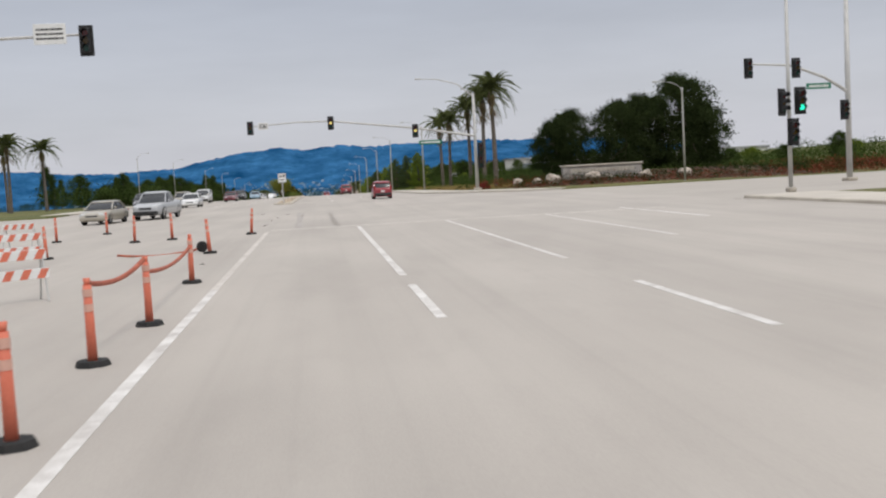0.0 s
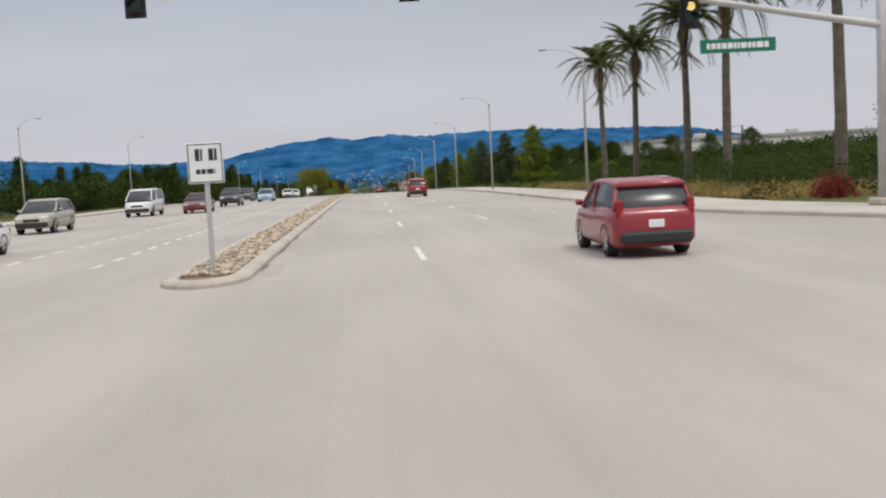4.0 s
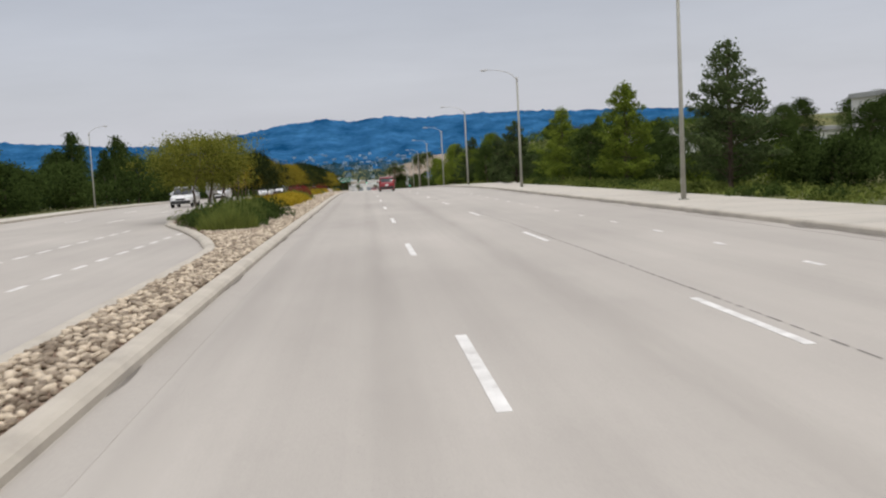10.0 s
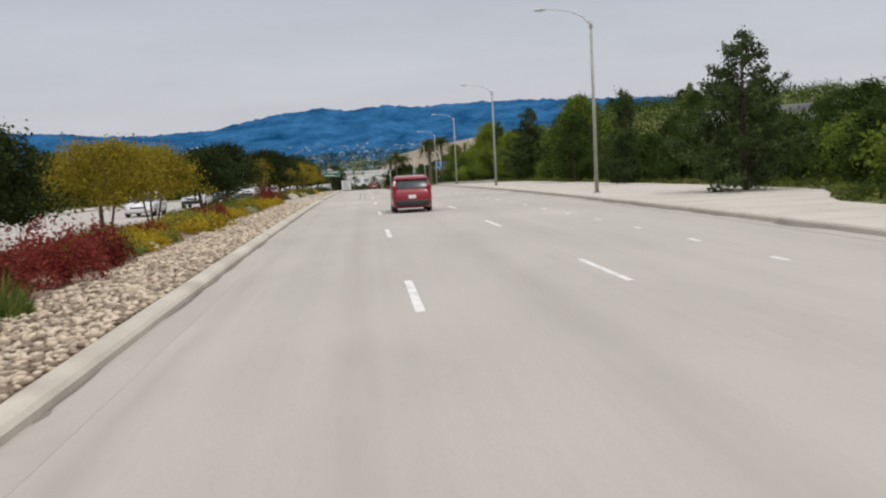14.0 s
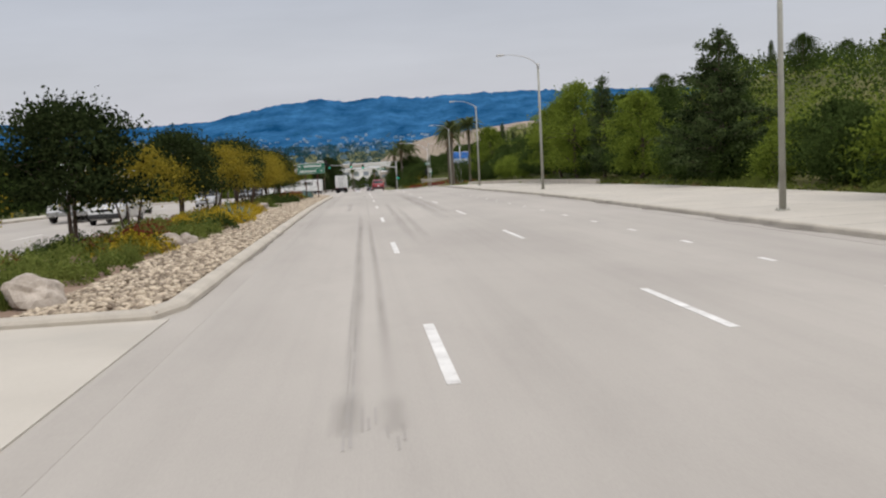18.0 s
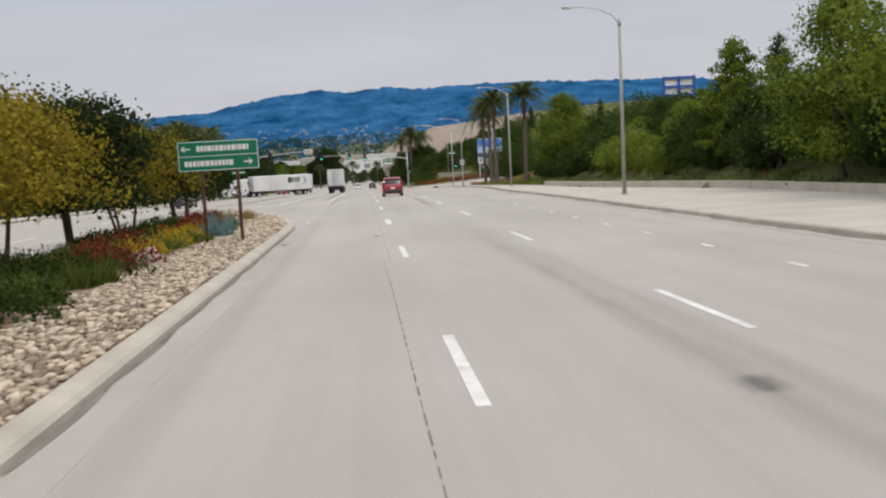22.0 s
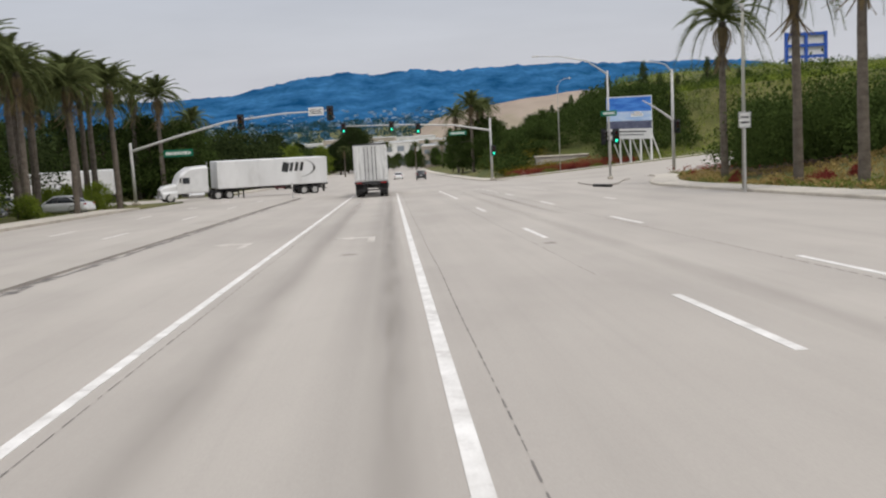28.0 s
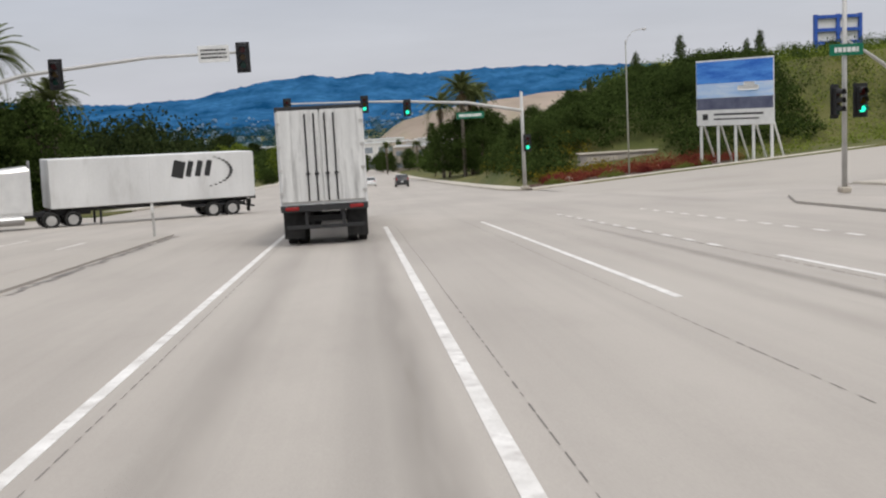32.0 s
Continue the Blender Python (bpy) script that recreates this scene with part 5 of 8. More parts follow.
def signal_head(parent, x, y, z, lit="", face=1, yaw=0.0):
    """A three-lens signal with visors; face 1 looks towards -y."""
    R = Matrix.Translation((x, y, z)) @ Matrix.Rotation(yaw, 4, "Z")

    def put(name, bm, mat, par, label=""):
        bmesh.ops.transform(bm, matrix=R, verts=bm.verts)
        return part(name, bm, mat, par, label)
    bm = bmesh.new()
    box(bm, 0, 0, 0, 0.36, 0.22, 1.08, 0.03)
    box(bm, 0, 0.06 * face, 0, 0.62, 0.02, 1.36, 0.008)
    head = put("signal_head", bm, M_BLACK, parent, "black three-lens traffic signal")
    for k, zz in (("r", 0.34), ("y", 0.0), ("g", -0.34)):
        bm = bmesh.new()
        tube(bm, (0, -0.10 * face, zz), (0, -0.125 * face, zz), 0.145, 0.13, 12)
        put("lens", bm, (G_ON if k == "g" else Y_ON) if lit == k else LENS_OFF[k], head)
        bm = bmesh.new()
        for i in range(9):
            a0, a1 = radians(-20 + i * 24.4), radians(-20 + (i + 1) * 24.4)
            q = [(0.16 * math.cos(a), d, zz + 0.16 * math.sin(a)) for a in (a0, a1) for d in (-0.11 * face, -0.36 * face)]
            vs = [bm.verts.new(p) for p in q]
            bm.faces.new((vs[0], vs[1], vs[3], vs[2]))
        put("visor", bm, M_BLACK, head)
    return head


def bars(bm, w, h, rows, seed, depth=0.004, y=0.0):
    """Plain bars in place of writing, in rows across a face that looks towards -y."""
    rng = random.Random(seed)
    for cz, a, b, t in rows:
        x = a
        while x < b:
            ln = rng.uniform(0.35, 1.0) * h
            ln = min(ln, b - x)
            box(bm, x + ln / 2, y, cz, ln, depth, t)
            x += ln + h * 0.16


def mast(label, x, y, zb, arm, heads, pole_h=7.0, lamp=None, name_sign=None, small_sign=None, post_heads=(), pole_r=0.17):
    """A signal mast: arm is a list of (x, height) from the pole outwards; heads hang on it."""
    top = thing("signal_mast", label, "traffic signal", Matrix.Translation((x, y, zb)), "traffic signals")
    bm = bmesh.new()
    tube(bm, (0, 0, 0), (0, 0, pole_h), pole_r, pole_r * 0.75, 12)
    part("pole", bm, M_GALV, top, "", True)
    bm = bmesh.new()
    box(bm, 0, 0, 0.12, pole_r * 4, pole_r * 4, 0.24, 0.05)
    part("footing", bm, M_CONC, top)
    if arm:
        bm = bmesh.new()
        n = len(arm)
        pipe(bm, [(ax - x, 0, h) for ax, h in arm], [0.13 - 0.075 * i / (n - 1) for i in range(n)], 10)
        part("mast_arm", bm, M_GALV, top, "long tapered steel arm", True)
    for hx, hz, lit in heads:
        signal_head(top, hx - x, -0.2, hz, lit)
    for hx, hz, lit, yaw in post_heads:
        signal_head(top, hx, -0.28, hz, lit, 1, yaw)
    if lamp:
        bm = bmesh.new()
        lx, lz = lamp
        pipe(bm, [(0, 0, pole_h - 0.3), (lx * 0.3, 0, pole_h + (lz - pole_h) * 0.6), (lx * 0.7, 0, lz - 0.1), (lx, 0, lz)], [0.07, 0.06, 0.05, 0.04], 8)
        part("lamp_arm", bm, M_GALV, top, "", True)
        bm = bmesh.new()
        box(bm, lx * 1.06, 0, lz, 0.7, 0.28, 0.13, 0.05)
        part("luminaire", bm, M_GALV, top)
    if name_sign:
        a, b, h0, h1 = name_sign
        bm = bmesh.new()
        box(bm, (a + b) / 2 - x, -0.16, (h0 + h1) / 2, b - a, 0.03, h1 - h0, 0.008)
        sg = part("street_sign", bm, M_SIGNGREEN, top, "green street-name sign")
        bm = bmesh.new()
        bars(bm, 1, (h1 - h0) * 0.5, [((h0 + h1) / 2, a - x + 0.2, b - x - 0.2, (h1 - h0) * 0.42)], 3, 0.004, -0.18)
        part("lettering", bm, M_WHITE, sg)
    if small_sign:
        a, b, h0, h1 = small_sign
        bm = bmesh.new()
        box(bm, (a + b) / 2 - x, -0.14, (h0 + h1) / 2, b - a, 0.025, h1 - h0, 0.008)
        sg = part("lane_sign", bm, M_WHITE, top, "white rectangular sign on the arm")
        bm = bmesh.new()
        bars(bm, 1, 0.16, [(h0 + (h1 - h0) * f, a - x + 0.12, b - x - 0.12, 0.09) for f in (0.28, 0.5, 0.72)], 5, 0.004, -0.156)
        part("lettering", bm, M_SIGNBLACK, sg)
    return top


# first crossing, far side and near side
mast("steel signal mast with three heads beyond the crossing", 15.2, 142, zr(142) + 0.15, [(15.2, 5.65), (12.3, 6.15), (9.0, 6.75), (0.4, 7.85), (-3, 7.9), (-7.7, 7.65)],
     [(-7.7, 7.5, ""), (0.4, 7.65, "y"), (9.0, 6.45, "y")], 10.0, (-5.3, 11.7), (9.3, 11.7, 5.0, 5.42), (-6.9, -5.9, 7.3, 8.0), [(0.5, 4.25, "", 0), (0.45, 2.95, "", 0)], 0.19)
mast("steel signal mast with one head and a white sign", -25.5, 84, zr(84), [(-25.5, 7.2), (-21, 8.4), (-16.5, 8.95), (-11.3, 9.05)], [(-11.15, 8.75, "")], 7.6, None, None, (-13.4, -12.0, 8.65, 9.55))
mast("thin signal post with green-lit heads on the corner", 22.3, 85.6, zr(85) + 0.15, [], [], 10.5, None, None, None, [(-0.45, 4.5, "", 0.5), (0.5, 4.55, "g", 0), (0.1, 3.0, "", 0)], 0.11)
mast("steel signal mast with a short arm beyond the corner", 35.3, 103.6, zr(103), [(35.2, 6.2), (33.6, 7.2), (31.2, 8.1), (28.0, 8.3)], [(31.5, 7.9, ""), (28.1, 8.0, "")], 12.8, None, (32.2, 34.0, 6.4, 6.8), None, [(-0.4, 4.9, "", 0)], 0.2)
# second crossing
mast("steel signal mast, long arm over the turning lanes", -27.9, 607, zr(607) + 0.1, [(-27.9, 5.0), (-23.6, 6.15), (-19.0, 7.25), (-13.5, 7.75), (-9.0, 7.8)], [(-9.3, 7.55, ""), (-17.6, 7.2, "")], 5.8, None, (-24.9, -22.2, 4.3, 4.95), (-11.3, -9.9, 7.4, 8.15))
mast("steel signal mast with green-lit heads over the far side", 9.0, 641.3, zr(641.3) + 0.16, [(9.0, 6.3), (4.6, 7.15), (-0.2, 7.5), (-3.55, 7.65), (-9.8, 7.8)], [(-9.6, 7.55, "g"), (-3.55, 7.45, "g"), (-0.2, 7.0, "g")], 7.8, None, (3.7, 5.9, 5.9, 6.4), None, [(0.3, 3.7, "g", 0)], 0.16)
mast("thin signal post with a green-lit head on the corner island", 15.2, 599.3, zr(599.3) + 0.15, [], [], 9.4, (-5.8, 10.9), (14.5, 15.9, 5.5, 5.95), None, [(0.55, 3.7, "g", 0), (-0.5, 3.7, "", 0.6)], 0.11)
mast("tall steel signal mast with an arm over the side street", 24.2, 611.2, zr(611.2) + 0.2, [(24.2, 5.2), (23.2, 6.0), (22.2, 6.7), (21.2, 7.3)], [], 10.2, (-2.0, 11.0), None, None, [(0.35, 4.6, "", 0)], 0.17)
copy_thing(LAMP, Matrix.Translation((18.1, 643.0, zr(643) + 0.72)) @ Matrix.Rotation(math.pi, 4, "Z") @ Matrix.Diagonal((0.6, 1.2, 1.26, 1)))
copy_thing(LAMP, Matrix.Translation((13.0, 558.9, zr(558.9) + 0.15)))
copy_thing(LAMP, Matrix.Translation((33.4, 130.5, zr(130.5) + 0.1)))


def plate_sign(name, label, x, y, w, h, hz, posts, face_mat, post_mat, rows, ink, zb=None, arrows=()):
    top = thing(name, label, "sign", Matrix.Translation((x, y, zr(y) + 0.1 if zb is None else zb)))
    for px in posts:
        bm = bmesh.new()
        box(bm, px, 0.05, hz / 2 + h * 0.4, 0.1, 0.08, hz + h * 0.8 + 0.3, 0.01)
        part("post", bm, post_mat, top)
    bm = bmesh.new()
    box(bm, 0, 0, hz + h / 2, w, 0.03, h, 0.01)
    face = part("panel", bm, face_mat, top)
    bm = bmesh.new()
    for sx in (-1, 1):
        box(bm, sx * (w / 2 - 0.03), -0.017, hz + h / 2, 0.02, 0.004, h - 0.05)
    for zz in (hz + 0.03, hz + h - 0.03):
        box(bm, 0, -0.017, zz, w - 0.05, 0.004, 0.02)
    part("border", bm, ink, face)
    for i, row in enumerate(rows):
        bm = bmesh.new()
        bars(bm, w, h * 0.16, [row], 9 + i, 0.004, -0.018)
        part("lettering", bm, ink, face)
    for ax, az, d in arrows:
        bm = bmesh.new()
        s = h * 0.11
        box(bm, ax - d * s * 0.3, -0.018, az, s * 2.0, 0.004, s * 0.42)
        vs = [bm.verts.new(p) for p in ((ax + d * s * 1.6, -0.02, az), (ax + d * s * 0.4, -0.02, az + s), (ax + d * s * 0.4, -0.02, az - s))]
        bm.faces.new(vs if d < 0 else vs[::-1])
        part("arrow", bm, ink, face)
    return top


gs = plate_sign("direction_sign", "green direction sign with two white arrows on brown posts", -5.35, 449.0, 2.5, 0.94, 2.28, (-0.55, 0.55), M_SIGNGREEN, M_RUST,
                [(2.28 + 0.70, -0.65, 0.95, 0.17), (2.28 + 0.24, -1.05, 0.45, 0.17)], M_WHITE, None, ((-0.98, 2.28 + 0.70, -1), (0.9, 2.28 + 0.24, 1)))
bm = bmesh.new()
box(bm, 0, -0.019, 2.28 + 0.47, 2.44, 0.004, 0.02)
part("divider", bm, M_WHITE, gs)
plate_sign("lane_sign", "white lane-control sign on a post at the median nose", -4.55, 132.4, 0.75, 0.85, 1.9, (0.0,), M_WHITE, M_GALV, [(2.5, -0.2, -0.05, 0.25), (2.5, 0.08, 0.25, 0.25), (2.15, -0.2, 0.2, 0.1)], M_SIGNBLACK)
plate_sign("post_sign", "small white sign on a lamp pole", 12.98, 558.7, 0.6, 0.75, 3.0, (0.0,), M_WHITE, M_GALV, [(3.5, -0.2, 0.2, 0.1), (3.25, -0.2, 0.2, 0.1)], M_SIGNBLACK)
plate_sign("round_back_sign", "back of a small sign on a post among the shrubs", -9.3, 273.5, 0.6, 0.6, 1.2, (0.0,), M_GALV, M_GALV, [], M_GALV)
plate_sign("marker_post", "thin post at the end of the low median", -12.7, 600.5, 0.12, 0.3, 0.9, (0.0,), M_WHITE, M_GALV, [], M_WHITE)


def billboard():
    a, b = Vector((25.15, 646.5, 0)), Vector((29.9, 641.3, 0))
    d = b - a
    w = d.length
    zb = zr(644) + 1.15
    top = thing("billboard", "large billboard with a blue picture on white timber legs", "billboard", Matrix.LocRotScale(((a + b) / 2 + Vector((0, 0, zb))), Euler((0, 0, math.atan2(d.y, d.x))), None))
    z0, z1 = 3.25, 8.8
    bm = bmesh.new()
    box(bm, 0, 0.06, (z0 + z1) / 2, w, 0.10, z1 - z0, 0.02)
    pan = part("panel", bm, M_WHITE, top)
    bm = bmesh.new()
    box(bm, 0, 0.004, z0 + 4.5, w - 0.1, 0.01, 1.85)
    part("picture_sky", bm, stuff_mat("printed_blue_sky", (0.008, 0.09, 0.50), (0.12, 0.38, 0.85), 0.5, 0.8, 6, 0, 0, world_pos=False, stretch=(0.4, 1, 2)), pan, "printed blue sky with clouds")
    bm = bmesh.new()
    box(bm, 0, 0.004, z0 + 2.95, w - 0.1, 0.01, 1.2)
    part("picture_haze", bm, stuff_mat("printed_pale_blue", (0.25, 0.47, 0.80), (0.70, 0.78, 0.88), 0.5, 1.2, 8, 0, 0, world_pos=False, stretch=(0.4, 1, 2)), pan)
    bm = bmesh.new()
    box(bm, 0, 0.004, z0 + 1.85, w - 0.1, 0.01, 0.98)
    part("picture_ground", bm, stuff_mat("printed_dark_slate", (0.06, 0.07, 0.12), (0.16, 0.17, 0.24), 0.5, 1.2, 8, 0, 0, world_pos=False), pan)
    bm = bmesh.new()
    box(bm, 1.3, -0.004, z0 + 3.1, 1.9, 0.01, 0.42, 0.1)
    box(bm, 1.4, -0.004, z0 + 3.4, 1.0, 0.01, 0.4, 0.1)
    part("picture_shape", bm, M_WHITE, pan)
    bm = bmesh.new()
    box(bm, -2.7, 0.004, z0 + 0.75, 0.5, 0.01, 0.5)
    part("printed_block", bm, M_SIGNBLACK, pan)
    for zz, wx, hh in ((0.95, 4.5, 0.16), (0.55, 4.1, 0.12)):
        bm = bmesh.new()
        box(bm, -1.9 + wx / 2, 0.004, z0 + zz, wx, 0.01, hh)
        part("lettering", bm, M_SIGNBLACK, pan)
    for i in range(5):
        x = -w / 2 + 0.3 + i * (w - 0.6) / 4
        bm = bmesh.new()
        box(bm, x, 0.2, (z1 - 0.3) / 2 - 0.2, 0.2, 0.16, z1 - 0.1)
        part("leg", bm, M_WHITE, top)
        bm = bmesh.new()
        tube(bm, (x, 0.25, z0 + 0.8), (x, 2.8, -0.2), 0.09, 0.09, 6)
        part("brace", bm, M_WHITE, top)


billboard()


# ---- posts and barriers of the roadworks ----
M_ORANGE = stuff_mat("faded_orange_plastic", (0.52, 0.125, 0.075), (0.72, 0.22, 0.14), 0.55, 2.0, 30, 0.1, 0.003, world_pos=False)
M_TYRE = stuff_mat("black_rubber", (0.012, 0.012, 0.012), (0.035, 0.034, 0.033), 0.85, 6, 60, 0.3, 0.004, world_pos=False)


M_RAIL = stuff_mat("dirty_orange_rail", (0.24, 0.06, 0.035), (0.46, 0.13, 0.075), 0.7, 5.0, 30, 0.1, 0.003, world_pos=False)


def delineator():
    top = thing("delineator_post", "orange plastic delineator post on a black rubber base", "traffic post", None, "orange posts along the roadworks")
    bm = bmesh.new()
    tube(bm, (0, 0, 0.05), (0, 0, 0.98), 0.062, 0.05, 12)
    tube(bm, (0, 0, 0.98), (0, 0, 1.06), 0.035, 0.045, 10)
    part("post", bm, M_ORANGE, top, "", True)
    for zz in (0.66, 0.84):
        bm = bmesh.new()
        tube(bm, (0, 0, zz), (0, 0, zz + 0.09), 0.059, 0.058, 12, False)
        part("reflective_band", bm, plain_mat("dull_reflective_band", (0.65, 0.38, 0.3), 0.5), top)
    bm = bmesh.new()
    tube(bm, (0, 0, 0), (0, 0, 0.07), 0.22, 0.19, 8)
    part("base", bm, M_TYRE, top)
    return top


DEL = delineator()
DEL.matrix_world = Matrix.Translation((-4.11, 45.1, zr(45)))
for x_, y_, t_ in ((-4.26, 48.95, 0), (-4.12, 52.3, 0), (-4.25, 58.8, 2), (-4.81, 68.2, -6), (-4.19, 78.5, 8), (-8.6, 77.3, 4), (-10.1, 70.1, -4), (-7.24, 77.8, 0), (-11.5, 86.8, 0), (-12.5, 81.3, 0), (-4.15, 41.0, 0)):
    copy_thing(DEL, Matrix.Translation((x_, y_, zr(y_))) @ pose(0, 0, 0, t_, t_ * 0.6, 0))


def rail(p, q, label):
    bm = bmesh.new()
    ln = (Vector(q) - Vector(p)).length
    fr = [k / 8 - 0.5 for k in range(9)]
    pipe(bm, [(f * ln, 0, -0.48 * (0.25 - f * f)) for f in fr], [0.035] * 9, 8)
    bmesh.ops.remove_doubles(bm, verts=bm.verts, dist=0.001)
    me = bm_mesh("barrier_rail", bm, M_RAIL)
    ob = new("barrier_rail", me)
    c = (Vector(p) + Vector(q)) / 2
    dv = Vector(q) - Vector(p)
    ob.matrix_world = Matrix.Translation(c) @ dv.to_track_quat("X", "Z").to_matrix().to_4x4()
    return tagged(ob, label, "barrier")


rail((-4.26, 48.95, zr(49) + 1.0), (-4.13, 52.2, zr(52) + 1.02), "orange plastic rail between two delineator posts")
rail((-4.12, 52.4, zr(52) + 0.82), (-4.25, 58.7, zr(59) + 0.78), "orange plastic rail between two delineator posts")
rail((-5.2, 69.6, zr(69) + 0.1), (-7.6, 68.4, zr(68) + 0.1), "fallen orange plastic rail on the asphalt")


def barricade(x, y, rz):
    top = thing("barricade", "folding white and orange traffic barricade on the closed lane", "barricade", Matrix.Translation((x, y, zr(y))) @ Matrix.Rotation(rz, 4, "Z"), "barricades")
    for s in (-0.55, 0.55):
        for t in (-1, 1):
            bm = bmesh.new()
            tube(bm, (s, t * 0.3, 0), (s, 0, 1.05), 0.022, 0.022, 6)
            part("leg", bm, M_GALV, top)
    for k, zz in enumerate((0.92, 0.55)):
        bm = bmesh.new()
        box(bm, 0, -0.06 - 0.12 * k, zz, 1.25, 0.025, 0.2, 0.006)
        bd = part("board", bm, M_WHITE, top)
        for j in range(4):
            bm = bmesh.new()
            vs = [bm.verts.new((-0.58 + j * 0.32 + dx, -0.076 - 0.12 * k, zz + dz)) for dx, dz in ((0, -0.095), (0.15, -0.095), (0.25, 0.095), (0.1, 0.095))]
            bm.faces.new(vs)
            part("stripe", bm, M_ORANGE, bd)


barricade(-7.4, 57.0, 0.5)
barricade(-9.8, 66.0, 0.2)
barricade(-12.5, 76.0, -0.2)


# ---- vehicles ----
M_GLASS = stuff_mat("dark_car_glass", (0.012, 0.014, 0.017), (0.03, 0.034, 0.04), 0.24, 1, 10, 0, 0, world_pos=False, spec=0.6)
M_CHROME = plain_mat("dull_chrome", (0.55, 0.55, 0.55), 0.25, 0.9)
M_PLASTIC = plain_mat("black_trim_plastic", (0.02, 0.02, 0.021), 0.6)
M_TAIL = plain_mat("red_tail_lens", (0.28, 0.01, 0.01), 0.2)
M_HEAD = plain_mat("clear_head_lens", (0.62, 0.63, 0.64), 0.12)


def sections(bm, secs):
    """A skin over cross-sections: each is (y, [(x, z), ...]) and is mirrored to the other side."""
    rows = []
    for y, half in secs:
        loop = [(x, z) for x, z in half] + [(-x, z) for x, z in reversed(half)]
        rows.append([bm.verts.new((x, y, z)) for x, z in loop])
    n = len(rows[0])
    for r0, r1 in zip(rows, rows[1:]):
        for j in range(n):
            k = (j + 1) % n
            bm.faces.new((r0[j], r0[k], r1[k], r1[j]))
    bm.faces.new(rows[0][::-1])
    bm.faces.new(rows[-1])
    bmesh.ops.recalc_face_normals(bm, faces=bm.faces)


def wheel(parent, x, y, r, w=0.22, rim=None):
    bm = bmesh.new()
    s = 1 if x > 0 else -1
    prof = [(0.62, -0.5), (0.94, -0.5), (1.0, -0.38), (1.0, 0.38), (0.94, 0.5), (0.62, 0.5)]
    n = 20
    rings = [[bm.verts.new((x + a * w, y + q * r * math.cos(2 * math.pi * i / n), r + q * r * math.sin(2 * math.pi * i / n))) for i in range(n)] for q, a in prof]
    for r0, r1 in zip(rings, rings[1:] + rings[:1]):
        for i in range(n):
            bm.faces.new((r0[i], r0[(i + 1) % n], r1[(i + 1) % n], r1[i]))
    bmesh.ops.recalc_face_normals(bm, faces=bm.faces)
    ty = part("wheel", bm, M_TYRE, parent, "", True)
    bm = bmesh.new()
    tube(bm, (x - s * w * 0.2, y, r), (x + s * w * 0.42, y, r), r * 0.63, r * 0.6, 16)
    for i in range(5):
        a = i * 2 * math.pi / 5
        box(bm, x + s * w * 0.44, y + math.cos(a) * r * 0.3, r + math.sin(a) * r * 0.3, 0.03, 0.09, r * 0.5, 0, Matrix.Rotation(a + math.pi / 2, 4, "X"))
    part("rim", bm, rim or M_CHROME, ty)


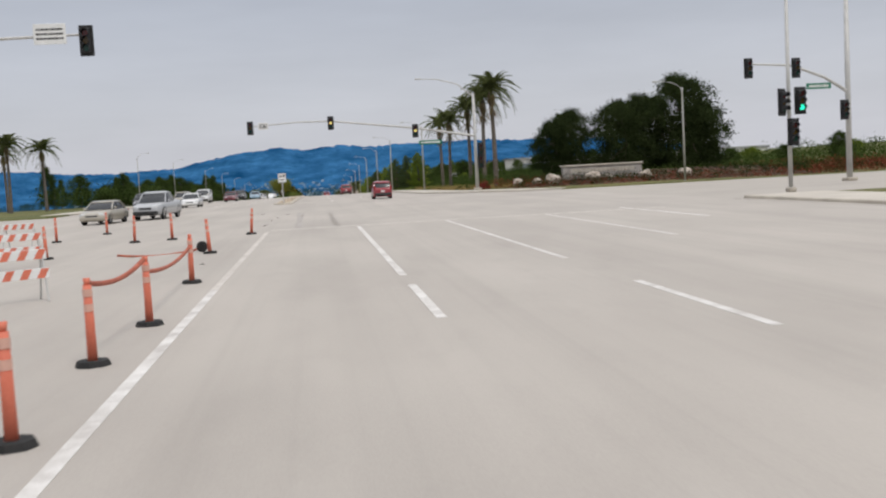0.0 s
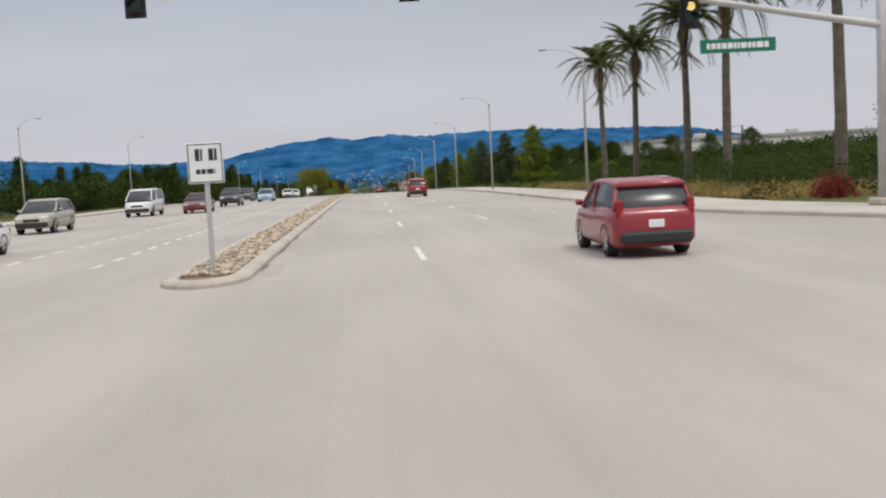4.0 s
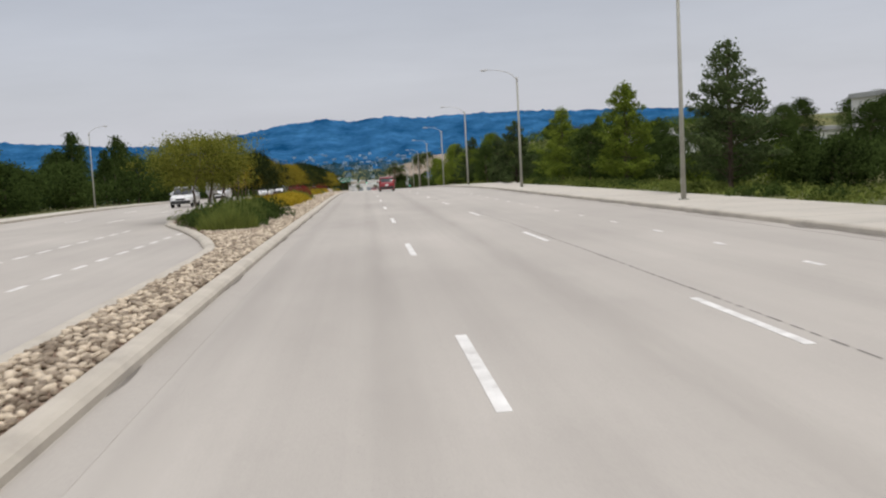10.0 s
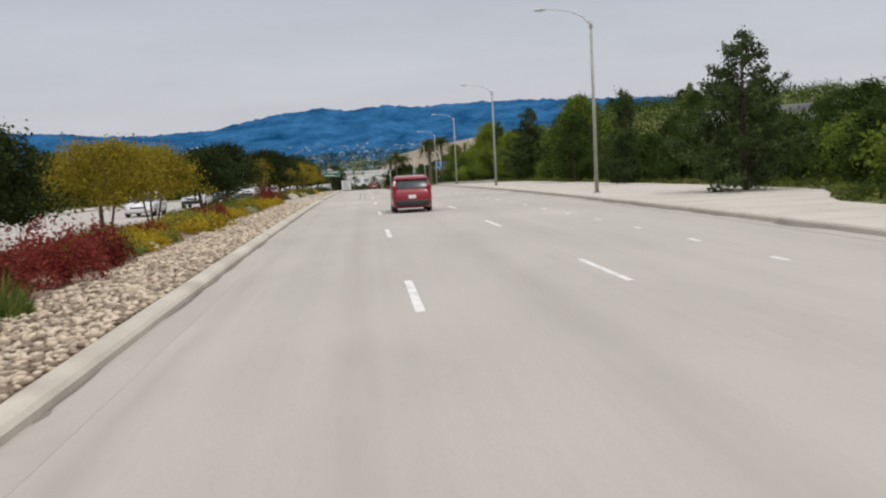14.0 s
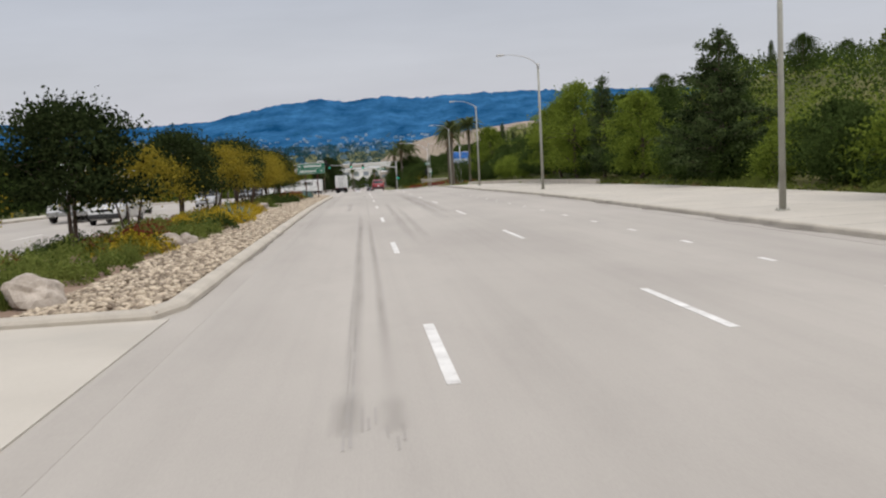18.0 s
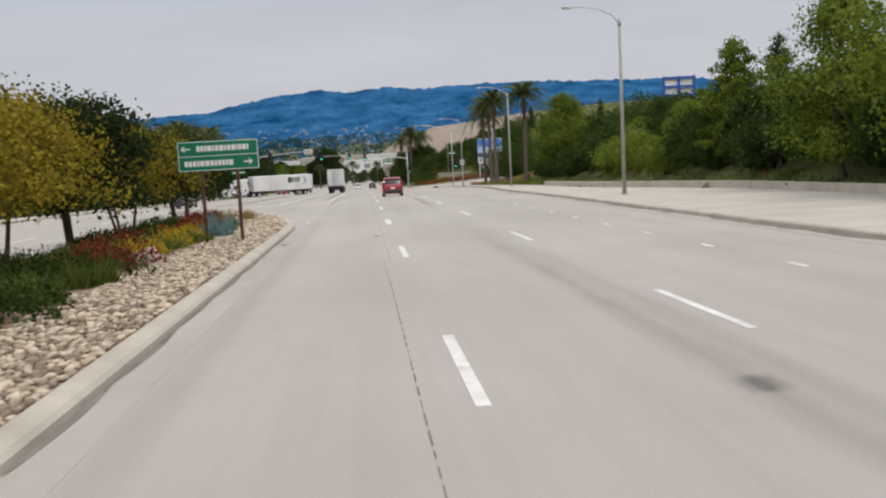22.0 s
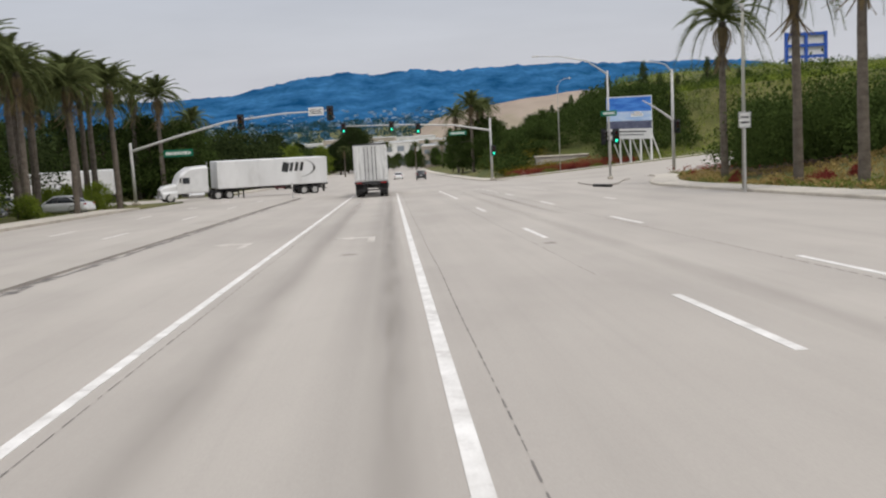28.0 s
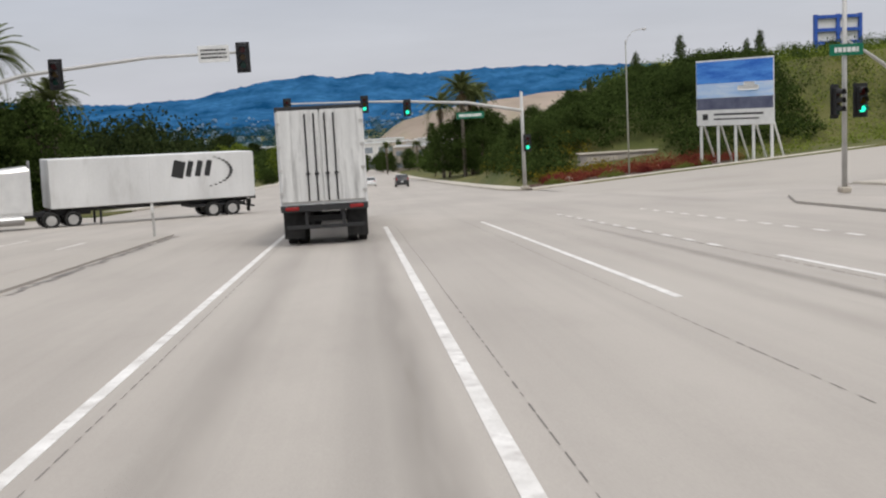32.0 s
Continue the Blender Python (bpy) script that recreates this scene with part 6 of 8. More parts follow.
def car(label, paint, x, y, rz=0.0, kind="sedan", category="car", group="cars on the road"):
    """A car that faces +y before it is turned by rz degrees."""
    L, W, H, hood, belt, r = {"sedan": (4.7, 1.82, 1.45, 0.86, 0.93, 0.32), "suv": (4.6, 1.86, 1.70, 1.02, 1.08, 0.35), "hatch": (4.25, 1.78, 1.62, 0.98, 1.02, 0.32),
                              "van": (5.3, 1.98, 1.98, 1.1, 1.18, 0.35), "pickup": (5.6, 1.98, 1.85, 1.1, 1.15, 0.4)}[kind]
    top = thing(kind if kind in ("suv", "van") else ("pickup_truck" if kind == "pickup" else "car"), label, category, Matrix.Translation((x, y, zr(y) + 0.004)) @ Matrix.Rotation(math.atan2(zr(y + 2) - zr(y - 2), 4), 4, "X") @ Matrix.Rotation(radians(rz), 4, "Z"), group)
    h, w = L / 2, W / 2
    z0 = 0.2 if kind in ("sedan", "hatch") else 0.27
    bm = bmesh.new()

    def sec(yy, ww, zt, zb=z0):
        return (yy, [(ww * 0.86, zb), (ww * 0.98, zb + 0.12), (ww, (zb + zt) * 0.52), (ww * 0.985, zt - 0.16), (ww * 0.93, zt - 0.03), (ww * 0.80, zt)])
    rear_top = belt + (0.05 if kind != "sedan" else 0.0)
    sections(bm, [sec(-h, w * 0.84, rear_top - 0.2, z0 + 0.14), sec(-h + 0.07, w * 0.93, rear_top - 0.06, z0 + 0.05), sec(-h + 0.3, w * 0.985, rear_top), sec(-h * 0.5, w, rear_top), sec(0, w, belt), sec(h * 0.38, w, belt), sec(h * 0.62, w * 0.985, hood), sec(h * 0.88, w * 0.93, hood - 0.09, z0 + 0.02), sec(h - 0.05, w * 0.82, hood - 0.24, z0 + 0.08), sec(h, w * 0.74, hood - 0.32, z0 + 0.14)])
    part("body", bm, paint, top, "", True)
    # cabin
    if kind == "sedan":
        cab = [(-h * 0.72, 0.0), (-h * 0.40, 0.97), (-h * 0.1, 1.0), (h * 0.12, 0.95), (h * 0.44, 0.0)]
    elif kind == "pickup":
        cab = [(-h * 0.24, 0.0), (-h * 0.20, 0.93), (-h * 0.05, 1.0), (h * 0.18, 0.96), (h * 0.42, 0.0)]
    elif kind == "van":
        cab = [(-h * 0.97, 0.0), (-h * 0.94, 0.92), (-h * 0.5, 1.0), (h * 0.4, 0.96), (h * 0.70, 0.0)]
    else:
        cab = [(-h * 0.93, 0.0), (-h * 0.80, 0.90), (-h * 0.4, 1.0), (h * 0.12, 0.96), (h * 0.48, 0.0)]
    hc = H - belt

    def csec(yy, f, sh=0.0, g=1.0):
        zt = belt + hc * max(f, 0.02) - sh
        tw = w * (0.92 - 0.17 * f) * g
        return (yy, [(w * 0.92 * g, belt - 0.05), (w * 0.93 * g, belt), (tw + 0.02, zt - 0.06), (tw - 0.06, zt)])
    bm = bmesh.new()
    sections(bm, [csec(a, f) for a, f in cab])
    part("glazed_cabin", bm, M_GLASS, top, "dark tinted windows", True)
    bm = bmesh.new()
    roof = [(a, f) for a, f in cab if f > 0.5]
    secs = []
    for a, f in [(roof[0][0] - 0.1, roof[0][1] - 0.06)] + roof + [(roof[-1][0] + 0.12, roof[-1][1] - 0.08)]:
        zt = belt + hc * f
        tw = w * (0.92 - 0.17 * f)
        secs.append((a, [(tw + 0.035, zt - 0.09), (tw + 0.035, zt - 0.03), (tw - 0.08, zt + 0.02)]))
    sections(bm, secs)
    part("roof", bm, paint, top, "", True)
    for s in (-1, 1):
        for (a0, f0), (a1, f1) in ((cab[0], cab[1]), (cab[-1], cab[-2])):
            bm = bmesh.new()
            tube(bm, (s * w * 0.925, a0, belt - 0.02), (s * (w * (0.92 - 0.17 * f1) + 0.015), a1, belt + hc * f1 - 0.05), 0.05, 0.04, 6)
            part("pillar", bm, paint, top)
        bm = bmesh.new()
        tube(bm, (s * w * 0.935, -0.05 * h, belt - 0.02), (s * (w * 0.755 + 0.02), -0.05 * h, H - 0.05), 0.04, 0.035, 6)
        part("pillar", bm, paint if kind != "sedan" else M_PLASTIC, top)
        bm = bmesh.new()
        box(bm, s * (w + 0.09), h * 0.33, belt + 0.08, 0.17, 0.12, 0.14, 0.04)
        part("mirror", bm, paint, top)
        bm = bmesh.new()
        if kind in ("suv", "hatch", "van"):
            box(bm, s * w * 0.83, -h + 0.09, belt - 0.02, 0.16, 0.12, 0.42, 0.04)
        else:
            box(bm, s * w * 0.72, -h + 0.05, belt - 0.16, 0.36, 0.1, 0.16, 0.03)
        part("tail_light", bm, M_TAIL, top)
        bm = bmesh.new()
        box(bm, s * w * 0.66, h - 0.17, hood - 0.22, 0.36, 0.22, 0.14, 0.04)
        part("headlight", bm, M_HEAD, top)
        for yy in (-h * 0.60, h * 0.62):
            wheel(top, s * (w - 0.13), yy, r)
            bm = bmesh.new()
            for i in range(8):
                a0, a1 = math.pi * i / 8, math.pi * (i + 1) / 8
                q = [(s * (w + 0.006), yy + rr * math.cos(a), r + rr * math.sin(a)) for a in (a0, a1) for rr in (r * 1.0, r * 1.17)]
                vs = [bm.verts.new(p) for p in q]
                bm.faces.new((vs[0], vs[1], vs[3], vs[2]))
            part("wheel_arch", bm, M_PLASTIC, top)
    for yy, zz, nm in ((-h - 0.01, z0 + 0.22, "rear_bumper"), (h - 0.03, z0 + 0.2, "front_bumper")):
        bm = bmesh.new()
        box(bm, 0, yy, zz, W * 0.84, 0.16, 0.26, 0.06)
        part(nm, bm, paint if kind == "sedan" else M_PLASTIC, top)
    bm = bmesh.new()
    box(bm, 0, h - 0.02, hood - 0.33, W * 0.42, 0.08, 0.14, 0.02)
    part("grille", bm, M_PLASTIC, top)
    bm = bmesh.new()
    box(bm, 0, -h - 0.1 if kind == "sedan" else -h - 0.02, z0 + (0.28 if kind == "sedan" else 0.5), 0.32, 0.02, 0.16, 0.01)
    part("number_plate", bm, M_WHITE, top, "plain white plate")
    if kind == "pickup":
        bm = bmesh.new()
        box(bm, 0, -h * 0.60, belt + 0.02, W * 0.80, h * 0.68, 0.06)
        part("bed_cover", bm, M_PLASTIC, top)
    return top


def paint_mat(name, col, rough=0.3):
    return plain_mat(name, col, rough, 0.0, 0.6)


P_RED = paint_mat("deep_red_car_paint", (0.27, 0.012, 0.02))
P_MAROON = paint_mat("maroon_car_paint", (0.13, 0.012, 0.02))
P_WHITE = paint_mat("white_car_paint", (0.72, 0.72, 0.71))
P_SILVER = paint_mat("silver_car_paint", (0.40, 0.41, 0.42))
P_GREY = paint_mat("dark_grey_car_paint", (0.05, 0.054, 0.06))
P_BLUE = paint_mat("pale_blue_car_paint", (0.30, 0.44, 0.56))
P_BLACK = paint_mat("black_car_paint", (0.014, 0.014, 0.016))
P_TAN = paint_mat("beige_car_paint", (0.36, 0.33, 0.27))

car("deep red hatchback in the second lane", P_RED, 1.45, 335.0, 0, "hatch")
car("deep red hatchback in the third lane", P_RED, 4.6, 133.0, 0, "hatch")
car("deep red hatchback between the dashed lines", P_RED, 3.3, 204.0, 0, "hatch")
car("deep red hatchback in the lane beside the median", P_RED, 1.6, 506.5, 0, "hatch")
car("maroon sedan on the oncoming roadway", P_MAROON, -13.9, 189.0, 180, "sedan")
car("white van on the oncoming roadway", P_WHITE, -17.6, 187.5, 180, "van")
car("black suv on the oncoming roadway", P_BLACK, -14.1, 209.5, 180, "suv")
car("white suv on the oncoming roadway", P_WHITE, -16.0, 304, 180, "suv")
car("pale blue sedan on the oncoming roadway", P_BLUE, -12.8, 230, 180, "sedan")
car("dark grey suv on the oncoming roadway", P_GREY, -16.6, 243, 180, "suv")
car("beige sedan on the oncoming roadway", P_TAN, -15.0, 104, 172, "sedan")
car("silver pickup truck on the oncoming roadway", P_SILVER, -12.3, 108.2, 172, "pickup")
car("dark grey sedan on the oncoming roadway", P_GREY, -14.7, 126.5, 180, "sedan")
car("dark grey suv on the oncoming roadway", P_GREY, -18.4, 141, 180, "suv")
car("white sedan on the oncoming roadway", P_WHITE, -14.2, 144, 180, "sedan")
car("beige suv on the oncoming roadway", P_TAN, -17.6, 164, 180, "suv")
car("white pickup truck on the oncoming roadway", P_WHITE, -16.4, 328, 180, "pickup")
car("white sedan on the oncoming roadway", P_WHITE, -14.0, 352, 180, "sedan")
car("dark grey suv on the oncoming roadway", P_GREY, -13.8, 386, 180, "suv")
car("white suv on the oncoming roadway", P_WHITE, -17.0, 428, 180, "suv")
car("silver sedan on the oncoming roadway", P_SILVER, -14.4, 446, 180, "sedan")
car("white pickup truck on the oncoming roadway", P_WHITE, -14.2, 411, 180, "pickup")
car("white suv on the oncoming roadway", P_WHITE, -13.6, 369, 180, "suv")
car("dark grey sedan on the oncoming roadway", P_GREY, -16.4, 506, 180, "sedan")
car("dark grey sedan on the oncoming roadway", P_GREY, -21.0, 533, 180, "sedan")
car("black suv driving downhill far ahead", P_BLACK, 1.6, 700, 0, "suv")
car("white sedan driving downhill far ahead", P_WHITE, -2.4, 722, 0, "sedan")
car("red sedan at the side of the street", P_RED, -21.0, 676, 160, "sedan")
car("white sedan parked beside the palms", P_WHITE, -29.5, 590.5, 78, "sedan", "car", "parked cars")
car("dark grey sedan parked beside the palms", P_GREY, -33.5, 583, 84, "sedan", "car", "parked cars")
car("white suv parked under the palms", P_WHITE, -37.5, 596, 80, "suv", "car", "parked cars")

M_BOX = stuff_mat("white_trailer_panel", (0.58, 0.58, 0.57), (0.74, 0.74, 0.73), 0.45, 0.6, 20, 0.05, 0.003, world_pos=False, stretch=(1, 1, 0.3), stain=(0.45, 0.44, 0.42), stain_scale=0.8, stain_amount=0.5)
M_DIRTY = stuff_mat("grimy_trailer_door", (0.50, 0.50, 0.49), (0.74, 0.74, 0.72), 0.5, 1.2, 20, 0.05, 0.003, world_pos=False, stretch=(2.5, 1, 0.25), stain=(0.16, 0.155, 0.15), stain_scale=1.3, stain_amount=0.7)


def dual(parent, y, r=0.5, half=1.22):
    for s in (-1, 1):
        wheel(parent, s * (half - 0.14), y, r, 0.27, M_GALV)
        wheel(parent, s * (half - 0.46), y, r, 0.27, M_GALV)


def trailer(label, m, length=14.0, logo=False, group="trailers"):
    """A box trailer: its rear doors face -y, its nose is at +y."""
    top = thing("box_trailer", label, "trailer", m, group)
    z0, z1, w = 1.18, 4.1, 1.29
    bm = bmesh.new()
    box(bm, 0, length / 2, (z0 + z1) / 2, 2 * w, length, z1 - z0, 0.04)
    body = part("body", bm, M_BOX, top)
    for i in range(int(length / 1.2)):
        for s in (-1, 1):
            bm = bmesh.new()
            box(bm, s * (w + 0.006), 0.7 + i * 1.2, (z0 + z1) / 2, 0.012, 0.05, z1 - z0 - 0.2)
            part("side_post", bm, M_BOX, body)
    for s in (-1, 1):
        bm = bmesh.new()
        box(bm, s * 0.625, -0.03, (z0 + z1) / 2 + 0.02, 1.2, 0.05, z1 - z0 - 0.22, 0.012)
        d = part("rear_door", bm, M_DIRTY, top, "streaked grey-white rear door")
        for px in (0.16, 0.42):
            bm = bmesh.new()
            tube(bm, (s * px, -0.085, z0 + 0.15), (s * px, -0.085, z1 - 0.2), 0.026, 0.026, 6)
            box(bm, s * px, -0.08, z0 + 0.95, 0.12, 0.05, 0.06)
            part("lock_rod", bm, M_PLASTIC, d, "dark lock rod")
        for k in range(4):
            bm = bmesh.new()
            box(bm, s * 1.22, -0.06, z0 + 0.4 + k * 0.68, 0.12, 0.05, 0.08)
            part("hinge", bm, M_GALV, d)
        bm = bmesh.new()
        box(bm, s * 0.95, -0.06, z0 - 0.06, 0.4, 0.05, 0.11, 0.02)
        part("tail_light", bm, M_TAIL, top)
        bm = bmesh.new()
        box(bm, s * 0.95, 0.35, 0.62, 0.6, 0.03, 0.8)
        part("mud_flap", bm, M_TYRE, top)
    bm = bmesh.new()
    box(bm, 0, -0.02, z0 - 0.06, 2 * w, 0.08, 0.2, 0.01)
    part("rear_sill", bm, M_PLASTIC, top)
    bm = bmesh.new()
    box(bm, 0, -0.02, z1 - 0.05, 2 * w, 0.06, 0.14, 0.01)
    part("rear_header", bm, M_PLASTIC, top)
    bm = bmesh.new()
    box(bm, 0, 0.05, 0.56, 2.3, 0.1, 0.11, 0.01)
    for s in (-0.55, 0.55):
        box(bm, s, 0.06, 0.82, 0.1, 0.08, 0.55)
    part("underride_guard", bm, M_PLASTIC, top)
    bm = bmesh.new()
    for s in (-0.5, 0.5):
        box(bm, s, length / 2, z0 - 0.14, 0.12, length * 0.96, 0.28)
    box(bm, 0, 2.4, 0.78, 2.0, 3.6, 0.18)
    part("chassis", bm, M_PLASTIC, top)
    for s in (-0.9, 0.9):
        bm = bmesh.new()
        box(bm, s, length - 2.9, 0.6, 0.12, 0.12, 1.1)
        part("landing_leg", bm, M_PLASTIC, top)
    dual(top, 1.5)
    dual(top, 2.75)
    if logo:
        for s in (-1, 1):
            bm = bmesh.new()
            for px, pw, ph in ((3.0, 0.35, 1.0), (3.6, 0.35, 1.0), (4.2, 0.35, 1.0), (4.9, 0.75, 1.05)):
                box(bm, s * (w + 0.016), px, 3.15, 0.006, pw, ph, 0, Matrix.Rotation(0.25, 4, "X"))
            part("painted_mark", bm, M_SIGNBLACK, body, "bold black painted mark")
            bm = bmesh.new()
            for k in range(14):
                a = radians(-70 + k * 10)
                box(bm, s * (w + 0.016), 3.6 - 2.1 * math.cos(a), 2.95 + 1.0 * math.sin(a), 0.006, 0.22, 0.16 * (1 - abs(k - 7) / 9), 0)
            part("painted_swoosh", bm, M_SIGNBLACK, body)
    return top


def tractor(label, m, paint):
    """A conventional road tractor facing +y."""
    top = thing("truck_tractor", label, "truck", m, "truck tractors")
    bm = bmesh.new()
    sections(bm, [(0.0, [(1.15, 0.9), (1.2, 1.1), (1.2, 3.5), (1.05, 3.75)]), (1.9, [(1.15, 0.9), (1.2, 1.1), (1.2, 3.4), (1.0, 3.6)]), (2.9, [(1.12, 0.9), (1.15, 1.1), (1.12, 2.7), (0.95, 2.95)]), (3.35, [(1.05, 0.9), (1.1, 1.1), (1.08, 1.9), (0.9, 2.05)])])
    part("cab", bm, paint, top)
    bm = bmesh.new()
    sections(bm, [(3.3, [(0.85, 0.85), (0.95, 1.0), (0.95, 1.75), (0.75, 1.95)]), (4.6, [(0.78, 0.8), (0.85, 0.95), (0.82, 1.55), (0.62, 1.72)]), (4.95, [(0.7, 0.75), (0.75, 0.9), (0.7, 1.3), (0.5, 1.42)])])
    part("hood", bm, paint, top)
    bm = bmesh.new()
    sections(bm, [(2.75, [(0.98, 2.05), (0.96, 2.1), (0.93, 2.72), (0.85, 2.8)]), (3.12, [(0.98, 2.0), (0.96, 2.05), (0.90, 2.35), (0.85, 2.45)])])
    part("windscreen", bm, M_GLASS, top)
    for s in (-1, 1):
        bm = bmesh.new()
        box(bm, s * 1.19, 2.35, 2.25, 0.04, 0.75, 0.65, 0.02)
        part("side_window", bm, M_GLASS, top)
        bm = bmesh.new()
        sections(bm, [(3.35, [(1.2, 0.5), (1.22, 1.0), (1.15, 1.25)]), (4.85, [(1.15, 0.5), (1.17, 0.95), (1.05, 1.1)])]) if s > 0 else tube(bm, (-1.05, 0.05, 1.0), (-1.05, 0.05, 4.1), 0.08, 0.08, 10)
        part("fender" if s > 0 else "exhaust_stack", bm, paint if s > 0 else M_CHROME, top)
        bm = bmesh.new()
        tube(bm, (s * 1.05, 0.5, 0.65), (s * 1.05, 2.2, 0.65), 0.3, 0.3, 14)
        part("fuel_tank", bm, M_CHROME, top)
        bm = bmesh.new()
        box(bm, s * 1.35, 3.0, 2.35, 0.12, 0.15, 0.5, 0.03)
        part("mirror", bm, M_PLASTIC, top)
        bm = bmesh.new()
        box(bm, s * 0.78, 4.85, 1.02, 0.3, 0.14, 0.2, 0.03)
        part("headlight", bm, M_HEAD, top)
        wheel(top, s * 1.05, 4.1, 0.5, 0.28, M_GALV)
    bm = bmesh.new()
    box(bm, 0, 4.98, 1.0, 0.95, 0.06, 0.62, 0.02)
    part("grille", bm, M_CHROME, top)
    bm = bmesh.new()
    box(bm, 0, 5.1, 0.55, 2.3, 0.2, 0.32, 0.05)
    part("bumper", bm, M_CHROME, top)
    bm = bmesh.new()
    for s in (-0.45, 0.45):
        box(bm, s, 0.6, 0.85, 0.12, 8.0, 0.25)
    box(bm, 0, -1.6, 1.02, 0.9, 1.0, 0.12)
    part("chassis", bm, M_PLASTIC, top)
    dual(top, -1.0)
    dual(top, -2.25)
    return top


def on_road(x, y, rz, lift=0.004):
    g = math.atan2(zr(y + 4) - zr(y - 4), 8)
    return Matrix.Translation((x, y, zr(y) + lift)) @ Matrix.Rotation(g, 4, "X") @ Matrix.Rotation(radians(rz), 4, "Z")


trailer("white box trailer with streaked doors in the turning lane", on_road(-5.55, 589.6, 0))
tractor("grey truck tractor in front of a white trailer", on_road(-5.55, 589.6, 0) @ Matrix.Translation((0, 15.1, 0)), P_SILVER)
semi = Matrix.Translation((-11.8, 627.6, zr(627.2) - 0.03)) @ Matrix.Rotation(radians(116), 4, "Z") @ Matrix.Rotation(radians(1.45), 4, "X")
trailer("white box trailer with a bold black mark turning across the road", semi, 12.6, True)
tractor("white truck tractor turning across the road", semi @ Matrix.Translation((0, 13.6, 0)), P_WHITE)
for x_, y_, rz_ in ((-37, 635.5, 91), (-53.5, 636.5, 90)):
    trailer("white box trailer parked in the yard behind the palms", Matrix.Translation((x_, y_, zr(y_) + 0.004 * (x_ + 30) + 0.0)) @ Matrix.Rotation(radians(rz_), 4, "Z"), 13.5, False, "parked trailers")
trailer("white box trailer on the oncoming roadway", on_road(-18.0, 433, 180), 12.0)
tractor("white truck tractor on the oncoming roadway", on_road(-18.0, 433, 180) @ Matrix.Translation((0, 13.0, 0)), P_WHITE)


# ---- buildings and walls ----
M_STUCCO = stuff_mat("white_stucco", (0.62, 0.61, 0.58), (0.76, 0.75, 0.72), 0.85, 0.2, 8, 0.1, 0.01, stain=(0.5, 0.48, 0.45), stain_scale=0.15, stain_amount=0.4)
M_TANWALL = stuff_mat("tan_stucco", (0.42, 0.36, 0.29), (0.56, 0.49, 0.41), 0.85, 0.2, 8, 0.1, 0.01)
M_ROOF = stuff_mat("grey_flat_roof", (0.28, 0.28, 0.28), (0.42, 0.42, 0.41), 0.9, 0.3, 8, 0.1, 0.01)
M_WIN = stuff_mat("dark_window_pane", (0.20, 0.23, 0.26), (0.32, 0.35, 0.38), 0.15, 1, 5, 0, 0)
M_STEELBLUE = plain_mat("blue_painted_steel", (0.025, 0.10, 0.46), 0.45)
M_WALLGREY = stuff_mat("grey_stone_wall", (0.22, 0.20, 0.18), (0.42, 0.39, 0.36), 0.9, 1.0, 12, 0.4, 0.02)
M_TANHILL = stuff_mat("bare_tan_slope", (0.25, 0.205, 0.165), (0.38, 0.315, 0.26), 1.0, 0.01, 0.05, 0, 0, stain=(0.20, 0.20, 0.11), stain_scale=0.012, stain_amount=0.7, spec=0.0)


def building(label, x, y, w, d, h, wall, cols, rows, zb=None, rz=0.0, name="warehouse", rim=None):
    """A flat-roofed block with a parapet and rows of windows on the side towards the road."""
    z = (land(x, y) - 0.6) if zb is None else zb
    top = thing(name, label, "building", Matrix.Translation((x, y, z)) @ Matrix.Rotation(radians(rz), 4, "Z"))
    bm = bmesh.new()
    box(bm, 0, 0, h / 2, w, d, h)
    part("wall", bm, wall, top)
    bm = bmesh.new()
    box(bm, 0, 0, h + 0.15, w + 0.5, d + 0.5, 0.5)
    part("parapet", bm, rim or wall, top)
    bm = bmesh.new()
    box(bm, 0, 0, h + 0.42, w - 0.6, d - 0.6, 0.08)
    rf = part("roof", bm, M_ROOF, top)
    for k in range(3):
        bm = bmesh.new()
        box(bm, (k - 1) * w * 0.28, d * 0.1, h + 0.9, 2.2, 1.8, 1.0, 0.1)
        part("roof_unit", bm, M_GALV, rf)
    ww, hh = w / cols * 0.55, h / rows * 0.42
    for i in range(cols):
        for j in range(rows):
            cx, cz = -w / 2 + (i + 0.5) * w / cols, (j + 0.55) * h / rows
            bm = bmesh.new()
            box(bm, cx, -d / 2 - 0.03, cz, ww, 0.08, hh)
            wd = part("window", bm, M_WIN, top)
            bm = bmesh.new()
            box(bm, cx, -d / 2 - 0.1, cz - hh / 2 - 0.08, ww + 0.2, 0.2, 0.12)
            part("sill", bm, wall, wd)
    return top


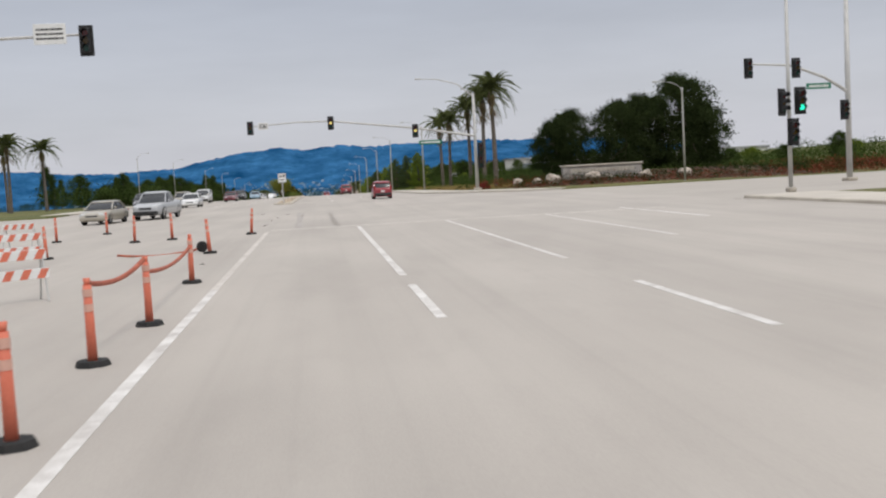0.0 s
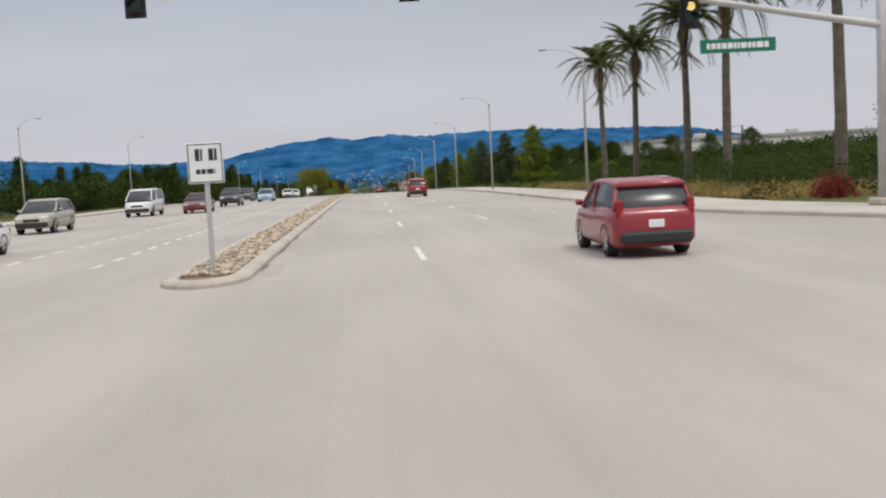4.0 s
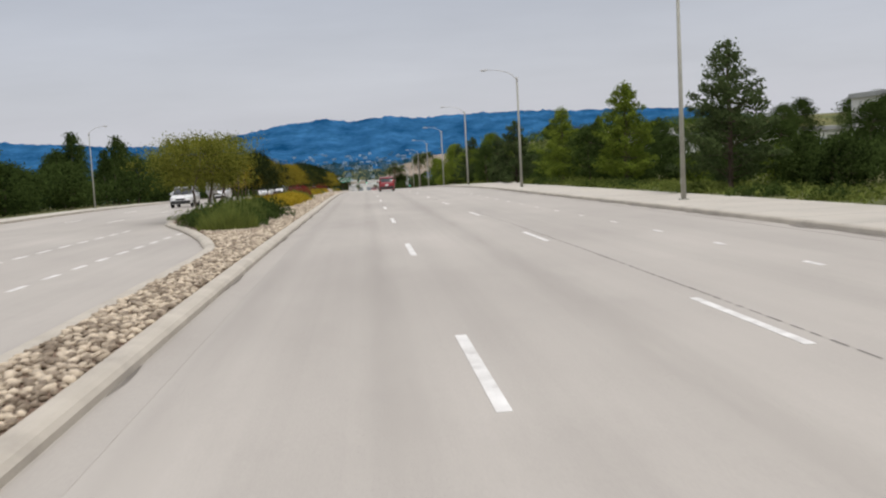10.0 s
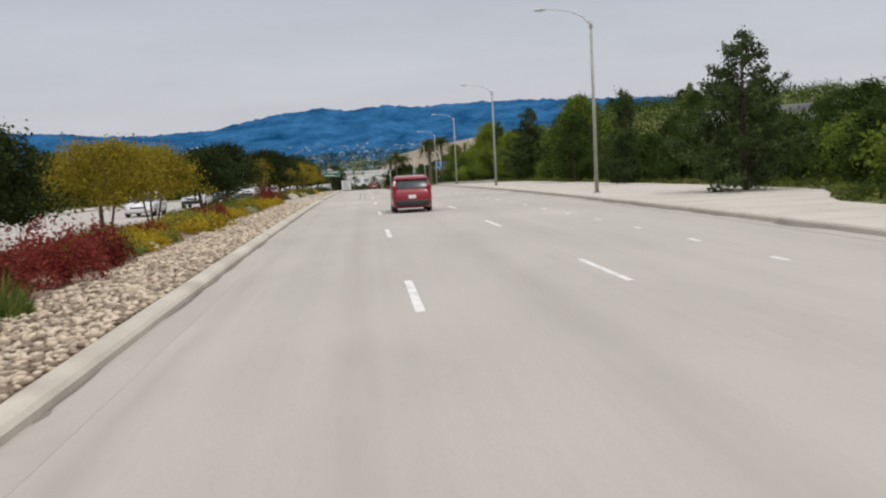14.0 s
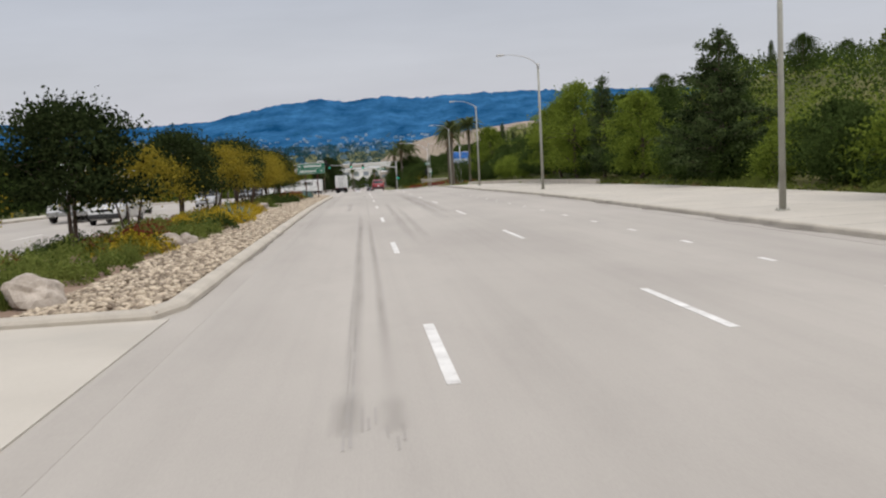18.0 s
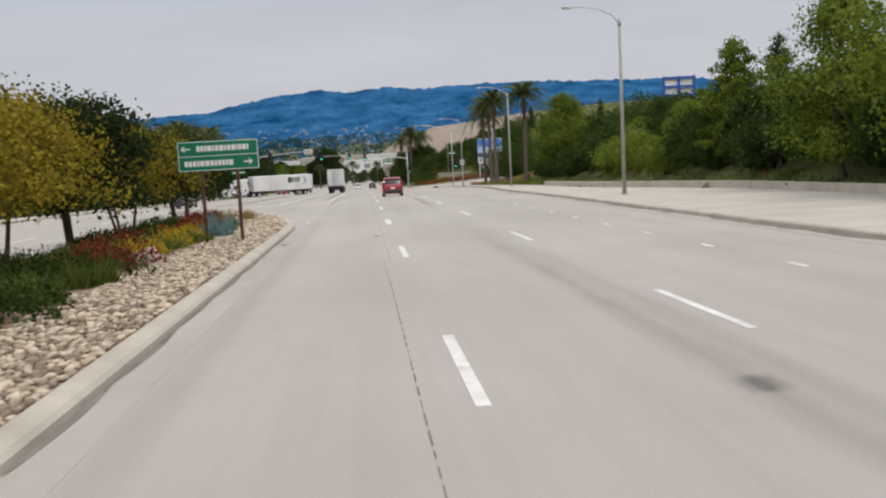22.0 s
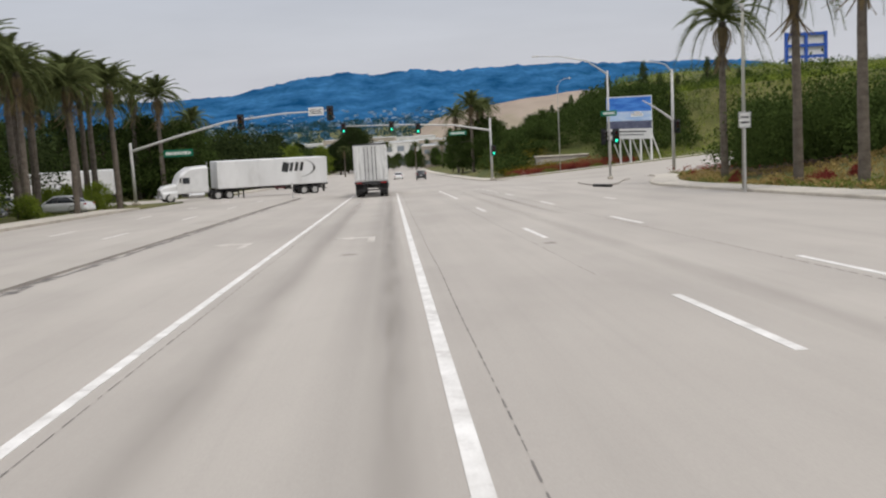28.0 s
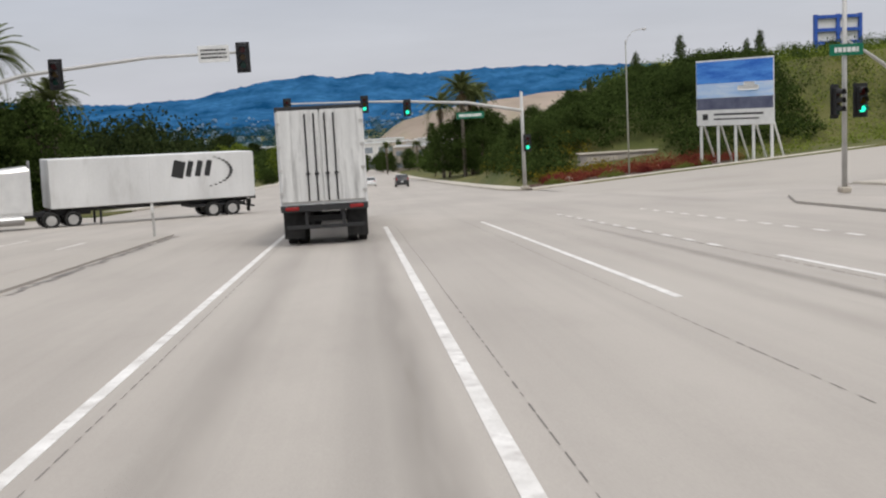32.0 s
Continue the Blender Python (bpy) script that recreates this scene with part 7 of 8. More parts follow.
building("long white warehouse behind the trees", 64, 393, 36, 64, 1.9 - land(64, 393), M_STUCCO, 7, 1, land(64, 393) - 1.4, 0, "warehouse", M_ROOF)
building("long low white warehouse with a grey roof edge", 86, 313, 68, 24, 4.1, M_STUCCO, 13, 1, land(86, 313) - 1.3, -3, "warehouse", M_ROOF)
random.seed(41)
for x_, y_, w_, h_ in ((-52, 1010, 44, 12), (-8, 1080, 40, 14), (24, 960, 26, 9), (46, 1060, 36, 12), (-80, 1180, 60, 13), (-24, 1250, 50, 18), (34, 1300, 60, 17), (84, 1200, 46, 13), (-60, 1400, 70, 20), (10, 1500, 60, 22), (90, 1480, 80, 20), (-120, 1350, 60, 16), (60, 900, 22, 8)):
    building(random.choice(("white commercial block down in the valley", "pale flat-roofed commercial block down in the valley")), x_, y_, w_, 24, h_, random.choice((M_STUCCO, M_STUCCO, M_TANWALL)), 6, 2, None, random.uniform(-12, 12))


def tan_slope():
    vs, fs = [], []
    xs = np.arange(20, 640, 12.0)
    n, k = len(xs), 9
    for j in range(k):
        f = j / (k - 1)
        for x in xs:
            top = float(np.interp(x, [20, 51, 95, 175, 240, 330, 640], [-50, -26, -14, -6, 0, 6, 10]))
            z = -62 + (top + 62) * math.sin(f * math.pi / 2) + 3 * noise.noise(Vector((x * 0.02, f * 3, 0)))
            vs.append((x, 1640 + 170 * f, z))
    for j in range(k - 1):
        for i in range(n - 1):
            fs.append((j * n + i, j * n + i + 1, (j + 1) * n + i + 1, (j + 1) * n + i))
    ob = setting("bare_slope", vs, fs, M_TANHILL, "bare tan graded slope across the valley", "hillside")
    ob.data.polygons.foreach_set("use_smooth", [True] * len(ob.data.polygons))


tan_slope()


# blue-grey walls: the haze over the far houses is mixed into the colour
M_HAZEHOUSE = stuff_mat("haze_tinted_houses", (0.06, 0.15, 0.25), (0.34, 0.42, 0.49), 0.9, 0.02, 0.2, 0, 0, island=0.8, spec=0.0)


def far_houses():
    """Small pale houses and dark tree clumps scattered over the foot of the ridge."""
    rng = np.random.default_rng(8)
    V, F, b = [], [], 0
    for k in range(520):
        x, y = rng.uniform(-1100, 900), rng.uniform(1900, 3450)
        g = -60 + max(0.0, (y - 2500) / 1000) * 18
        if k > 200:
            x, fr = rng.normal() * 420 + 50, 0.05 + 0.30 * rng.uniform(0, 1) ** 1.6
            y, g = 3500 + 1000 * fr ** 0.8 - abs(x) * 0.16 - 14, -60 + 180 * fr ** 1.15 + 2
        w, d, h = rng.uniform(8, 20), rng.uniform(8, 16), rng.uniform(3, 6)
        if k > 200:
            w, d, h = rng.uniform(4, 17), 6.0, rng.uniform(0.5, 1.3)
        c = np.array([(-1, -1, -6), (1, -1, -6), (1, 1, -6), (-1, 1, -6), (-1, -1, 1), (1, -1, 1), (1, 1, 1), (-1, 1, 1), (0, -1, 1.7), (0, 1, 1.7)], float) * (w / 2, d / 2, h) + (x, y, g)
        V.append(c)
        F += [[b + i for i in q] for q in ((0, 1, 5, 4), (1, 2, 6, 5), (3, 0, 4, 7), (4, 5, 8, 8), (5, 6, 9, 8), (7, 4, 8, 9))]
        b += 10
    vs = np.concatenate(V)
    fs = [f if f[2] != f[3] else f[:3] for f in F]
    setting("far_houses", [tuple(v) for v in vs], fs, M_HAZEHOUSE, "scattered pale houses across the valley, tinted blue-grey for haze", "houses", "stuff")
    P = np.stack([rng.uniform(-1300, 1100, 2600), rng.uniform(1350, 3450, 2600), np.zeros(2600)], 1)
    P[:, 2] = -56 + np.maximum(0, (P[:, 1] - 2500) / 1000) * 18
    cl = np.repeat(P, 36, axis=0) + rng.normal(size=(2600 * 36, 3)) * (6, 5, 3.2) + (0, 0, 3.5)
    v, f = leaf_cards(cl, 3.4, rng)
    # leaves coloured blue-green to stand in for haze over the valley floor
    ob = new("far_woods", np_mesh("far_woods", v, f, leaf_mat("haze_tinted_leaves", (0.010, 0.036, 0.048), (0.030, 0.070, 0.078), 0.1)))
    tagged(ob, "dark woods over the valley floor, haze painted into the leaves", "woods", "", "stuff")


far_houses()


def blue_frame():
    z = land(135, 846) - 0.3
    top = thing("steel_frame", "tall blue painted steel frame with white panels on the hilltop", "steel frame", Matrix.Translation((135, 846.5, z)))
    H = 8.5 - z
    for x in (-6.6, 0.0, 6.6):
        bm = bmesh.new()
        box(bm, x, 0, H / 2, 0.95, 1.1, H)
        part("column", bm, M_STEELBLUE, top)
    for zz in (H - 0.7, H - 4.4, H - 8.0):
        bm = bmesh.new()
        box(bm, 0, -0.03, zz, 14.2, 1.0, 0.95)
        part("beam", bm, M_STEELBLUE, top)
    for x in (-3.3, 3.3):
        for zz in (H - 2.55, H - 6.2):
            bm = bmesh.new()
            box(bm, x, 0.3, zz, 5.65, 0.2, 2.7)
            part("panel", bm, M_STUCCO, top, "white panel between the blue steel")


blue_frame()


def low_wall(label, x, y, w, h, zb, rz=0.0):
    top = thing("monument_wall", label, "wall", Matrix.Translation((x, y, zb)) @ Matrix.Rotation(radians(rz), 4, "Z"))
    bm = bmesh.new()
    box(bm, 0, 0, h / 2 - 0.2, w, 0.7, h + 0.4, 0.05)
    part("wall_body", bm, M_WALLGREY, top)
    bm = bmesh.new()
    box(bm, 0, 0, h + 0.08, w + 0.3, 0.95, 0.18, 0.04)
    part("cap", bm, M_CONC, top)
    bm = bmesh.new()
    bars(bm, w, h * 0.5, [(h * 0.55, -w * 0.4, w * 0.4, h * 0.4)], 12, 0.03, -0.365)
    part("lettering", bm, M_CONC, top)


low_wall("grey stone entrance wall with pale lettering above the planting", 29.4, 145, 8.8, 1.0, land(29.4, 145) + 0.95)
low_wall("low grey stone entrance wall behind red planting", 20.6, 656.5, 7.6, 1.0, land(20.6, 656.5) - 0.3)
setting("retaining_wall", *loft(steps(436, 506, 4), lambda y: [(walk_x(y) - 0.02, 0.0), (walk_x(y) + 0.02, 0.52), (walk_x(y) + 0.34, 0.52), (walk_x(y) + 0.34, 0.0)]), M_CONC, "low pale concrete retaining wall behind the sidewalk", "wall")

# planted mound under the entrance wall
def mound(x0, x1, y0, y1, h):
    vs, fs = [], []
    n, k = 22, 12
    for j in range(k + 1):
        for i in range(n + 1):
            fx, fy = i / n, j / k
            x, y = x0 + (x1 - x0) * fx, y0 + (y1 - y0) * fy
            b = min(1, 4 * fx, 4 * (1 - fx)) * min(1, 3 * fy, 3 * (1 - fy))
            vs.append((x, y, land(x, y) - 0.1 + h * b * (3 - 2 * b) * b + 0.15 * noise.noise(Vector((x * 0.4, y * 0.4, 0)))))
    for j in range(k):
        for i in range(n):
            a = j * (n + 1) + i
            fs.append((a, a + 1, a + n + 2, a + n + 1))
    return vs, fs


M_REDBED = stuff_mat("red_mulch", (0.038, 0.022, 0.016), (0.12, 0.066, 0.046), 0.95, 0.8, 20, 0.7, 0.03, stain=(0.12, 0.13, 0.05), stain_scale=0.4, stain_amount=0.7)
setting("planting_mound", *mound(19, 58, 139, 172, 1.3), M_REDBED, "mound of red-brown mulch behind the corner", "planting bed")
setting("planting_mound", *mound(10.8, 32, 642.5, 655.5, 0.2), M_REDBED, "bed of red mulch at the far corner", "planting bed")
setting("planting_mound", *mound(19.5, 44, 566, 610.5, 0.7), M_REDBED, "bed of red-brown mulch at the near corner", "planting bed")

# island at the right-turn lane
isl = [(11.4, 583), (10.9, 587), (11.7, 596), (14.0, 602), (17.0, 603.5), (17.3, 601), (15.0, 594), (13.0, 586)]
isl = isl if sum((isl[i][0] - isl[i - 1][0]) * (isl[i][1] + isl[i - 1][1]) for i in range(8)) < 0 else isl[::-1]
setting("traffic_island", *slab(isl, 0.10, 0.3), M_ROAD, "raised concrete island beside the right-turn lane", "traffic island")

# cable with dark marker balls over the far lots
bm = bmesh.new()
pts_ = [(30 + i * 1.75, 252 - i * 0.2, zr(252) + 4.9 + 0.12 * i + 0.012 * (i - 6) ** 2) for i in range(13)]
pipe(bm, pts_, [0.03] * 13, 5)
cab = thing("marker_cable", "cable with dark marker balls strung over the lots", "cable")
part("cable", bm, M_PLASTIC, cab)
for p_ in pts_[1:-1:1]:
    bm = bmesh.new()
    bmesh.ops.create_icosphere(bm, subdivisions=2, radius=0.2, matrix=Matrix.Translation(p_))
    part("marker_ball", bm, M_PLASTIC, cab, "", True)
for p_ in (pts_[0], pts_[-1]):
    bm = bmesh.new()
    tube(bm, (p_[0], p_[1], land(p_[0], p_[1]) - 0.3), p_, 0.16, 0.11, 8)
    part("pole", bm, M_RUST, cab)

# ---- wear on the road ----
def streak(a, b, x0, x1, wob=0.0, name="tyre_mark", label="dark tyre streak on the asphalt"):
    f = (lambda y, c: c + wob * math.sin((y - a) * 0.09))
    setting(name, *ribbon(a, b, lambda y: f(y, x0), lambda y: f(y, x1), 0.0035, 0.002, 2.0), M_RUBBER_MARK, label, "tyre mark")


def soft_band(a, b, xf, width, strength, label="soft dark band of rubber and oil worn into the lane"):
    """A stain that thins out towards its edges and both its ends."""
    n = max(6, int((b - a) / 1.5))
    cols = ((-1.0, 0.0), (-0.55, 0.5), (-0.1, 1.0), (0.25, 0.9), (0.6, 0.45), (1.0, 0.0))
    vs, fs, amount = [], [], []
    for i in range(n + 1):
        y = a + (b - a) * i / n
        end = min(1.0, 5.0 * i / n, 3.0 * (n - i) / n)
        for c, f in cols:
            vs.append((xf(y) + 0.5 * width * c, y, zr(y) + 0.0035))
            amount.append(strength * f * end)
    k = len(cols)
    for i in range(n):
        for j in range(k - 1):
            fs.append((i * k + j, i * k + j + 1, (i + 1) * k + j + 1, (i + 1) * k + j))
    ob = setting("lane_stain", vs, fs, M_STAIN, label, "road stain")
    ob.data.attributes.new("amount", "FLOAT", "POINT").data.foreach_set("value", amount)
    ob.visible_shadow = False


for a_, b_, x_, w_, g_ in ((361, 404, -0.93, 0.26, 0.42), (361, 398, -0.60, 0.20, 0.34), (361.6, 363.3, -0.98, 0.34, 0.5), (361.6, 363.1, -0.60, 0.3, 0.4), (381, 420, 0.66, 0.45, 0.28), (381, 412, 1.05, 0.4, 0.24), (392, 454, 2.45, 0.7, 0.3), (396, 448, 2.95, 0.6, 0.22), (470, 500, 2.7, 0.6, 0.45),
                           (406, 422, -1.55, 0.3, 0.3), (81, 104, -2.42, 0.3, 0.35), (81, 100, -0.72, 0.3, 0.35), (505, 600, -4.14, 0.62, 0.5), (500, 600, -6.1, 0.7, 0.28), (483, 516, -3.15, 0.4, 0.5), (548, 592, 2.4, 0.5, 0.35), (505, 600, 1.2, 0.8, 0.2), (200, 360, -0.9, 0.7, 0.14), (200, 360, -2.9, 0.7, 0.14), (374, 480, -2.9, 0.7, 0.16), (150, 340, 1.9, 0.9, 0.14)):
    soft_band(a_, b_, lambda y, x0=x_: x0 + 0.05 * noise.noise(Vector((y * 0.07, x0, 0))), w_, g_)
for a_, b_, x_, w_, g_ in ((424.7, 425.5, 2.48, 0.5, 1.3), (490.2, 490.9, 1.87, 0.5, 1.3), (535.2, 535.8, -0.18, 0.4, 1.2), (282.8, 283.3, 3.46, 0.5, 1.2), (535.3, 535.9, -5.2, 0.5, 0.8)):
    soft_band(a_, b_, lambda y, x0=x_: x0, w_, g_, "small dark oil spot on the lane")
for a_, b_, x_ in ((361, 372, -0.95), (548, 592, 2.4), (81, 104, -2.42), (81, 100, -0.72)):
    for k_ in range(3):
        o_, w_ = random.uniform(-0.1, 0.1), random.uniform(0.006, 0.016)
        m_ = a_ + (b_ - a_) * random.uniform(0.0, 0.5)
        streak(max(m_, 80.6), min(b_, m_ + (b_ - a_) * random.uniform(0.3, 0.9)), x_ + o_ - w_, x_ + o_ + w_, random.uniform(0.02, 0.07))
for k_ in range(9):
    x_, a_ = random.uniform(-1.2, -0.35), 361.5 + random.uniform(-0.5, 0.6)
    streak(a_, a_ + random.uniform(0.3, 0.9), x_ - 0.012, x_ + 0.012, 0.0, "tyre_mark", "short dark scuff on the asphalt")
# two broad tyre prints that run into the crossing, the right-hand one with its tread
setting("tyre_print", *ribbon(81.2, 103, lambda y: -2.40 - 0.018 * (y - 81) + 0.03 * noise.noise(Vector((y * 0.5, 1, 0))), lambda y: -2.16 - 0.018 * (y - 81) + 0.03 * noise.noise(Vector((y * 0.5, 5, 0))), 0.004, 0.002, 0.8), M_RUBBER_MARK, "broad faint dark tyre print on the asphalt", "tyre mark")
tv, tf = [], []
for k_ in range(150):
    y_ = 80.9 + k_ * 0.115
    xc_ = -0.60 - 0.013 * (y_ - 81)
    for sx_ in (-1, 1):
        if random.random() < 0.15 + 0.004 * k_:
            continue
        b0 = len(tv)
        for px_, py_ in ((0.015, 0.0), (0.13, 0.05), (0.13, 0.11), (0.015, 0.06)):
            tv.append((xc_ + sx_ * px_ * random.uniform(0.85, 1.15), y_ + py_, zr(y_ + py_) + 0.0045))
        tf.append((b0, b0 + 1, b0 + 2, b0 + 3) if sx_ > 0 else (b0 + 3, b0 + 2, b0 + 1, b0))
setting("tread_print", tv, tf, M_TREAD, "dark tyre tread printed on the asphalt", "tyre mark")


def dirt_shade_line(a, b, xf, w0, w1, fill, label):
    """Dirt and painted curb shade in broken strips along the foot of a curb."""
    vs, fs, y = [], [], a
    while y < b:
        ln = random.uniform(0.6, 4.5)
        if random.random() < fill:
            n = max(2, int(ln / 0.5))
            w = random.uniform(w0, w1)
            for i in range(n + 1):
                yy = y + ln * i / n
                e = w * math.sin(math.pi * (0.08 + 0.84 * i / n)) * random.uniform(0.85, 1.1)
                vs += [(xf(yy), yy, zr(yy) + 0.0085), (xf(yy) + math.copysign(e, w0), yy, zr(yy) + 0.0085)]
                if i:
                    k = len(vs) - 4
                    fs.append((k, k + 1, k + 3, k + 2) if w0 > 0 else (k + 2, k + 3, k + 1, k))
        y += ln
    setting("gutter_dirt", vs, fs, M_DIRT_SHADE, label, "dirt")


dirt_shade_line(133, 358, lambda y: MED_R + 0.015, 0.03, 0.09, 0.45, "dark dirt and painted shade along the foot of the median curb")
dirt_shade_line(371, 424, lambda y: MED_R + 0.015, 0.03, 0.10, 0.5, "dark dirt and painted shade along the foot of the median curb")
dirt_shade_line(424, 456, lambda y: MED_R + 0.015, 0.05, 0.10, 0.95, "dark wet dirt along the foot of the median curb")
dirt_shade_line(152, 540, lambda y: curb_x(y) - 0.035, -0.10, -0.32, 0.8, "dark dirt and painted curb shade in the gutter")
# loop detectors cut into the asphalt, their seal half gone
for x_, r_ in ((-1.77, 0.86), (1.85, 0.88)):
    for k_ in range(30):
        if random.random() < 0.42:
            continue
        a0_ = k_ * 6.2832 / 30
        a1_ = a0_ + random.uniform(0.08, 0.19)
        w_ = random.uniform(0.008, 0.018)
        pts_ = [(x_ + q_ * math.cos(a_), 474.7 + q_ * math.sin(a_)) for q_, a_ in ((r_, a0_), (r_ + w_, a0_), (r_ + w_, a1_), (r_, a1_))]
        setting("loop_cut", *slab(pts_, 0.0042, 0.002), M_TAR, "broken piece of a round saw cut in the asphalt", "road joint")


# ---- joined undergrowth on the banks ----
def scrub(name, label, seed, clumps, per, x0, x1, y0, y1, h0, h1, spread, leaf, mat, base=None, keep=None):
    """A continuous thicket of leaves over a stretch of land, lumpy on top."""
    rng = np.random.default_rng(seed)
    X, Y = rng.uniform(x0, x1, clumps), rng.uniform(y0, y1, clumps)
    P = []
    for x, y in zip(X, Y):
        if keep and not keep(x, y):
            continue
        lump = 0.5 + 0.5 * noise.noise(Vector((x * 0.28, y * 0.28, seed))) + 0.25 * noise.noise(Vector((x * 0.9, y * 0.9, seed)))
        top = h0 + (h1 - h0) * max(0.0, min(1.0, lump))
        z = (base(x, y) if base else land(x, y)) + top * math.sqrt(rng.uniform(0.02, 1))
        P.append((x, y, z))
    c = np.array(P)
    pts = np.repeat(c, per, axis=0) + rng.normal(size=(len(c) * per, 3)) * (spread, spread, spread * 0.7)
    v, f = leaf_cards(pts, leaf, rng)
    ob = new(name, np_mesh(name, v, f, mat))
    return tagged(ob, label, "thicket", "", "stuff")


hill_toe = lambda x, y: x > 11.5 + 0.25 * max(y - 690, 0) and (y > 658.5 or x > 25.5 or x < 15.8)
scrub("hillside_thicket", "dark green thicket covering the slope beyond the crossing", 51, 5200, 26, 11, 40, 653.5, 706, 0.9, 2.5, 0.40, 0.30, L_DARK, None, hill_toe)
scrub("hillside_thicket", "olive green low growth on the grassy hillside", 52, 6800, 22, 30, 105, 646, 742, 0.1, 0.8, 0.55, 0.22, L_LAWN)
scrub("hillside_thicket", "dark shrubs in patches over the grassy hillside", 70, 5200, 34, 26, 105, 646, 742, 0.5, 2.2, 0.45, 0.20, L_DARK, None, lambda x, y: noise.noise(Vector((x * 0.07, y * 0.07, 4.0))) > 0.08)
scrub("hilltop_scrub", "dark shrubs scattered over the top of the grassy hill", 73, 1500, 16, 40, 175, 742, 860, 0.4, 2.6, 0.8, 0.5, L_DARK, None, lambda x, y: noise.noise(Vector((x * 0.06, y * 0.06, 9.0))) > 0.08)
scrub("hilltop_scrub", "olive low growth over the top of the grassy hill", 74, 3200, 14, 35, 175, 742, 850, 0.1, 0.9, 0.8, 0.4, L_GREEN)
scrub("corner_grass", "straw and brown grass on the verge by the palms", 75, 2600, 10, 15, 27, 545, 606, 0.05, 0.4, 0.14, 0.15, L_STRAW, None, lambda x, y: x > walk_x(y) + 0.2 and noise.noise(Vector((x * 0.3, y * 0.15, 2.0))) > -0.15)
scrub("bank_thicket", "dense green thicket on the bank behind the palms", 53, 1500, 30, 23, 44, 540, 598, 1.2, 4.6, 0.45, 0.28, L_DARK)
scrub("corner_thicket", "tall grey-green and brown shrubs behind the palms at the corner", 80, 3400, 28, 19, 46, 572, 603, 2.0, 7.6, 0.5, 0.24, L_DARK, None, lambda x, y: x > 23.4 + 0.40 * (y - 590) and x > walk_x(y) + 2.0)
scrub("corner_planting", "red-brown and straw low planting at the near corner", 67, 700, 14, 23.5, 42, 580, 610, 0.2, 0.7, 0.25, 0.16, L_RED)
scrub("corner_thicket", "dark brown-green shrubs behind the palms at the near corner", 76, 1300, 26, 27, 52, 560, 606, 0.8, 3.6, 0.5, 0.3, L_DARK)
scrub("bank_thicket", "bright green thicket on the bank behind the trees", 54, 1250, 30, 22, 38, 395, 484, 0.5, 2.6, 0.40, 0.20, L_LAWN)
scrub("bank_thicket", "mossy green low thicket on the bank", 68, 1300, 30, 21.5, 42, 484, 546, 0.2, 1.1, 0.40, 0.18, L_LAWN)
scrub("bank_thicket", "dark patches of shrub on the bank", 69, 240, 30, 21.5, 38, 470, 560, 0.4, 2.6, 0.5, 0.24, L_DARK)
scrub("verge_thicket", "low dark shrubs behind the sidewalk", 55, 1300, 26, 19.4, 23.5, 206, 396, 0.6, 2.1, 0.35, 0.20, L_DARK)
scrub("verge_thicket", "low mixed planting behind the corner", 56, 2200, 24, 17.5, 56, 147, 200, 0.2, 1.5, 0.4, 0.2, L_DARK, lambda x, y: land(x, y) + 0.3)
scrub("corner_planting", "dark brown low planting in front of the stone wall", 81, 900, 22, 19, 60, 137.2, 149, 0.15, 0.75, 0.3, 0.14, L_OAK, lambda x, y: land(x, y) + 0.12 * max(min(y - 139, 6), 0), lambda x, y: noise.noise(Vector((x * 0.25, y * 0.25, 3.0))) > -0.25)
scrub("corner_planting", "rust and straw low growth in front of the stone wall", 82, 500, 18, 17, 60, 135.2, 147, 0.1, 0.5, 0.3, 0.13, L_RED, lambda x, y: land(x, y) + 0.10 * max(min(y - 139, 6), 0))
scrub("verge_grass", "straw-coloured grass along the sidewalk past the corner", 83, 1500, 12, 14.5, 24, 150, 205, 0.08, 0.5, 0.15, 0.13, L_STRAW, None, lambda x, y: x > walk_x(y) + 0.2)
scrub("bank_planting", "red-brown dry growth on the bank past the crossing", 77, 1500, 18, 50, 112, 149, 172, 0.2, 1.2, 0.4, 0.22, L_RED)
scrub("bank_planting", "dark scrub on the bank past the crossing", 78, 1300, 22, 54, 116, 160, 190, 0.6, 2.6, 0.5, 0.26, L_DARK)
scrub("roadside_thicket", "dark trees and shrubs beyond the oncoming roadway", 57, 2500, 26, -44, -29.5, 196, 578, 1.4, 4.4, 0.6, 0.34, L_DARK)
scrub("roadside_thicket", "green shrubs under the palms by the oncoming roadway", 58, 560, 26, -36, -28.4, 500, 576, 0.8, 3.4, 0.5, 0.28, L_GREEN)
scrub("valley_woods", "dark trees down the valley beyond the crossing", 59, 3400, 18, -150, -30, 690, 1000, 3.0, 9.5, 1.2, 0.9, L_DARK)
scrub("valley_woods", "dark trees along the street further down the valley", 60, 1200, 18, 15, 60, 760, 1000, 2.0, 7.0, 1.0, 0.8, L_DARK)
scrub("verge_grass", "straw-coloured and green grass along the verge", 61, 2000, 10, 14.4, 19.6, 150, 205, 0.05, 0.32, 0.12, 0.16, L_STRAW, None, lambda x, y: x > walk_x(y) + 0.1)
scrub("verge_grass", "green grass along the verge", 62, 5600, 10, 14.4, 20.5, 186, 560, 0.05, 0.3, 0.12, 0.16, L_GRASS, None, lambda x, y: x > walk_x(y) + 0.1)
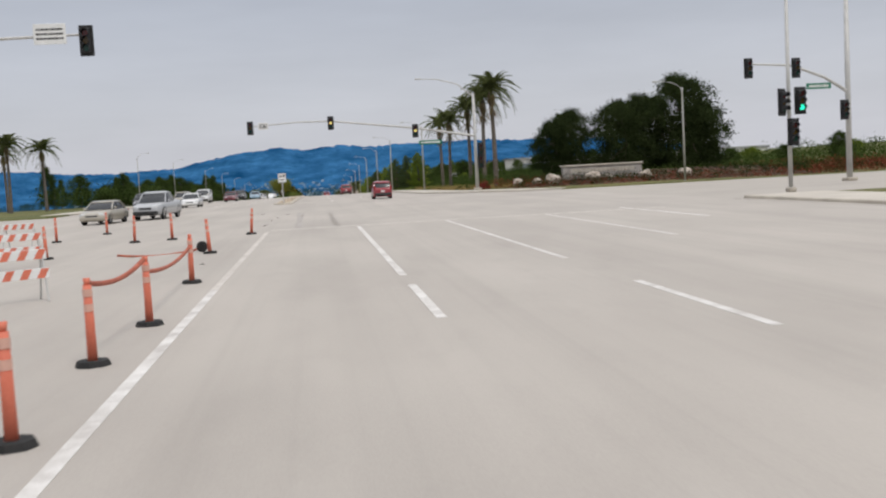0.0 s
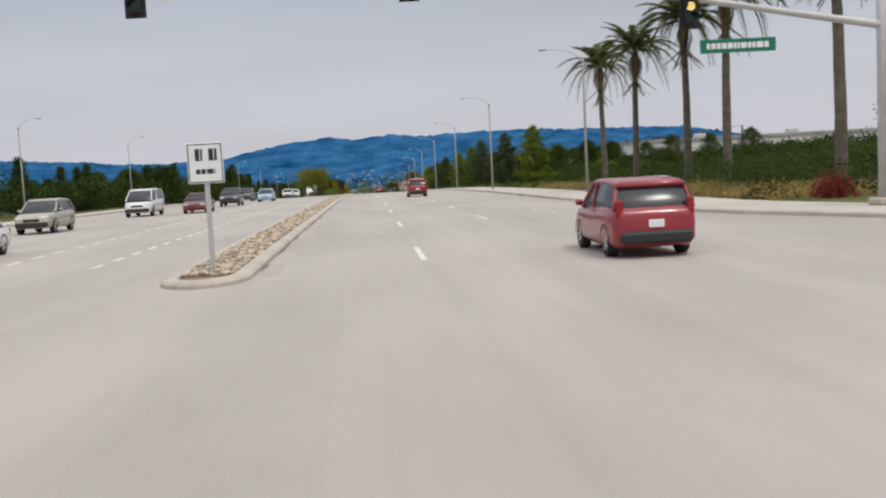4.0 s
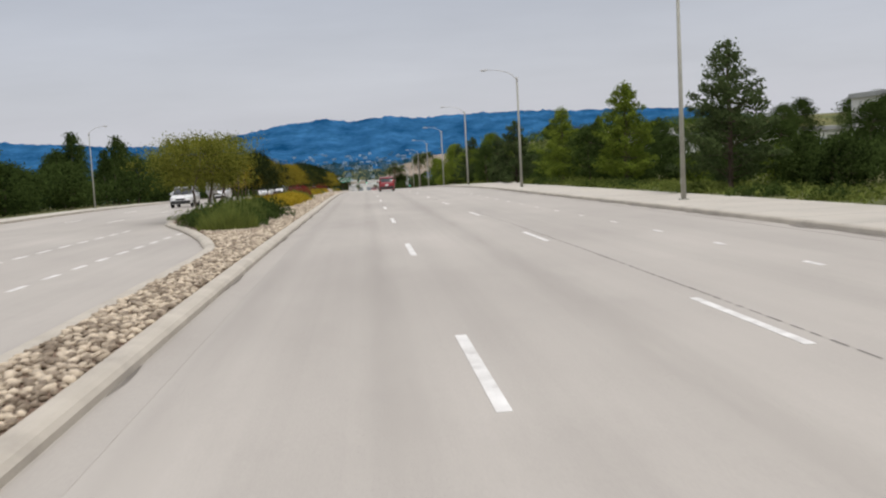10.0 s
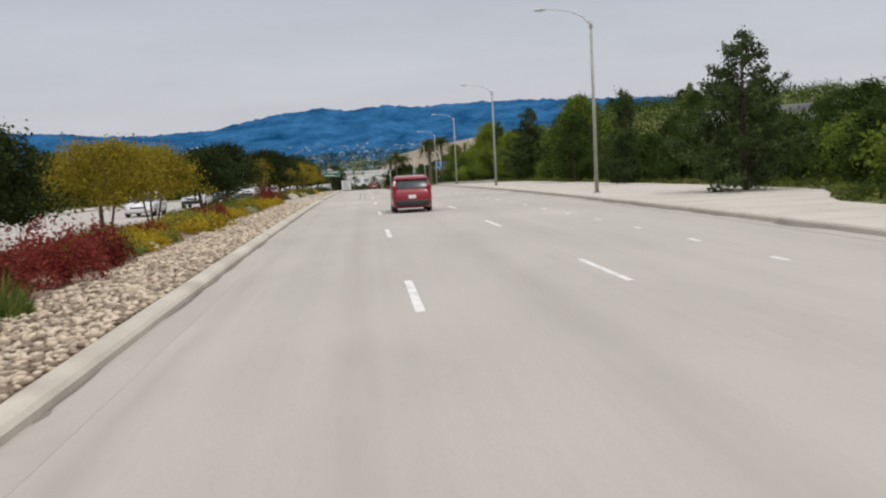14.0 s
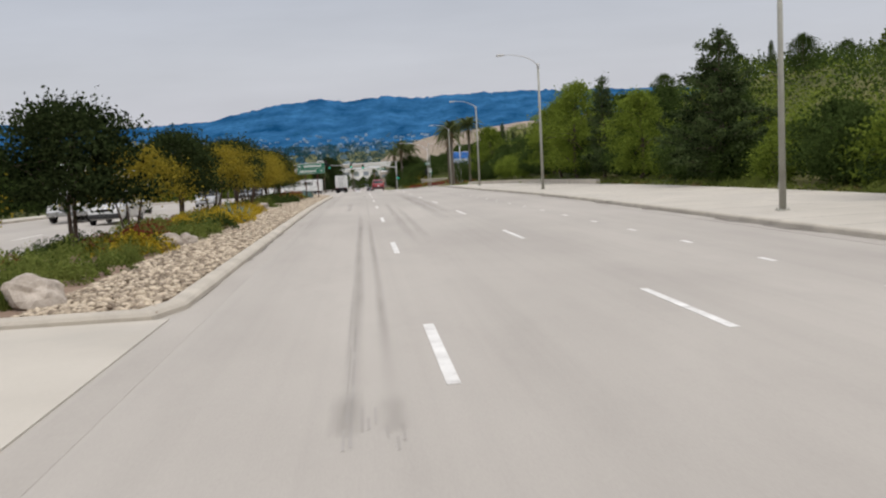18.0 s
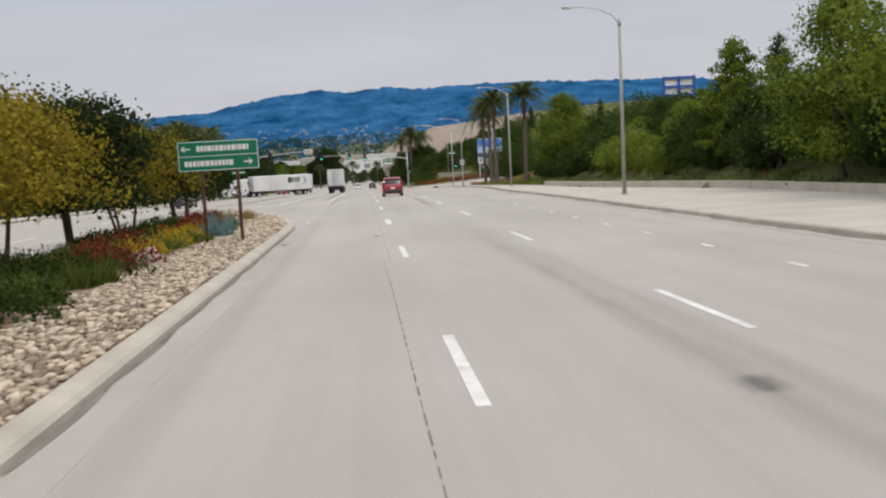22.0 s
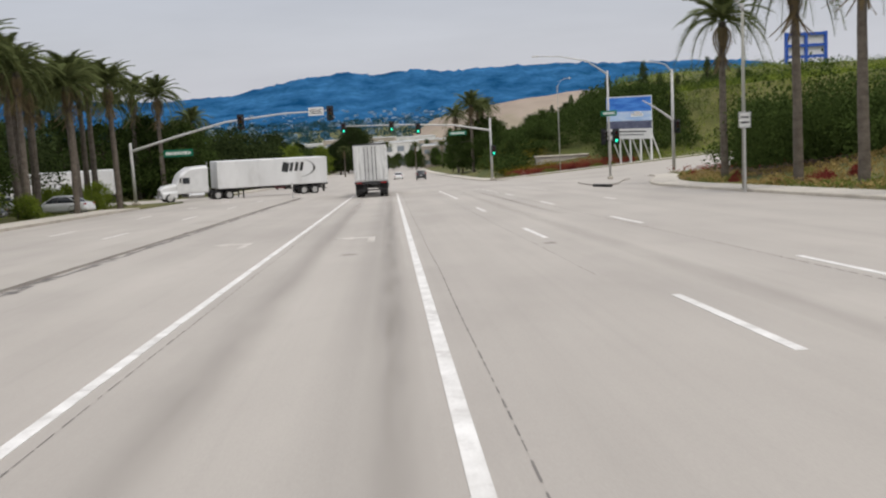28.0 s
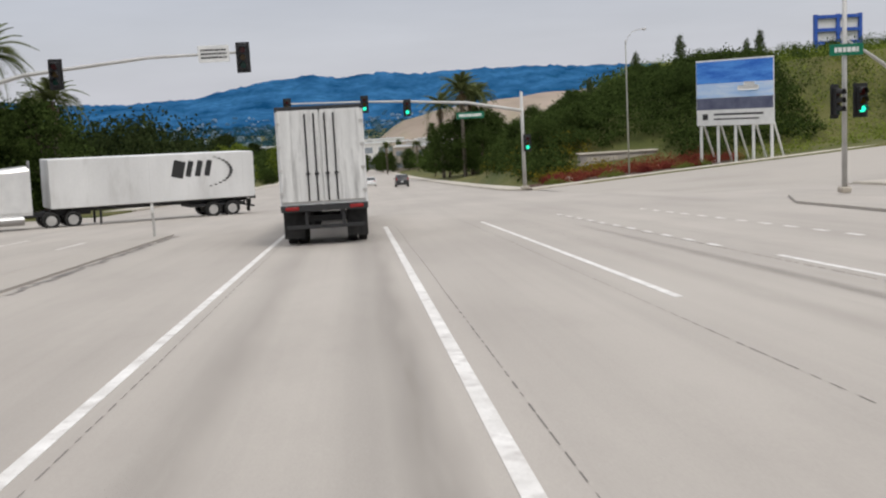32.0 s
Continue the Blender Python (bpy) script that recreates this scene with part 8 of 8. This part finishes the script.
scrub("slope_thicket", "low dark growth on the lots behind the verge", 63, 2300, 24, 24, 62, 203, 300, 0.6, 2.3, 0.5, 0.26, L_DARK)
scrub("yard_trees", "dark trees behind the parked trailers", 64, 2200, 22, -95, -36, 658, 700, 4.0, 11.0, 0.9, 0.55, L_DARK)
scrub("corner_thicket", "dark undergrowth below the palms at the far corner", 66, 900, 26, -58, -30.5, 643, 656, 1.5, 5.5, 0.6, 0.4, L_DARK)
scrub("palm_thicket", "dense dark growth among the palms", 65, 3000, 28, -62, -30.5, 506, 582, 4.6, 8.4, 0.6, 0.36, L_OAK)
scrub("palm_thicket", "dense dark trees behind the palms", 79, 1900, 28, -74, -39, 578, 624, 6.0, 10.0, 0.7, 0.4, L_OAK)
scrub("valley_trees", "dark trees beside the street below the crossing", 80, 1500, 26, -62, -27, 672, 735, 5.0, 13.0, 0.9, 0.55, L_OAK)
scrub("plateau_thicket", "dark shrubs over the top of the bank", 81, 1500, 24, 34, 80, 398, 505, 0.6, 2.5, 0.7, 0.34, L_DARK)
scrub("plateau_thicket", "olive growth over the top of the bank", 82, 1300, 20, 34, 90, 398, 545, 0.3, 1.6, 0.7, 0.34, L_GREEN)
scrub("bank_planting", "brown and olive planting at the toe of the slope", 71, 900, 18, 11.8, 19, 652, 690, 0.3, 1.3, 0.35, 0.22, L_OLIVE, None, lambda x, y: x > 11.8 + 0.25 * max(y - 690, 0) and not (15.8 < x < 25.5 and 654.5 < y < 658.5))
scrub("wall_planting", "red-brown low planting before the entrance wall", 72, 700, 16, 13, 29, 645.5, 655.3, 0.25, 0.75, 0.25, 0.16, L_RED)

# ---- scraps and stains on the road ----
random.seed(9)
for x_, y_ in ((-4.0, 85.9), (-3.97, 92.4), (-3.78, 95.9), (-4.6, 64.0), (-5.6, 62.5), (-3.3, 101.0), (-5.0, 104.0), (-3.4, 447.5), (-0.6, 449.0)):
    n_ = 7
    r_ = random.uniform(0.04, 0.09)
    pts_ = [(x_ + r_ * random.uniform(0.5, 1.2) * math.cos(k_ * 6.283 / n_) * 1.6, y_ + r_ * random.uniform(0.5, 1.2) * math.sin(k_ * 6.283 / n_)) for k_ in range(n_)]
    vs_, fs_ = slab(pts_, 0.018, 0.018)
    sc_ = new("rubber_scrap", mesh_of("rubber_scrap", vs_, fs_, M_TYRE))
    tagged(sc_, "flat dark scrap of rubber lying on the asphalt", "debris", "scraps on the road")
# a post's rubber base fallen on its side
bm = bmesh.new()
tube(bm, (0, -0.05, 0.17), (0, 0.05, 0.17), 0.17, 0.17, 20)
tube(bm, (0, -0.075, 0.17), (0, 0.075, 0.17), 0.07, 0.07, 12)
tip = new("rubber_disc", bm_mesh("rubber_disc", bm, M_TYRE))
tip.matrix_world = Matrix.Translation((-5.15, 69.2, zr(69.2))) @ Matrix.Rotation(0.5, 4, "Z")
tagged(tip, "black rubber post base tipped on its edge", "traffic post")
# crumbled dark edge along the low median
ev, ef = [], []
y_ = 507.0
while y_ < 600.5:
    ln, w_, xo = random.uniform(0.15, 0.6), random.uniform(0.07, 0.2), random.uniform(-0.1, 0.16)
    k_ = len(ev)
    for px_, py_ in ((-w_, 0), (w_ * 0.6, ln * 0.1), (w_, ln * 0.7), (-w_ * 0.4, ln)):
        ev.append((-12.02 + xo + px_, y_ + py_, zr(y_ + py_) + 0.0645))
    if xo + w_ > 0.0:
        ev[-4:] = [(vx_ + 0.1, vy_, zr(vy_) + 0.004) for vx_, vy_, vz_ in ev[-4:]]
    ef.append((k_, k_ + 1, k_ + 2, k_ + 3))
    y_ += (ln + random.uniform(0.05, 0.5)) * 0.55
setting("crumbled_edge", ev, ef, M_TAR, "dark crumbled edge of the low median", "stain")
# added black block in place of the shadow on the island's nose curb
bm = bmesh.new()
box(bm, 0, 0, 0.09, 3.4, 0.34, 0.18, 0.05)
nose_block_ = new("wheel_stop", bm_mesh("wheel_stop", bm, M_TYRE))
nose_block_.matrix_world = Matrix.Translation((10.75, 581.4, zr(581.4) + 0.005)) @ Matrix.Rotation(1.69, 4, "Z") @ Matrix.Rotation(0.06, 4, "Y")
tagged(nose_block_, "long black block standing in for the island's shaded nose", "wheel stop")
